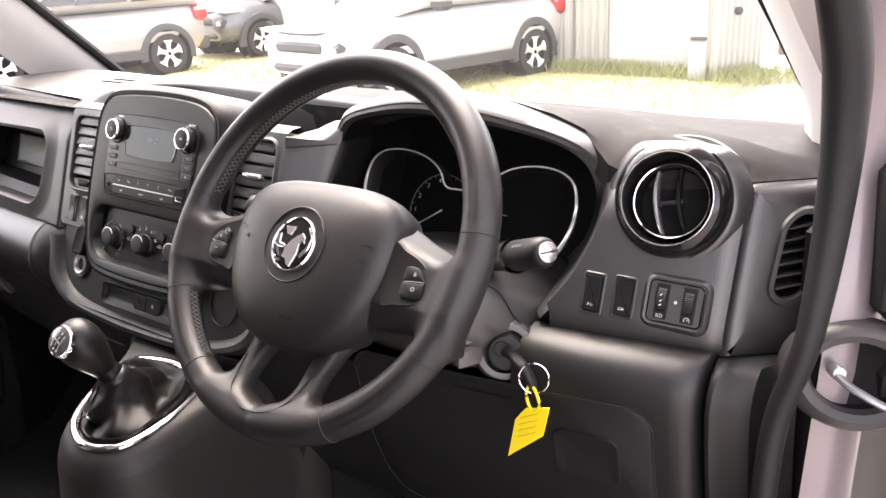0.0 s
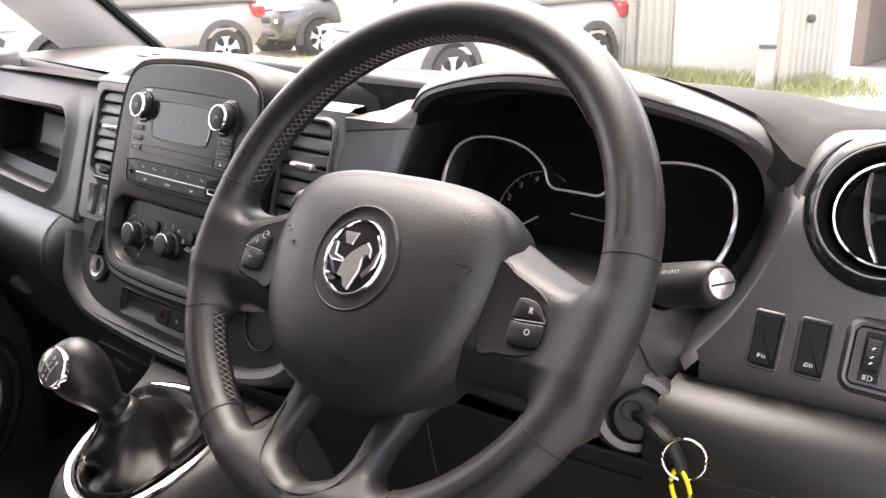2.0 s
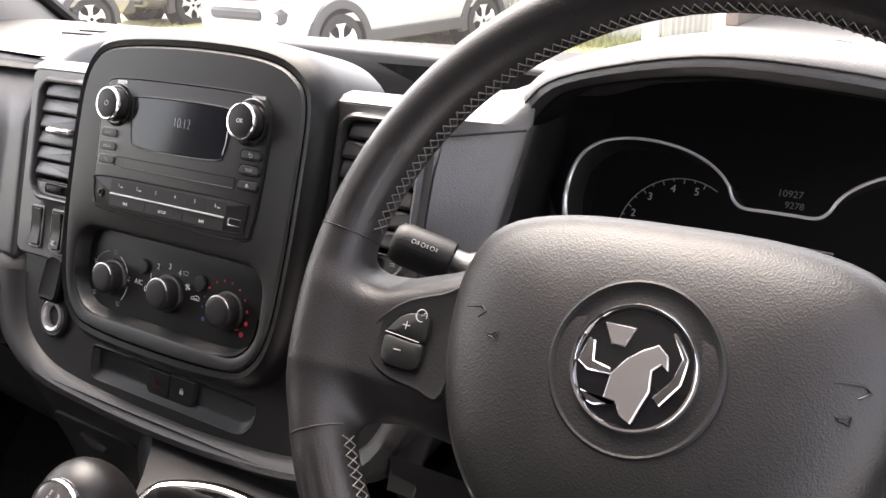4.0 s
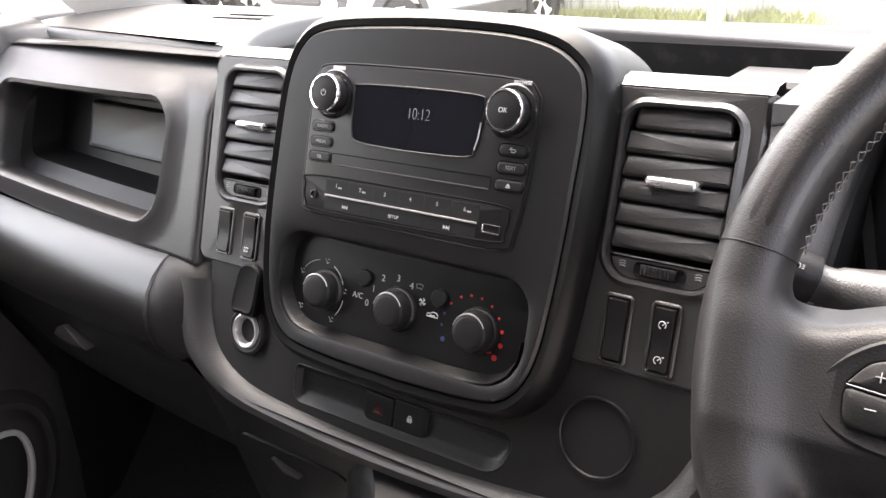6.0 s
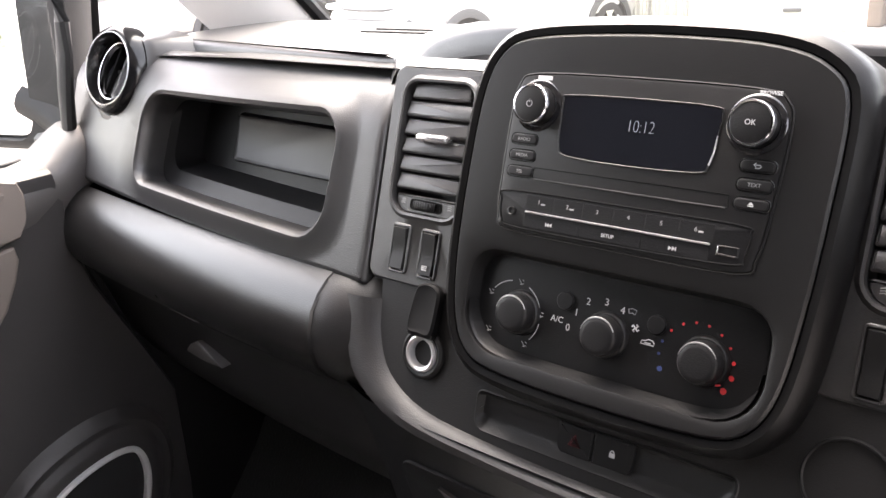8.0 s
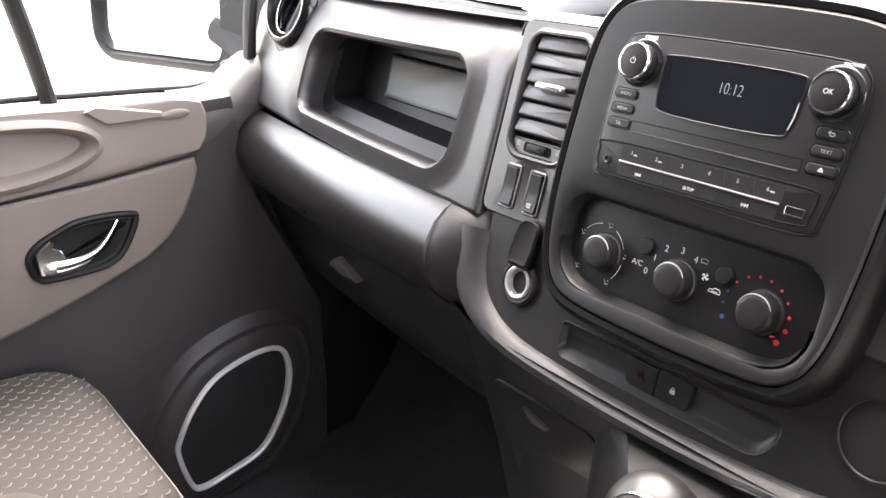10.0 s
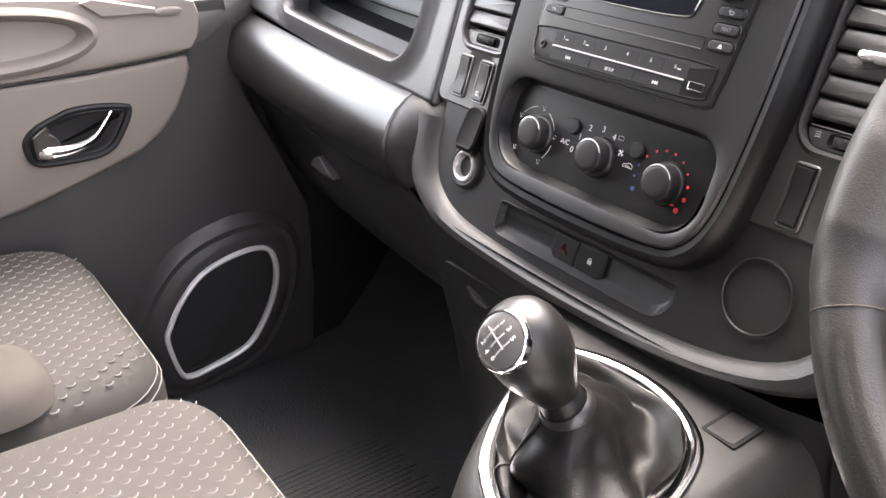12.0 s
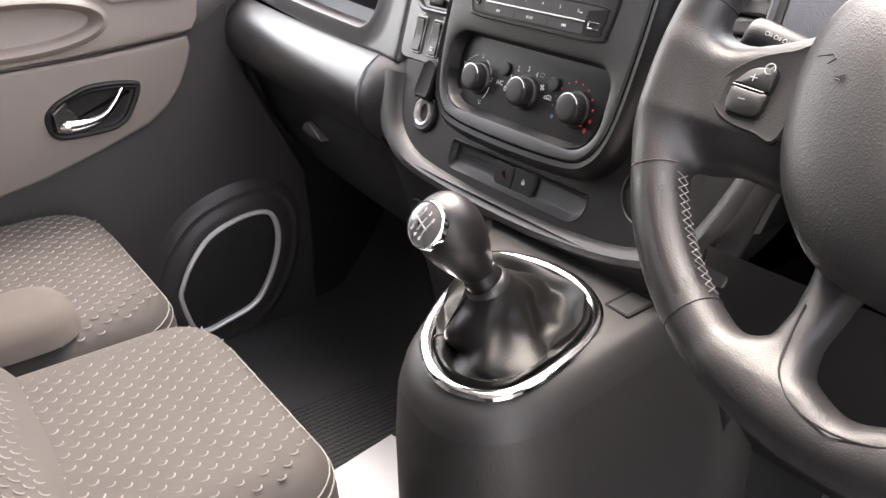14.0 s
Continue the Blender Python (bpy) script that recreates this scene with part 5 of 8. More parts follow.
def wheel_badge():
    m = WM @ pose(0.0008, -0.0148, 0.0278)
    bm = B()
    lathe(bm, m, [(0.0366, -0.003), (0.0360, 0.0004), (0.0350, 0.0010), (0.0340, 0.0004), (0.0325, -0.0002), (0.0290, -0.0002), (0.0262, 0.0004)], 48)
    b = part("badge_base", bm, DARK, wheel, "round badge with a chrome ring")
    bm = B()
    lathe(bm, m, [(0.0262, 0.0), (0.0258, 0.0022), (0.0252, 0.0028), (0.0243, 0.0025), (0.0236, 0.0012), (0.0233, 0.0)], 48)
    part("badge_ring", bm, CHROME, b)
    bm = B()
    lathe(bm, m, [(0.0236, 0.0006), (0.016, 0.0012), (0.0, 0.0015)], 40)
    part("badge_field", bm, GLOSS, b)
    # plain chrome and smoked shapes stand for the maker's sign
    for pts, mat, d in (([(-45, -72), (-40, -20), (-15, 15), (15, 40), (45, 56), (68, 38), (74, 8), (58, 18), (42, 2), (46, -40), (22, -112), (-4, -102), (-18, -76)], SATIN_DARK, 0.0026), ([(-104, 44), (-117, -8), (-92, -24), (-42, -24), (-44, -10), (-82, -2), (-88, 40)], CHROME, 0.0022), ([(-76, 82), (-8, 82), (-24, 38), (-54, 38)], SATIN_DARK, 0.0022), ([(52, -50), (84, -8), (96, 38), (66, 84), (76, 88), (110, 40), (104, -14), (70, -64)], CHROME, 0.0021), ([(-96, -66), (-30, -82), (-12, -76), (-62, -92), (-78, -88)], CHROME, 0.0021)):
        bm = B()
        lp = ccw([(x * 0.000194, y * 0.000194) for x, y in pts])
        shell(bm, m, [(lp, 0.0006), (lp, d - 0.0006), (inset(lp, 0.0006), d)])
        part("badge_shape", bm, mat, b)


wheel_badge()


def wheel_pads():
    for sx in (-1, 1):
        pad = [(0.088, 0.006), (0.104, 0.002), (0.124, -0.006), (0.138, -0.020), (0.138, -0.034), (0.126, -0.043), (0.106, -0.0465), (0.090, -0.045)]
        shift = 0.007 if sx > 0 else 0.0
        loop = curve([(sx * x + shift, y) for x, y in pad], 40)
        if sx > 0:
            loop = loop[::-1]
        bm = B()
        shell(bm, WM, [(loop, -0.006), (loop, 0.0074), (inset(loop, 0.0012), 0.0082), (inset(loop, 0.003), 0.0078)])
        p = part("switch_pad", bm, DARK, wheel, "black switch pad on the spoke")
        keys = [[(0.1060, -0.0238), (0.1056, -0.0180), (0.1060, -0.0130), (0.1085, -0.0108), (0.116, -0.0108), (0.122, -0.0132), (0.1268, -0.0190), (0.1282, -0.0222), (0.120, -0.0228), (0.112, -0.0234)], [(0.1060, -0.0252), (0.112, -0.0249), (0.120, -0.0243), (0.1282, -0.0237), (0.1288, -0.0290), (0.1280, -0.0345), (0.1255, -0.0375), (0.118, -0.0385), (0.1095, -0.0383), (0.1065, -0.0362), (0.1056, -0.0310)]]
        for k, key in enumerate(keys):
            lp = curve([(sx * x + 1.5 * shift, y) for x, y in key], 28)
            if sum(a[0] * b[1] - b[0] * a[1] for a, b in zip(lp, lp[1:] + lp[:1])) < 0:
                lp = lp[::-1]
            bm = B()
            shell(bm, WM, [(inset(lp, -0.0008), 0.0070), (inset(lp, -0.0006), 0.0086), (lp, 0.0082), (inset(lp, 0.0004), 0.0096), (inset(lp, 0.0014), 0.0101)])
            b = part("key", bm, PANEL, p)
            m = WM @ pose(sx * (0.1175 if k == 0 else 0.119) + 1.5 * shift, (-0.0175, -0.0300)[k], 0.0103)
            if sx < 0:
                bm = B()
                tube(bm, [m @ Vector((-0.002, 0, 0)), m @ Vector((0.002, 0, 0))], 0.0003, n=5)
                if k == 0:
                    tube(bm, [m @ Vector((0, -0.002, 0)), m @ Vector((0, 0.002, 0))], 0.0003, n=5)
                part("marking", bm, DIM_MARK, b)
            else:
                lettering("marking", "RO"[k], 0.0050, m, DIM_MARK, b, 0.0001)
        bm = B()
        tube(bm, [WM @ Vector((sx * 0.1085 + 1.5 * shift, -0.0243, 0.0098)), WM @ Vector((sx * 0.1285 + 1.5 * shift, -0.0224, 0.0098))], 0.0003, n=5)
        part("key_line", bm, DIM_MARK, p)
        if sx < 0:
            bm = B()
            m = WM @ pose(-0.1105, -0.0115, 0.0104)
            tube(bm, [m @ Vector((0.0030 * math.cos(radians(a)), 0.0030 * math.sin(radians(a)), 0)) for a in range(-20, 300, 24)], 0.0003, n=5)
            tube(bm, [m @ Vector((0, 0, 0)), m @ Vector((0.002, 0.0018, 0))], 0.0003, n=5)
            part("speed_mark", bm, DIM_MARK, p)
    for sx in (-1, 1):
        m = WM @ pose(sx * 0.078, -0.004, 0.0200) @ pose(0, 0, 0, 0, sx * 18, 0)
        bm = B()
        tube(bm, [m @ Vector(q) for q in ((-0.006, 0.001, 0), (0.004, 0.002, 0.0005), (0.007, 0.0, 0.0005), (0.003, -0.003, 0))], 0.0005, n=5)
        part("horn_mark", bm, PANEL, wheel)
    lettering("airbag_mark", "AIRBAG", 0.0062, WM @ pose(0.001, -0.0735, 0.0236) @ pose(0, 0, 0, 9, 0, 0), SHELL, wheel, 0.0)
    # the seam that runs under the lower opening and up the spoke
    bm = B()
    tube(bm, [WM @ Vector(p) for p in curve([(-0.044, -0.118, -0.003), (-0.0405, -0.136, 0.0045), (-0.034, -0.152, 0.0125), (-0.020, -0.163, 0.0168), (0.0, -0.1665, 0.0176), (0.022, -0.162, 0.0165), (0.036, -0.150, 0.0115), (0.041, -0.134, 0.004), (0.0435, -0.118, -0.003)], 30, False)], 0.0006, n=5)
    part("lower_seam", bm, SEAL, wheel)


wheel_pads()

# ---- column, stalks, key ----
column = thing("steering_column", "grey plastic steering column shroud with the ignition lock", "steering column", (0.45, 0.0, 1.18))


def steering_column():
    bm = B()
    secs = []
    for y, cz, hw, hh in ((-0.078, 1.226, 0.060, 0.040), (-0.070, 1.220, 0.075, 0.050), (-0.040, 1.192, 0.105, 0.064), (0.0, 1.163, 0.128, 0.066), (0.04, 1.147, 0.140, 0.066), (0.09, 1.132, 0.145, 0.066), (0.16, 1.12, 0.145, 0.066)):
        ring = []
        for k in range(32):
            a = 2 * math.pi * k / 32
            c, s = math.cos(a), math.sin(a)
            c, s = math.copysign(abs(c) ** 0.7, c), math.copysign(abs(s) ** 0.7, s)
            ring.append((0.4495 + hw * c, y, cz + hh * s))
        secs.append(ring)
    loft(bm, secs, ends=True, closed=True)
    part("shroud", bm, DASH, column)
    bm = B()
    tube(bm, curve([(0.553, -0.030, 1.215), (0.571, -0.006, 1.200), (0.583, 0.010, 1.165), (0.596, 0.030, 1.150)], 14, False), 0.0007, n=5)
    part("shroud_seam", bm, SEAL, column)
    m = look((0.578, -0.004, 1.136), (0.578 - 0.30, -0.004 + 0.42, 1.136 - 0.12))
    bm = B()
    lathe(bm, m, [(0.034, -0.06), (0.0335, -0.012), (0.0320, -0.004), (0.0285, 0.0), (0.0225, 0.0), (0.0210, -0.004)], 36)
    part("lock_collar", bm, DASH, column)
    bm = B()
    lathe(bm, m, [(0.0210, -0.005), (0.0185, 0.004), (0.0165, 0.0075), (0.012, 0.008), (0.0, 0.008)], 32)
    c = part("lock_barrel", bm, DARK, column)
    bm = B()
    lathe(bm, m @ pose(-0.004, 0.004, 0), [(0.0085, 0.0078), (0.0080, 0.0088), (0.0066, 0.0088), (0.0062, 0.0078)], 24)
    part("barrel_ring", bm, SHELL, c)
    for k, (z0, z1) in enumerate(((1.146, 1.170), (1.122, 1.144))):
        bm = B()
        box(bm, pose(0.541, -0.018, 0, 0, 0, -28), -0.017, 0.017, -0.018, 0.02, z0, z1, 0.003)
        part("lock_block", bm, DASH, column)


steering_column()


def stalk(name, label, base, tip, r0, r1, collar, right):
    s = thing(name, label, "stalk", base)
    base, tip = Vector(base), Vector(tip)
    ax = (tip - base).normalized()
    q = ax.to_track_quat("Z", "Y").to_matrix().to_4x4()
    m = Matrix.Translation(base) @ q
    L = (tip - base).length
    bm = B()
    lathe(bm, m, [(r0 * 0.7, 0.0), (r0 * 0.8, L * 0.35), (r0, L * 0.5), (r0 * 1.02, L * 0.52)] if right else [(0.0260, 0.0), (0.0215, L * 0.28), (0.0150, L * 0.46), (0.0125, L * 0.54), (0.0104, L * 0.57), (0.0102, L * 0.65)], 28)
    part("arm", bm, DARK if right else DASH, s)
    bm = B()
    lathe(bm, m, [(r1 * 0.96, L * 0.52), (r1, L * 0.54), (r1, L * 0.90), (r1 * 0.93, L * 0.96), (r1 * 0.80, L * 0.99), (r1 * 0.66, L), (0.0, L + 0.0005)] if right else [(0.0102, L * 0.64), (0.0135, L * 0.65), (r1, L * 0.69), (r1, L * 0.93), (r1 * 0.93, L * 0.975), (r1 * 0.75, L), (0.0, L + 0.001)], 32)
    part("barrel", bm, DARK, s)
    if right:
        bm = B()
        lathe(bm, m, [(r1 * 0.66, L * 0.99), (r1 * 0.64, L + 0.0022), (r1 * 0.56, L + 0.0030), (0.0, L + 0.0034)], 28)
        part("end_cap", bm, SATIN_DARK, s, "bright round end button")
        bm = B()
        tube(bm, [m @ Vector((-r1 * 0.6, 0, L + 0.0034)), m @ Vector((r1 * 0.6, 0, L + 0.0034))], 0.0008, n=5)
        part("cap_split", bm, DARK, s)
    side = (Vector((0, -0.5, 0.5)) - ax * ax.dot(Vector((0, -0.5, 0.5)))).normalized()
    mm = Matrix.Translation(base + ax * (L * (0.74 if right else 0.82)) + side * (r1 + 0.0003))
    up = side.cross(ax).normalized()
    rot = Matrix((ax, up, side)).transposed().to_4x4()
    mm = mm @ rot
    for k in range(3):
        bm = B()
        o = (k - 1) * 0.0062
        tube(bm, [mm @ Vector((o + 0.0014 * math.cos(radians(a)), 0.0014 * math.sin(radians(a)), 0)) for a in range(0, 360, 45)], 0.00022, closed=True, n=5)
        for j in (-1, 0, 1):
            tube(bm, [mm @ Vector((o - 0.0034, 0.0009 * j, 0)), mm @ Vector((o - 0.0020, 0.0009 * j, 0))], 0.00022, n=5)
        part("marking", bm, DIM_MARK, s)


stalk("indicator_stalk", "black indicator and light stalk behind the steering wheel", (0.345, 0.004, 1.210), (0.246, -0.030, 1.247), 0.0150, 0.0140, True, False)
stalk("wiper_stalk", "black wiper stalk with a bright end button", (0.545, 0.012, 1.222), (0.645, -0.037, 1.262), 0.0165, 0.0145, True, True)


def key_and_tag():
    k = thing("ignition_key", "black key in the ignition with a ring and a yellow tag", "key", (0.60, -0.01, 1.136))
    bm = B()
    path = curve([(0.584, -0.012, 1.140), (0.602, -0.026, 1.146), (0.620, -0.036, 1.142), (0.630, -0.038, 1.130), (0.632, -0.037, 1.116)], 16, False)
    tube(bm, path, [0.0055, 0.0058, 0.006, 0.0062, 0.0062, 0.0062, 0.0062, 0.0062, 0.006, 0.006, 0.0058, 0.0056, 0.0054, 0.005, 0.0045, 0.004], n=10, flat=0.7)
    part("bow", bm, DARK, k)
    bm = B()
    c = Vector((0.632, -0.039, 1.137))
    tube(bm, [c + Vector((0.0125 * math.cos(a), 0.006 * math.cos(a), 0.0155 * math.sin(a))) for a in [2 * math.pi * i / 28 for i in range(28)]], 0.0009, closed=True, n=6)
    part("ring", bm, CHROME, k, "thin chrome split ring")
    bm = B()
    tube(bm, curve([(0.629, -0.041, 1.130), (0.625, -0.041, 1.120), (0.628, -0.041, 1.108), (0.634, -0.041, 1.104), (0.639, -0.041, 1.112), (0.635, -0.041, 1.125)], 24), 0.0016, closed=True, n=8)
    part("tag_loop", bm, YELLOW, k)
    bm = B()
    m = Matrix(((1, 0, 0, 0.628), (0, 0, -1, -0.041), (0, 1, 0, 1.080), (0, 0, 0, 1)))
    slab(bm, [(-0.024, -0.034), (0.015, 0.001), (0.022, 0.033), (0.010, 0.029), (-0.003, 0.025), (-0.009, 0.018), (-0.0155, 0.009)], m, -0.0008, 0.0008, 0.0003)
    t = part("tag", bm, YELLOW, k, "yellow plastic tag with faint handwriting")
    for i in range(4):
        bm = B()
        y = 0.012 - 0.007 * i
        tube(bm, [m @ Vector((-0.010 - 0.001 * i + 0.004 * j, y + 0.0008 * (j % 2) + 0.0022 * j, 0.0010)) for j in range(6)], 0.0003, n=4)
        part("writing_bar", bm, DIM_YELLOW, t)


DIM_YELLOW = material("faded ink on yellow", (0.50, 0.36, 0.02), 0.5, vary=0.05)
key_and_tag()

# ---- instruments ----
cluster = thing("instrument_cluster", "dark instrument cluster with two chrome rimmed dials", "instruments", (0.45, 0.18, 1.22))
CA = Vector((0, 0.36, 0.933)).normalized()
CN = Vector((0, -0.933, 0.36)).normalized()


def cluster_at(x, z, out=0.0):
    """On the dial plane, whose height is given at its own z."""
    p = Vector((x, 0.19 + (z - 1.24) * 0.386, z)) + CN * out
    return Matrix(((1, CA.x, CN.x, p.x), (0, CA.y, CN.y, p.y), (0, CA.z, CN.z, p.z), (0, 0, 0, 1)))


DIAL_SILVER = material("silver dial trim", (0.62, 0.62, 0.63), 0.3, metal=0.55, vary=0.04)
FAINT_MARK = material("dim display figures", (0.14, 0.14, 0.145), 0.6, vary=0.03)


def instruments():
    m = cluster_at(0.4495, 1.235)
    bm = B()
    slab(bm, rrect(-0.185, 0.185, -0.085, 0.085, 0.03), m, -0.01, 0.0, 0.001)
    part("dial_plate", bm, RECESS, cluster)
    m2 = cluster_at(0.4495, 1.240, 0.080)
    for sx, wide in ((-1, 1.0), (1, 0.965)):
        path = curve([(sx * wide * x, y) for x, y in ((0.122, -0.080), (0.137, -0.058), (0.1445, -0.0407), (0.148, -0.0241), (0.1469, -0.0068), (0.141, 0.0090), (0.129, 0.0188), (0.114, 0.0232), (0.0953, 0.0244), (0.0744, 0.0222), (0.0559, 0.0165), (0.0427, 0.0087), (0.0349, 0.0009), (0.0301, -0.0080), (0.0231, -0.0129), (0.0089, -0.0131), (0.0, -0.0131))], 52, False)
        bm = B()
        tube(bm, [m2 @ Vector((x, y, 0)) for x, y in path], [0.0011 + 0.0017 * max(0, 1 - i / 20) for i in range(52)], n=8)
        part("dial_rim", bm, DIAL_SILVER, cluster, "thin silver dial rim")
        bm = B()
        deep = [(x - sx * 0.006 * min(1.0, abs(x) / 0.1), y - 0.004 * (y > 0)) for x, y in path]
        rows = [put(bm, path, m2, -0.001), put(bm, between(path, deep, 0.6), m2, -0.008), put(bm, deep, m2, -0.020)]
        bridge(bm, rows, closed=False)
        part("dial_wall", bm, PANEL, cluster)
    # rev counter: scale, ticks and figures
    c = cluster_at(0.3650, 1.2012, 0.002)
    bm = B()
    tube(bm, [c @ Vector((0.0486 * math.cos(radians(a)), 0.0486 * math.sin(radians(a)), 0)) for a in range(60, 201, 6)], 0.0004, n=5)
    part("scale_arc", bm, DIM_MARK, cluster)
    for i in range(13):
        a = radians(72 + 10 * i)
        r0 = 0.0448 if i % 2 == 0 else 0.0466
        bm = B()
        tube(bm, [c @ Vector((r0 * math.cos(a), r0 * math.sin(a), 0)), c @ Vector((0.0488 * math.cos(a), 0.0488 * math.sin(a), 0))], 0.0004, n=5)
        part("tick", bm, DIM_MARK, cluster)
    for n_, a in ((1, 182), (2, 156), (3, 130), (4, 103), (5, 77)):
        lettering("figure", str(n_), 0.0082, c @ pose(0.0408 * math.cos(radians(a)), 0.0408 * math.sin(radians(a)), 0), MARK, cluster)
    bm = B()
    tube(bm, [c @ Vector((-0.034, -0.022, 0.004)), c @ Vector((0.004, 0.003, 0.004))], [0.0006, 0.0012], n=6)
    part("needle", bm, MARK, cluster)
    for word, x, z, size in (("10927", 0.4410, 1.2456, 0.0072), ("9278", 0.4451, 1.2380, 0.0068)):
        lettering("trip_figures", word, size, cluster_at(x, z, 0.002), FAINT_MARK, cluster)
    bm = B()
    tube(bm, [cluster_at(0.42, 1.212, 0.03).translation, cluster_at(0.48, 1.210, 0.03).translation], 0.0007, n=5)
    part("lower_line", bm, SATIN, cluster)


instruments()


# ---- round vents at both ends ----
def fascia_at(x, z, out=0.0, yaw=0.0):
    p = Vector(on_fascia(x, z, out))
    return Matrix.Translation(p) @ PM.to_3x3().to_4x4() @ pose(0, 0, 0, 0, yaw, 0)


FLANGE = material("gloss black vent plastic", (0.007, 0.007, 0.0075), 0.16, vary=0.05, spec=0.45)
BLADE = material("silver vent blade", (0.30, 0.30, 0.31), 0.28, metal=0.7, vary=0.05)


def round_vent(side):
    v = thing("round_vent", "gloss black round air vent with chrome rings and two blades", "air vent", tuple(on_fascia(side * 0.705, 1.283)), "end vents")
    m = fascia_at(0.7035 if side > 0 else -0.709, 1.2850 if side > 0 else 1.282, 0.0, 3)
    bm = B()
    rows = []
    for r, d in (((0.074, -0.016), (0.070, -0.009), (0.066, -0.0035), (0.0620, 0.0008), (0.0590, 0.0032), (0.0565, 0.0040), (0.0545, 0.0030), (0.0540, -0.006)) if side > 0 else ((0.100, -0.034), (0.088, -0.020), (0.078, -0.010), (0.069, -0.002), (0.0615, 0.0035), (0.0565, 0.0050), (0.0545, 0.0035), (0.0540, -0.006))):
        row = []
        for k in range(64):
            a = 2 * math.pi * k / 64
            up = max(0.0, math.sin(a))
            rr = r if r < 0.06 else 0.058 + (r - 0.058) * (1 - 0.45 * up * up) * (0.75 if math.cos(a) * side > 0.5 else 1.0)
            p = m @ Vector((rr * math.cos(a), rr * math.sin(a), d))
            top = 1.330 if side > 0 else 1.3185
            p.z = top + 0.25 * (p.z - top) if p.z > top else p.z
            row.append(bm.verts.new(p))
        rows.append(row)
    bridge(bm, rows)
    part("housing", bm, DASH, v, "grey rounded hump of the dash round the vent")
    bm = B()
    lathe(bm, m, [(0.0552, -0.004), (0.0550, 0.0045), (0.0532, 0.0118), (0.0490, 0.0180), (0.0445, 0.0205), (0.0428, 0.0200)], 64)
    part("flange", bm, FLANGE, v, "gloss black vent barrel")
    bm = B()
    lathe(bm, m, [(0.0430, 0.0202), (0.0412, 0.0140), (0.0385, 0.0060), (0.0370, 0.0), (0.0368, -0.004)], 64)
    part("bowl", bm, FLANGE, v)
    bm = B()
    lathe(bm, m, [(0.0438, 0.0200), (0.0436, 0.0212), (0.0429, 0.0214), (0.0425, 0.0200)], 64)
    part("outer_ring", bm, SATIN, v)
    # the turning insert is tipped a little
    k = m @ pose(0.001, -0.002, 0.0050) @ pose(0, 0, 0, -7, side * 5, 0)
    bm = B()
    lathe(bm, k, [(0.0362, -0.006), (0.0358, 0.0040), (0.0350, 0.0056), (0.0338, 0.0052), (0.0330, 0.001), (0.0328, -0.001)], 56)
    part("inner_ring", bm, CHROME, v)
    bm = B()
    lathe(bm, k, [(0.0332, 0.0), (0.0322, -0.016), (0.0, -0.018)], 40)
    part("throat", bm, RECESS, v)
    lean = k @ pose(0, 0, 0, 0, 0, 14 * side)
    ax, dz = lean.to_3x3() @ Vector((1, 0, 0)), lean.to_3x3() @ Vector((0, 0, 1))
    for x, mat in ((-0.0105 * side, BLADE), (0.0105 * side, SHELL)):
        h = math.sqrt(0.0325 ** 2 - x * x)
        bm = B()
        rows = []
        for i in range(13):
            t = -0.97 + 1.94 * i / 12
            p = lean @ Vector((x - 0.0045 * side * (1 - t * t), h * t, 0.0006 + 0.003 * (1 - t * t)))
            w = 0.0011 + 0.0006 * (1 - t * t)
            rows.append([bm.verts.new(p + ax * a + dz * b) for a, b in ((-w, 0.0), (0.0, 0.0012), (w, 0.0), (w, -0.012), (-w, -0.012))])
        bridge(bm, rows)
        part("blade", bm, mat, v, "silver edged blade" if mat is BLADE else "dark blade")
    bm = B()
    box(bm, lean, -0.0145, 0.0100, -0.0022, 0.0022, -0.008, -0.0015, 0.0008)
    box(bm, lean, -0.016, -0.010, -0.004, 0.004, -0.008, -0.0005, 0.0010)
    part("blade_link", bm, PANEL, v)


round_vent(1)
round_vent(-1)


def demist_slot():
    """A narrow lens of a slot on the deck over the driver's round vent."""
    lp = ccw(curve([(0.682, 0.146), (0.702, 0.157), (0.724, 0.150), (0.746, 0.130), (0.724, 0.137), (0.703, 0.143)], 36))

    def ring(bm, loop, d):
        return [bm.verts.new((x, y, 1.3325 - 0.10 * max(0.0, x - 0.690) - 2.2 * max(0.0, x - 0.705) ** 2 + d)) for x, y in loop]
    bm = B()
    bridge(bm, [ring(bm, inset(lp, -0.005), -0.006), ring(bm, inset(lp, -0.004), 0.0), ring(bm, inset(lp, -0.002), 0.0015), ring(bm, lp, 0.001), ring(bm, inset(lp, 0.001), -0.001)])
    part("slot_frame", bm, DASH, dash)
    bm = B()
    rows = [ring(bm, lp, -0.0008), ring(bm, inset(lp, 0.002), -0.0005)]
    bridge(bm, rows)
    bm.faces.new(rows[-1])
    part("demist_slot", bm, RECESS, dash)


demist_slot()



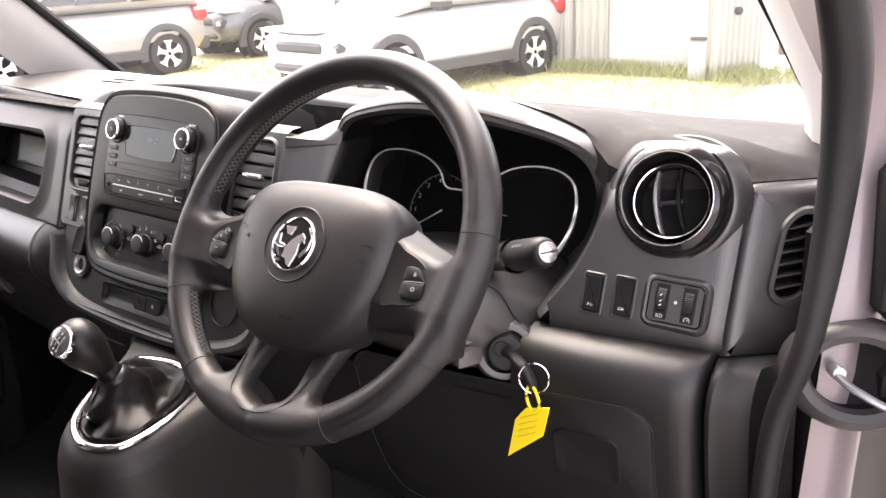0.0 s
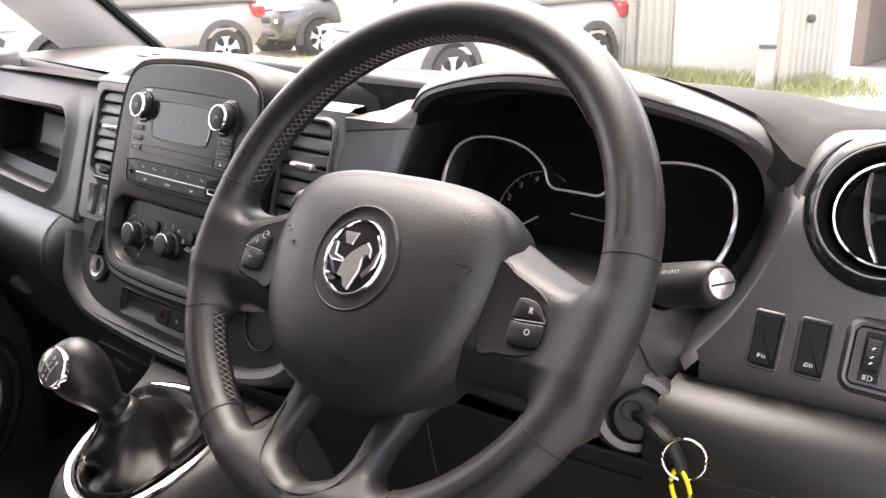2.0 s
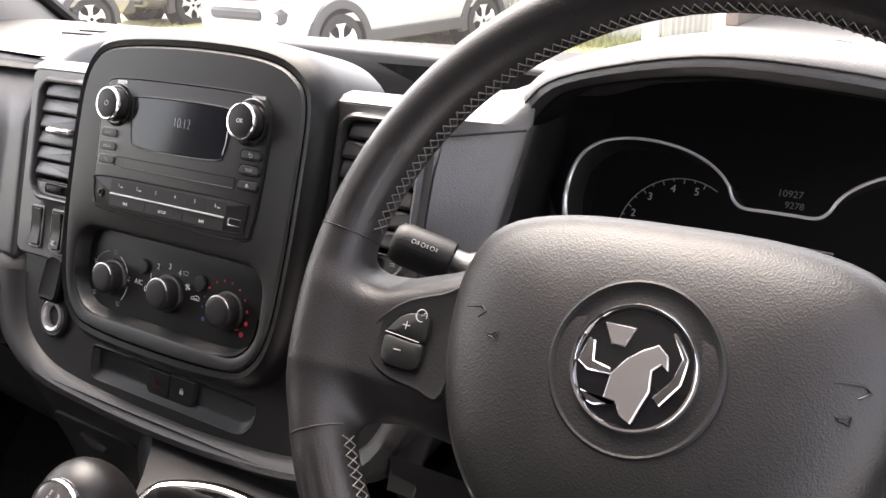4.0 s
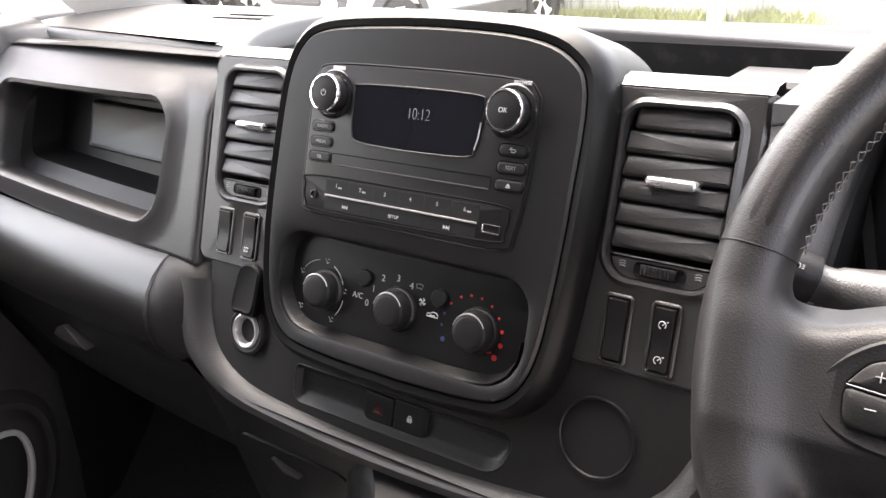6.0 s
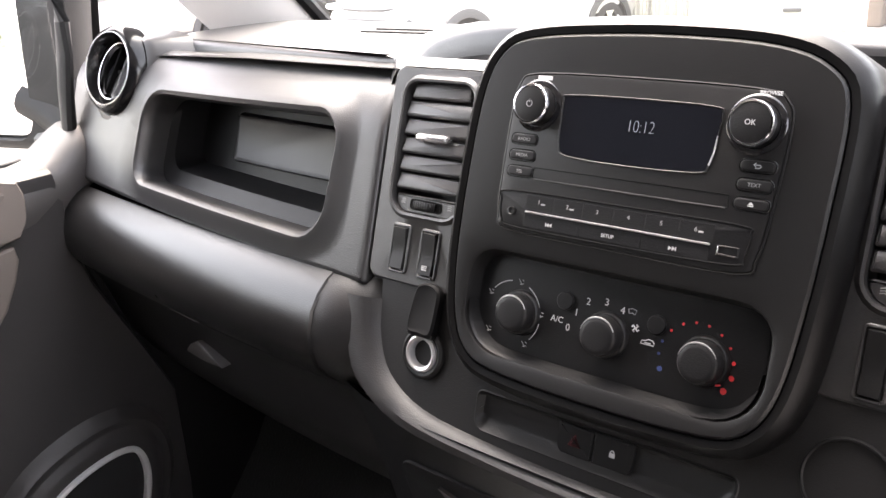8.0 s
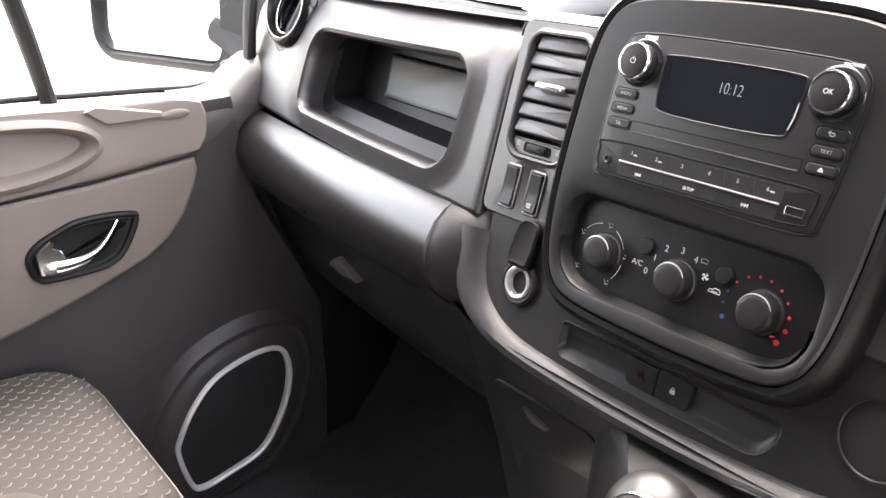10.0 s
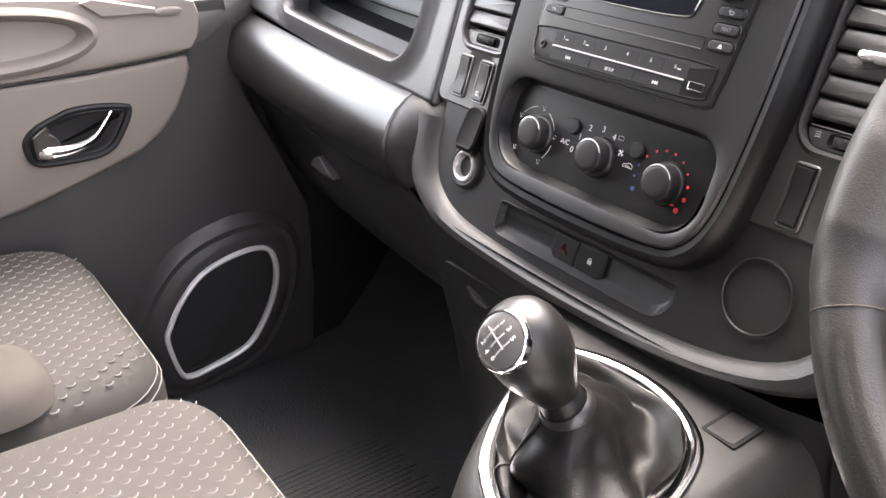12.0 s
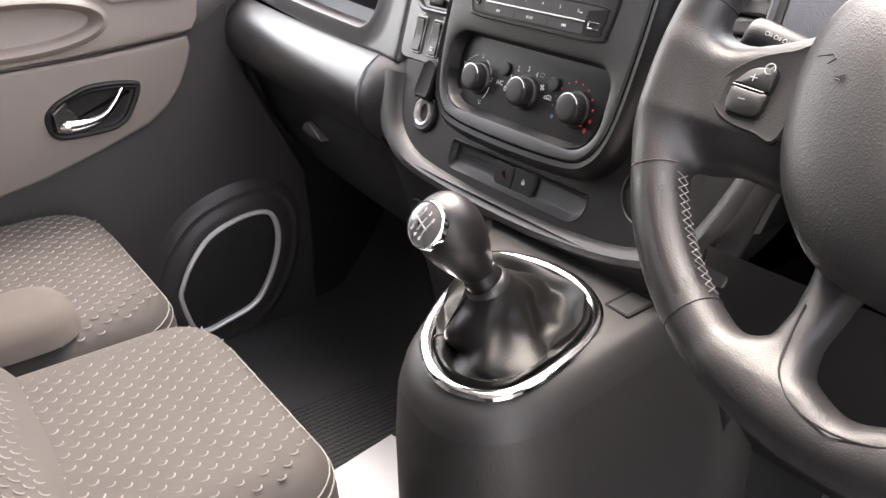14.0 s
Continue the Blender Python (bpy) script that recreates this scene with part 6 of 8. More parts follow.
for x0, x1, mk in ((0.6378, 0.6562, [[(-2.4, -1.2), (-2.4, 1.2), (-0.8, 1.2), (-0.8, 0), (-2.4, 0)], [(0.6, -1.2), (0.6, 1.2)], [(2.2, -1.2), (2.2, 0.8)]]), (0.6676, 0.6860, [[(-2.8, -1), (-0.4, -1), (-0.4, 1), (-2.0, 1), (-2.8, -1)], [(0.8, -1.2), (0.8, 1.2)], [(2.2, -1.2), (2.2, 1.2)]])):
    m = fascia_at((x0 + x1) / 2, 1.196, 0.0005, 6)
    h = (x1 - x0) / 2
    rocker(-h, h, -0.0185, 0.0185, mk, m, 0.0, "black rocker switch beside the round vent")


def light_wheels():
    s = thing("light_level_switch", "black panel with headlamp level and dimmer thumbwheels", "switch", tuple(on_fascia(0.724, 1.198)))
    m = fascia_at(0.7245, 1.1965, 0.001, 9)
    lp = rrect(-0.0262, 0.0262, -0.0205, 0.0205, 0.006, 5, 4)
    bm = B()
    shell(bm, m, [(inset(lp, -0.007), -0.004), (inset(lp, -0.004), 0.001), (inset(lp, -0.0015), 0.003), (inset(lp, 0.0005), 0.0026), (inset(lp, 0.001), 0.0016)])
    part("bezel", bm, DASH, s)
    bm = B()
    rim(bm, inset(lp, 0.0006), inset(lp, 0.0022), m, 0.001, 0.0032, 0.0005)
    part("frame_edge", bm, GLOSS, s)
    for i, x in enumerate((-0.0125, 0.0125)):
        bm = B()
        slab(bm, rrect(x - 0.0062, x + 0.0062, -0.0165, 0.0165, 0.001, 2, 2), m, 0.001, 0.0022, 0.0003)
        part("recess", bm, DARK, s)
        bm = B()
        rows = []
        for k in range(25):
            t = -1 + 2 * k / 24
            d = 0.0020 + 0.0055 * math.sqrt(max(0, 1 - t * t)) + (0.0004 if k % 2 else 0)
            rows.append([bm.verts.new(m @ Vector((x + q, 0.002 + 0.0115 * t, d - e))) for q, e in ((-0.0042, 0.003), (-0.0040, 0.0), (0.0040, 0.0), (0.0042, 0.003))])
        bridge(bm, rows, closed=False)
        w = part("thumbwheel", bm, PANEL, s, "black ribbed thumbwheel")
        mm = m @ pose(x, -0.0135, 0.0024)
        bm = B()
        if i == 0:
            tube(bm, [mm @ Vector((p[0] * 0.001, p[1] * 0.001, 0)) for p in ((0, -1.8), (2, -1.2), (2.6, 0), (2, 1.2), (0, 1.8))], 0.0004, closed=True, n=5)
            for q in (-1.2, 0, 1.2):
                tube(bm, [mm @ Vector((-0.0034, q * 0.001, 0)), mm @ Vector((-0.0012, q * 0.001, 0))], 0.0004, n=5)
        else:
            tube(bm, [mm @ Vector((0.0026 * math.cos(radians(a)), 0.0026 * math.sin(radians(a)), 0)) for a in range(-30, 220, 30)], 0.0004, n=5)
            tube(bm, [mm @ Vector((0, 0, 0)), mm @ Vector((0.0014, 0.0014, 0))], 0.0005, n=5)
        part("marking", bm, MARK, s)
        if i == 0:
            for k, z in enumerate((0.0065, 0.001, -0.003)):
                bm = B()
                tube(bm, [m @ Vector((x - 0.0008, z - 0.0008, 0.0081)), m @ Vector((x + 0.0008, z + 0.0008, 0.0081))], 0.0006, n=5)
                part("wheel_mark", bm, MARK, w)
    bm = B()
    lathe(bm, m @ pose(0, 0.001, 0), [(0.0016, 0.0018), (0.0014, 0.0024), (0.0, 0.0025)], 12)
    part("index_dot", bm, MARK, s)


light_wheels()


KNEE_Z = (1.158, 1.154, 1.147, 1.137, 1.124, 1.108, 1.090, 1.060, 1.025, 0.985, 0.93, 0.85, 0.78)
KNEE_Y = (0.012, -0.006, -0.020, -0.0300, -0.0355, -0.0365, -0.0345, -0.029, -0.022, -0.012, 0.010, 0.06, 0.14)


def knee_panel():
    """The driver's padded roll and the panel below it, with a shut lid, a finger recess and the turned-in door end."""
    def at(x, z, o):
        return (x, fascia_y(max(x, 0.3), 1.152) + float(np.interp(-z, [-q for q in KNEE_Z], KNEE_Y)) - o, z)
    bm = B()
    for a, b in ((0.24, 0.590), (0.590, 0.764)):
        secs = []
        top = 1.10 if b < 0.6 else 2.0
        for i in range(15):
            x = a + (b - 0.014 - a) * i / 14 if b > 0.6 else a + (b - a) * i / 14
            secs.append([at(x, z, 0.0) for z in KNEE_Z if z < top])
        if b > 0.6:
            for e, back in ((0.010, 0.0018), (0.006, 0.0042), (0.003, 0.0075), (0.001, 0.012), (0.0, 0.020), (0.0, 0.045)):
                secs.append([at(b - e, z, -back) for z in KNEE_Z])
        loft(bm, secs)
    part("knee_panel", bm, PANEL, dash, "black padded panel under the fascia")
    lp = rrect(0.40, 0.726, 0.880, 1.106, (0.028, 0.022, 0.022, 0.022), 6, 10)
    bm = B()
    rows = [[bm.verts.new(at(x, z, o)) for x, z in inset(lp, q)] for o, q in ((-0.004, 0), (0.0008, 0.0), (0.0018, 0.0016))]
    bridge(bm, rows)
    bmesh.ops.triangle_fill(bm, use_beauty=True, edges=[bm.edges.get((a, b)) for a, b in zip(rows[-1], rows[-1][1:] + rows[-1][:1])])
    part("fuse_lid", bm, DARK, dash, "black fuse lid, shut")
    bm = B()
    tube(bm, [at(x, z, 0.0003) for x, z in inset(lp, -0.0012)], 0.0013, closed=True, n=5)
    part("lid_gap", bm, SEAL, dash)
    lp = rrect(0.632, 0.694, 1.012, 1.066, 0.010, 4, 3)
    bm = B()
    rows = [[bm.verts.new(at(x, z, o)) for x, z in inset(lp, q)] for o, q in ((0.0008, -0.002), (0.0032, -0.001), (0.0032, 0.001), (0.0016, 0.006), (0.0012, 0.012))]
    bridge(bm, rows)
    bm.faces.new(rows[-1])
    part("lid_recess", bm, DARK, dash)
    # beside the roll a second ridge and the kick panel step back to the door
    bm = B()
    secs = []
    for z in (1.1515, 1.1500, 1.142, 1.130, 1.11, 1.08, 1.04, 1.00, 0.93, 0.85, 0.70, 0.50):
        y = at(0.764, max(z, 0.79), 0.0)[1] + (0.05 if z > 1.151 else 0.0)
        secs.append([(0.7645, y + 0.030, z), (0.768, y + 0.013, z), (0.771, y + 0.0075, z), (0.775, y + 0.006, z), (0.780, y + 0.010, z), (0.787, y + 0.017, z), (0.799, y + 0.023, z), (0.805, y + 0.024, z), (0.808, y + 0.032, z), (0.814, y + 0.044, z), (0.836, y + 0.054, z)])
    loft(bm, secs)
    part("kick_panel", bm, LOWER, dash)


knee_panel()

# ---- gear lever and its console ----
console = thing("gear_console", "grey and black moulded gear lever console rising from the floor", "console", (0.14, -0.12, 0.5))
RING = [(0.044, -0.100), (0.060, -0.079), (0.100, -0.067), (0.145, -0.071), (0.185, -0.095), (0.206, -0.140), (0.215, -0.188), (0.208, -0.221), (0.178, -0.237), (0.142, -0.231), (0.106, -0.208), (0.070, -0.160)]


def plate_z(x, y):
    return 1.018 + 0.06 * (y + 0.10)


def gear_console():
    top = ccw(curve([(-0.075, 0.060), (-0.060, -0.020), (0.000, -0.066), (0.032, -0.112), (0.064, -0.178), (0.104, -0.230), (0.150, -0.252), (0.198, -0.250), (0.226, -0.224), (0.233, -0.188), (0.230, -0.148), (0.227, -0.105), (0.225, -0.058), (0.226, 0.0), (0.228, 0.060), (0.10, 0.075)], 70))
    ring = ccw(curve(RING, 70))
    # start both loops at the point nearest the driver
    def start(lp):
        i = max(range(len(lp)), key=lambda k: lp[k][0] - 0.3 * lp[k][1])
        return lp[i:] + lp[:i]
    top, ring = start(top), start(ring)
    bm = B()
    rows = []
    for lp, dz in ((inset(top, -0.004), -0.028), (inset(top, 0.0), -0.016), (inset(top, 0.006), -0.006), (inset(top, 0.014), -0.001), (between(inset(top, 0.016), inset(ring, -0.004), 0.5), 0.0), (inset(ring, -0.004), 0.0015), (inset(ring, 0.002), 0.0005), (inset(ring, 0.003), -0.02)):
        rows.append([bm.verts.new((x, y, max(0.499, plate_z(x, y) + dz))) for x, y in lp])
    bridge(bm, rows)
    part("top_plate", bm, LOWER, console, "grey grained top plate")
    bm = B()
    rows = []
    for lp, dz in ((inset(top, -0.006), -0.52), (inset(top, -0.012), -0.20), (inset(top, -0.010), -0.08), (inset(top, -0.006), -0.036), (inset(top, -0.0035), -0.026)):
        rows.append([bm.verts.new((x, y, max(0.499, plate_z(x, y) + dz))) for x, y in lp])
    bridge(bm, rows)
    part("moulding", bm, CONSOLE, console)
    bm = B()
    rows = []
    for q, dz in ((-0.0050, 0.0006), (-0.0045, 0.0030), (-0.002, 0.0050), (0.0020, 0.0052), (0.0055, 0.0030), (0.0068, -0.004)):
        rows.append([bm.verts.new((x, y, plate_z(x, y) + dz)) for x, y in inset(ring, q)])
    bridge(bm, rows)
    part("chrome_surround", bm, CHROME, console, "polished chrome gaiter surround")
    # a square blanking tile
    m = Matrix.Translation((0.187, -0.060, plate_z(0.187, -0.060) + 0.0011)) @ pose(0, 0, 0, 3.4, 0, 0)
    bm = B()
    rim(bm, rrect(-0.0138, 0.0138, -0.0170, 0.0170, 0.002), rrect(-0.0111, 0.0111, -0.0143, 0.0143, 0.0015), m, -0.003, 0.0007, 0.0002)
    part("tile_gap", bm, RECESS, console)
    bm = B()
    slab(bm, rrect(-0.0110, 0.0110, -0.0142, 0.0142, 0.0015), m, -0.002, 0.0008, 0.0004)
    part("blanking_tile", bm, LOWER, console)
    return ring


CONSOLE = material("dark brown grey console plastic", (0.013, 0.0121, 0.0119), 0.52, grain=900, bump=0.35, vary=0.10, spec=0.3)
GEAR_RING = gear_console()
gear = thing("gear_lever", "black leather gear lever with a chrome numbered cap", "gear lever", (0.15, -0.17, 1.01))


def gear_lever():
    base = inset(GEAR_RING, 0.0075)
    tip = Vector((0.1405, -0.174, 1.060))
    ax = Vector((-0.17, -0.46, 0.87)).normalized()
    n = len(base)
    bm = B()
    rows = []
    K = 26
    u = ax.orthogonal().normalized()
    w = ax.cross(u)
    cx, cy = 0.140, -0.155
    for k in range(K + 1):
        f = k / K
        row = []
        for i, (x, y) in enumerate(base):
            a = math.atan2(y - cy, x - cx)
            low = Vector((x, y, plate_z(x, y) - 0.004))
            high = tip + 0.017 * (math.cos(a) * Vector((1, 0, 0.12)) + math.sin(a) * Vector((0, 0.9, 0.45)))
            g = f ** 1.15
            p = low.lerp(high, g)
            bulge = math.sin(math.pi * min(1, f * 1.15)) if f < 0.87 else 0.0
            fold = 0.008 * math.sin(2 * a + 5.0 * f + 0.6) + 0.011 * (abs(math.sin(1.5 * a - 3.6 * f + 0.5)) ** 0.9 - 0.6) + 0.004 * (abs(math.sin(2.5 * a + 5.5 * f)) - 0.6) + 0.003 * math.sin(7 * a - 9 * f)
            out = Vector((math.cos(a), math.sin(a), 0.25))
            p += out * ((0.002 + fold) * bulge + 0.003 * math.exp(-((f - 0.14) / 0.10) ** 2))
            p.z += 0.013 * math.exp(-((f - 0.15) / 0.11) ** 2) * (0.75 + 0.35 * math.sin(a + 0.4) + 0.15 * math.sin(3 * a)) - 0.012 * math.sin(math.pi * f) ** 2
            row.append(bm.verts.new(p))
        rows.append(row)
    bridge(bm, rows)
    line = min(range(n), key=lambda i: abs(math.atan2(base[i][1] - cy, base[i][0] - cx) - radians(-108)))
    seam = [r[line].co.copy() + Vector((-0.0002, -0.0006, 0.0004)) for r in rows]
    part("gaiter", bm, GAITER, gear, "creased black leather gaiter")
    bm = B()
    tube(bm, seam, 0.0011, n=6)
    part("gaiter_seam", bm, SEAL, gear)
    q = ax.to_track_quat("Z", "Y").to_matrix().to_4x4()
    m = Matrix.Translation(tip - ax * 0.004) @ q
    bm = B()
    lathe(bm, m, [(0.0185, -0.004), (0.0190, 0.002), (0.0175, 0.006), (0.0160, 0.0075)], 32)
    part("collar", bm, SOFT, gear)
    bm = B()
    lathe(bm, m, [(0.0150, 0.004), (0.0150, 0.013), (0.0135, 0.015), (0.0130, 0.019), (0.0138, 0.021)], 32)
    part("sleeve", bm, SHELL, gear, "dark grey sleeve")
    m2 = m @ pose(0, 0, 0.017)
    bm = B()
    lathe(bm, m2, [(0.0135, 0.0), (0.0150, 0.003), (0.0175, 0.010), (0.0215, 0.020), (0.0250, 0.031), (0.0265, 0.041), (0.0262, 0.049), (0.0245, 0.057), (0.0212, 0.064), (0.0160, 0.069), (0.0085, 0.072), (0.0, 0.073)], 40)
    k = part("knob", bm, KNOB, gear, "black leather knob")
    # the cap is set into the side that faces the driver's seat
    facing = Vector((0.10, -0.86, 0.48)).normalized()
    centre = m2 @ Vector((0, 0, 0.043))
    cap = Matrix.Translation(centre + facing * 0.0262) @ facing.to_track_quat("Z", "Y").to_matrix().to_4x4()
    bm = B()
    lathe(bm, cap, [(0.0186, -0.004), (0.0184, 0.0002), (0.0181, 0.0012), (0.0175, 0.0020), (0.0167, 0.0018), (0.0165, 0.0)], 40)
    part("cap_ring", bm, CHROME, k)
    bm = B()
    lathe(bm, cap, [(0.0169, 0.0014), (0.011, 0.0034), (0.0, 0.0044)], 40)
    c = part("cap", bm, CAP, k, "smoked chrome cap with a shift pattern")
    spin = cap @ pose(0, 0, 0.0052, 0, 0, -26)
    bm = B()
    for x in (-0.006, 0.0, 0.006):
        tube(bm, [spin @ Vector((x, -0.006, -0.0008)), spin @ Vector((x, 0.0, 0.0)), spin @ Vector((x, 0.006, -0.0008))], 0.0005, n=5)
    tube(bm, [spin @ Vector((-0.010, 0, -0.0006)), spin @ Vector((0.007, 0, -0.0003))], 0.0005, n=5)
    part("shift_lines", bm, DIM_MARK, c)
    for i, (x, y) in enumerate(((-0.006, 0.0085), (-0.006, -0.0085), (0.0, 0.0098), (0.0, -0.0098), (0.006, 0.0085), (0.006, -0.0085))):
        lettering("figure", str(i + 1), 0.0048, spin @ pose(x, y, -0.0012), MARK, c, 0.0001)


GAITER = material("soft black gaiter leather", (0.0045, 0.0043, 0.0042), 0.38, grain=700, bump=0.12, spec=0.13, vary=0.2, cells=True)
gear_lever()

# ---- cab: floor, door, pillars, windscreen, roof ----
def setting(name, bm, mat, label, category="", sharp=38):
    return tagged(part(name, bm, mat, None, label, sharp), "", category or name.split("_")[0], "", "structure")


BULKHEAD = material("dark grey bulkhead cloth", (0.022, 0.02145, 0.0209), 0.9, grain=500, bump=0.3, vary=0.1)


def cab_shell():
    bm = B()
    secs = []
    for x in (-0.84, -0.45, 0.0, 0.45, 0.88):
        secs.append([(x, -1.06, 0.44), (x, -1.06, 0.500), (x, -0.30, 0.500), (x, 0.10, 0.500), (x, 0.19, 0.515), (x, 0.27, 0.60), (x, 0.40, 0.80), (x, 0.47, 1.20), (x, 0.52, 1.20), (x, 0.52, 0.44)])
    loft(bm, secs, ends=True, closed=True)
    setting("floor", bm, RUBBER, "black rubber cab floor rising to the toe board")
    for i in range(24):
        bm = B()
        x = -0.52 + 0.0105 * i
        tube(bm, [(x, -0.42, 0.5), (x, -0.20, 0.5), (x, 0.09 - 0.012 * (i % 3), 0.5)], 0.0017, n=6)
        part("mat_rib", bm, RUBBER, bpy.data.objects["floor"])
    bm = B()
    box(bm, I4, -0.88, 0.90, -1.12, -1.06, 0.44, 1.90, 0.004)
    setting("wall_back", bm, BULKHEAD, "plain dark bulkhead behind the seats")
    bm = B()
    secs = []
    for y, z in ((-1.10, 1.90), (-0.8, 1.93), (-0.4, 1.92), (-0.235, 1.885), (-0.20, 1.858)):
        secs.append([(x, y, z - 0.05 * (abs(x) / 0.8) ** 3 + d) for x, d in [(-0.80 + 0.2 * i, 0) for i in range(9)] + [(0.80 - 0.2 * i, 0.03) for i in range(9)]])
    loft(bm, secs, ends=True, closed=True)
    setting("ceiling", bm, HEADLINER, "pale roof lining")
    # two unseen walls at the door posts, brought forward to cut the fill light
    bm = B()
    box(bm, I4, 0.85, 0.90, -1.06, -0.70, 0.44, 1.84, 0.004)
    setting("wall_side", bm, BULKHEAD, "unseen dark wall behind the driver's doorway, added to cut fill light", "wall")
    bm = B()
    box(bm, I4, -0.90, -0.84, -1.06, -0.72, 1.16, 1.84, 0.004)
    setting("wall_post", bm, BULKHEAD, "unseen dark wall behind the passenger window, added to cut fill light", "wall")
    # under-dash black closing panels beside the footwells
    bm = B()
    box(bm, I4, -0.87, -0.838, 0.02, 0.50, 0.44, 1.20, 0.006)
    setting("wall_left", bm, DARK, "black kick panel by the passenger door", "kick panel")
    bm = B()
    box(bm, I4, 0.815, 0.86, 0.12, 0.50, 0.44, 1.27, 0.006)
    setting("wall_right", bm, DARK, "black kick panel by the driver's door", "kick panel")


cab_shell()


def door_at(y, z, d=0.0):
    """On the passenger door's inner face; d towards the seats."""
    return (-0.768 - 0.085 * max(0.0, 1.10 - z) + d, y, z)


def door_piece(bm, steps, cap=True):
    rows = [[bm.verts.new(door_at(y, z, d)) for y, z in lp] for lp, d in steps]
    bridge(bm, rows)
    if cap:
        bm.faces.new(rows[-1])


def ccw2(points, n):
    return ccw(curve(points, n))


def cast(loop, c, p):
    """Where the ray from c through p leaves the loop."""
    d = (p[0] - c[0], p[1] - c[1])
    best = 0.0
    for u, w in zip(loop, loop[1:] + loop[:1]):
        e = (w[0] - u[0], w[1] - u[1])
        det = d[0] * e[1] - d[1] * e[0]
        if abs(det) > 1e-12:
            t = ((u[0] - c[0]) * e[1] - (u[1] - c[1]) * e[0]) / det
            s = ((u[0] - c[0]) * d[1] - (u[1] - c[1]) * d[0]) / det
            if t > best and -1e-6 <= s <= 1 + 1e-6:
                best = t
    return (c[0] + d[0] * best, c[1] + d[1] * best)


RING_SILVER = material("satin silver speaker trim", (0.72, 0.71, 0.70), 0.34, metal=0.3, vary=0.04)


def passenger_door():
    bm = B()
    lp = ccw([(-1.05, 0.46), (-0.70, 0.46), (-0.30, 0.46), (0.12, 0.46), (0.128, 0.62), (0.12, 0.80), (0.07, 0.91), (0.02, 1.01), (0.0, 1.085), (0.002, 1.13), (-0.01, 1.172), (-0.30, 1.172), (-0.70, 1.172), (-1.05, 1.172), (-1.05, 0.90)])
    door_piece(bm, [(lp, -0.07), (lp, -0.012), (inset(lp, 0.006), -0.002), (inset(lp, 0.012), 0.0)])
    door = setting("door_1", bm, DOOR_DARK, "passenger door, shut, with black lower trim", "door")
    sub = lambda name, bm, mat, label="": part(name, bm, mat, door, label)
    ins = ccw([(-0.80, 1.078), (-0.50, 1.079), (-0.36, 1.080), (-0.219, 1.083), (-0.110, 1.0905), (-0.078, 1.0925), (-0.075, 1.075), (-0.083, 1.050), (-0.100, 1.015), (-0.125, 0.985), (-0.158, 0.962), (-0.240, 0.933), (-0.324, 0.908), (-0.398, 0.893), (-0.55, 0.870), (-0.80, 0.845)])
    bm = B()
    door_piece(bm, [(ins, -0.001), (ins, 0.006), (inset(ins, 0.003), 0.009), (inset(ins, 0.006), 0.0095)])
    sub("insert", bm, TRIM, "taupe plastic insert")
    pad = ccw([(-0.80, 1.084), (-0.50, 1.085), (-0.36, 1.086), (-0.219, 1.089), (-0.110, 1.097), (-0.072, 1.100), (-0.058, 1.120), (-0.054, 1.150), (-0.060, 1.170), (-0.090, 1.180), (-0.20, 1.186), (-0.30, 1.193), (-0.50, 1.196), (-0.80, 1.197)])
    bm = B()
    ring = [(-0.335 + 0.128 * math.cos(t) * (1.0 if math.cos(t) > 0 else 1.3), 1.140 + 0.034 * math.sin(t)) for t in [2 * math.pi * i / 64 for i in range(64)]]
    pad = [cast(pad, (-0.335, 1.140), p) for p in ring]
    hole = inset(ring, -0.010)
    door_piece(bm, [(pad, -0.002), (pad, 0.010), (inset(pad, 0.003), 0.0145), (between(pad, hole, 0.3), 0.016), (between(pad, hole, 0.7), 0.016), (hole, 0.017)], cap=False)
    sub("upper_pad", bm, TRIM, "taupe plastic upper door pad")
    # the shoulder at the door's front end, which climbs to meet the dash
    bm = B()
    grid = []
    for i in range(11):
        f = i / 10
        row = []
        for k in range(12):
            drop = (0.0, 0.0, 0.004, 0.012, 0.022, 0.034, 0.046, 0.056, 0.066, 0.076, 0.088, 0.10)[k]
            y = -0.09 + 0.09 * f
            for _ in range(3):
                z = float(np.interp(y, (-0.09, -0.045, 0.0, 0.02, 0.045), (1.181, 1.179, 1.187, 1.203, 1.214))) - drop
                y = -0.09 + (float(np.interp(z, (0.95, 1.08, 1.115, 1.142, 1.21), (0.035, 0.0, 0.003, 0.044, 0.058))) + 0.09) * f
            x = (-0.835, -0.812, -0.793, -0.779, -0.770, -0.765, -0.7635, -0.764, -0.7655, -0.769, -0.774, -0.782)[k]
            row.append(bm.verts.new((x - 0.010 * f * f, y, z)))
        grid.append(row)
    grid.append([bm.verts.new(v.co + Vector((-0.004, 0.003, 0))) for v in grid[-1]])
    grid.append([bm.verts.new(v.co + Vector((-0.026, 0.004, 0))) for v in grid[-2]])
    bridge(bm, grid, closed=False)
    sub("front_shoulder", bm, SHOULDER, "grey grained shoulder at the door's front end")
    # sill that turns over to the window
    bm = B()
    rows = []
    for i in range(14):
        y = -0.80 + 0.73 * i / 13
        z = 1.196 - 0.022 * max(0, (y + 0.35) / 0.28)
        rows.append([bm.verts.new((door_at(y, z)[0] + a, y, z + b)) for a, b in ((0.014, -0.012), (0.010, -0.003), (0.002, 0.001), (-0.020, 0.001), (-0.040, -0.002), (-0.046, -0.012), (-0.046, -0.05))])
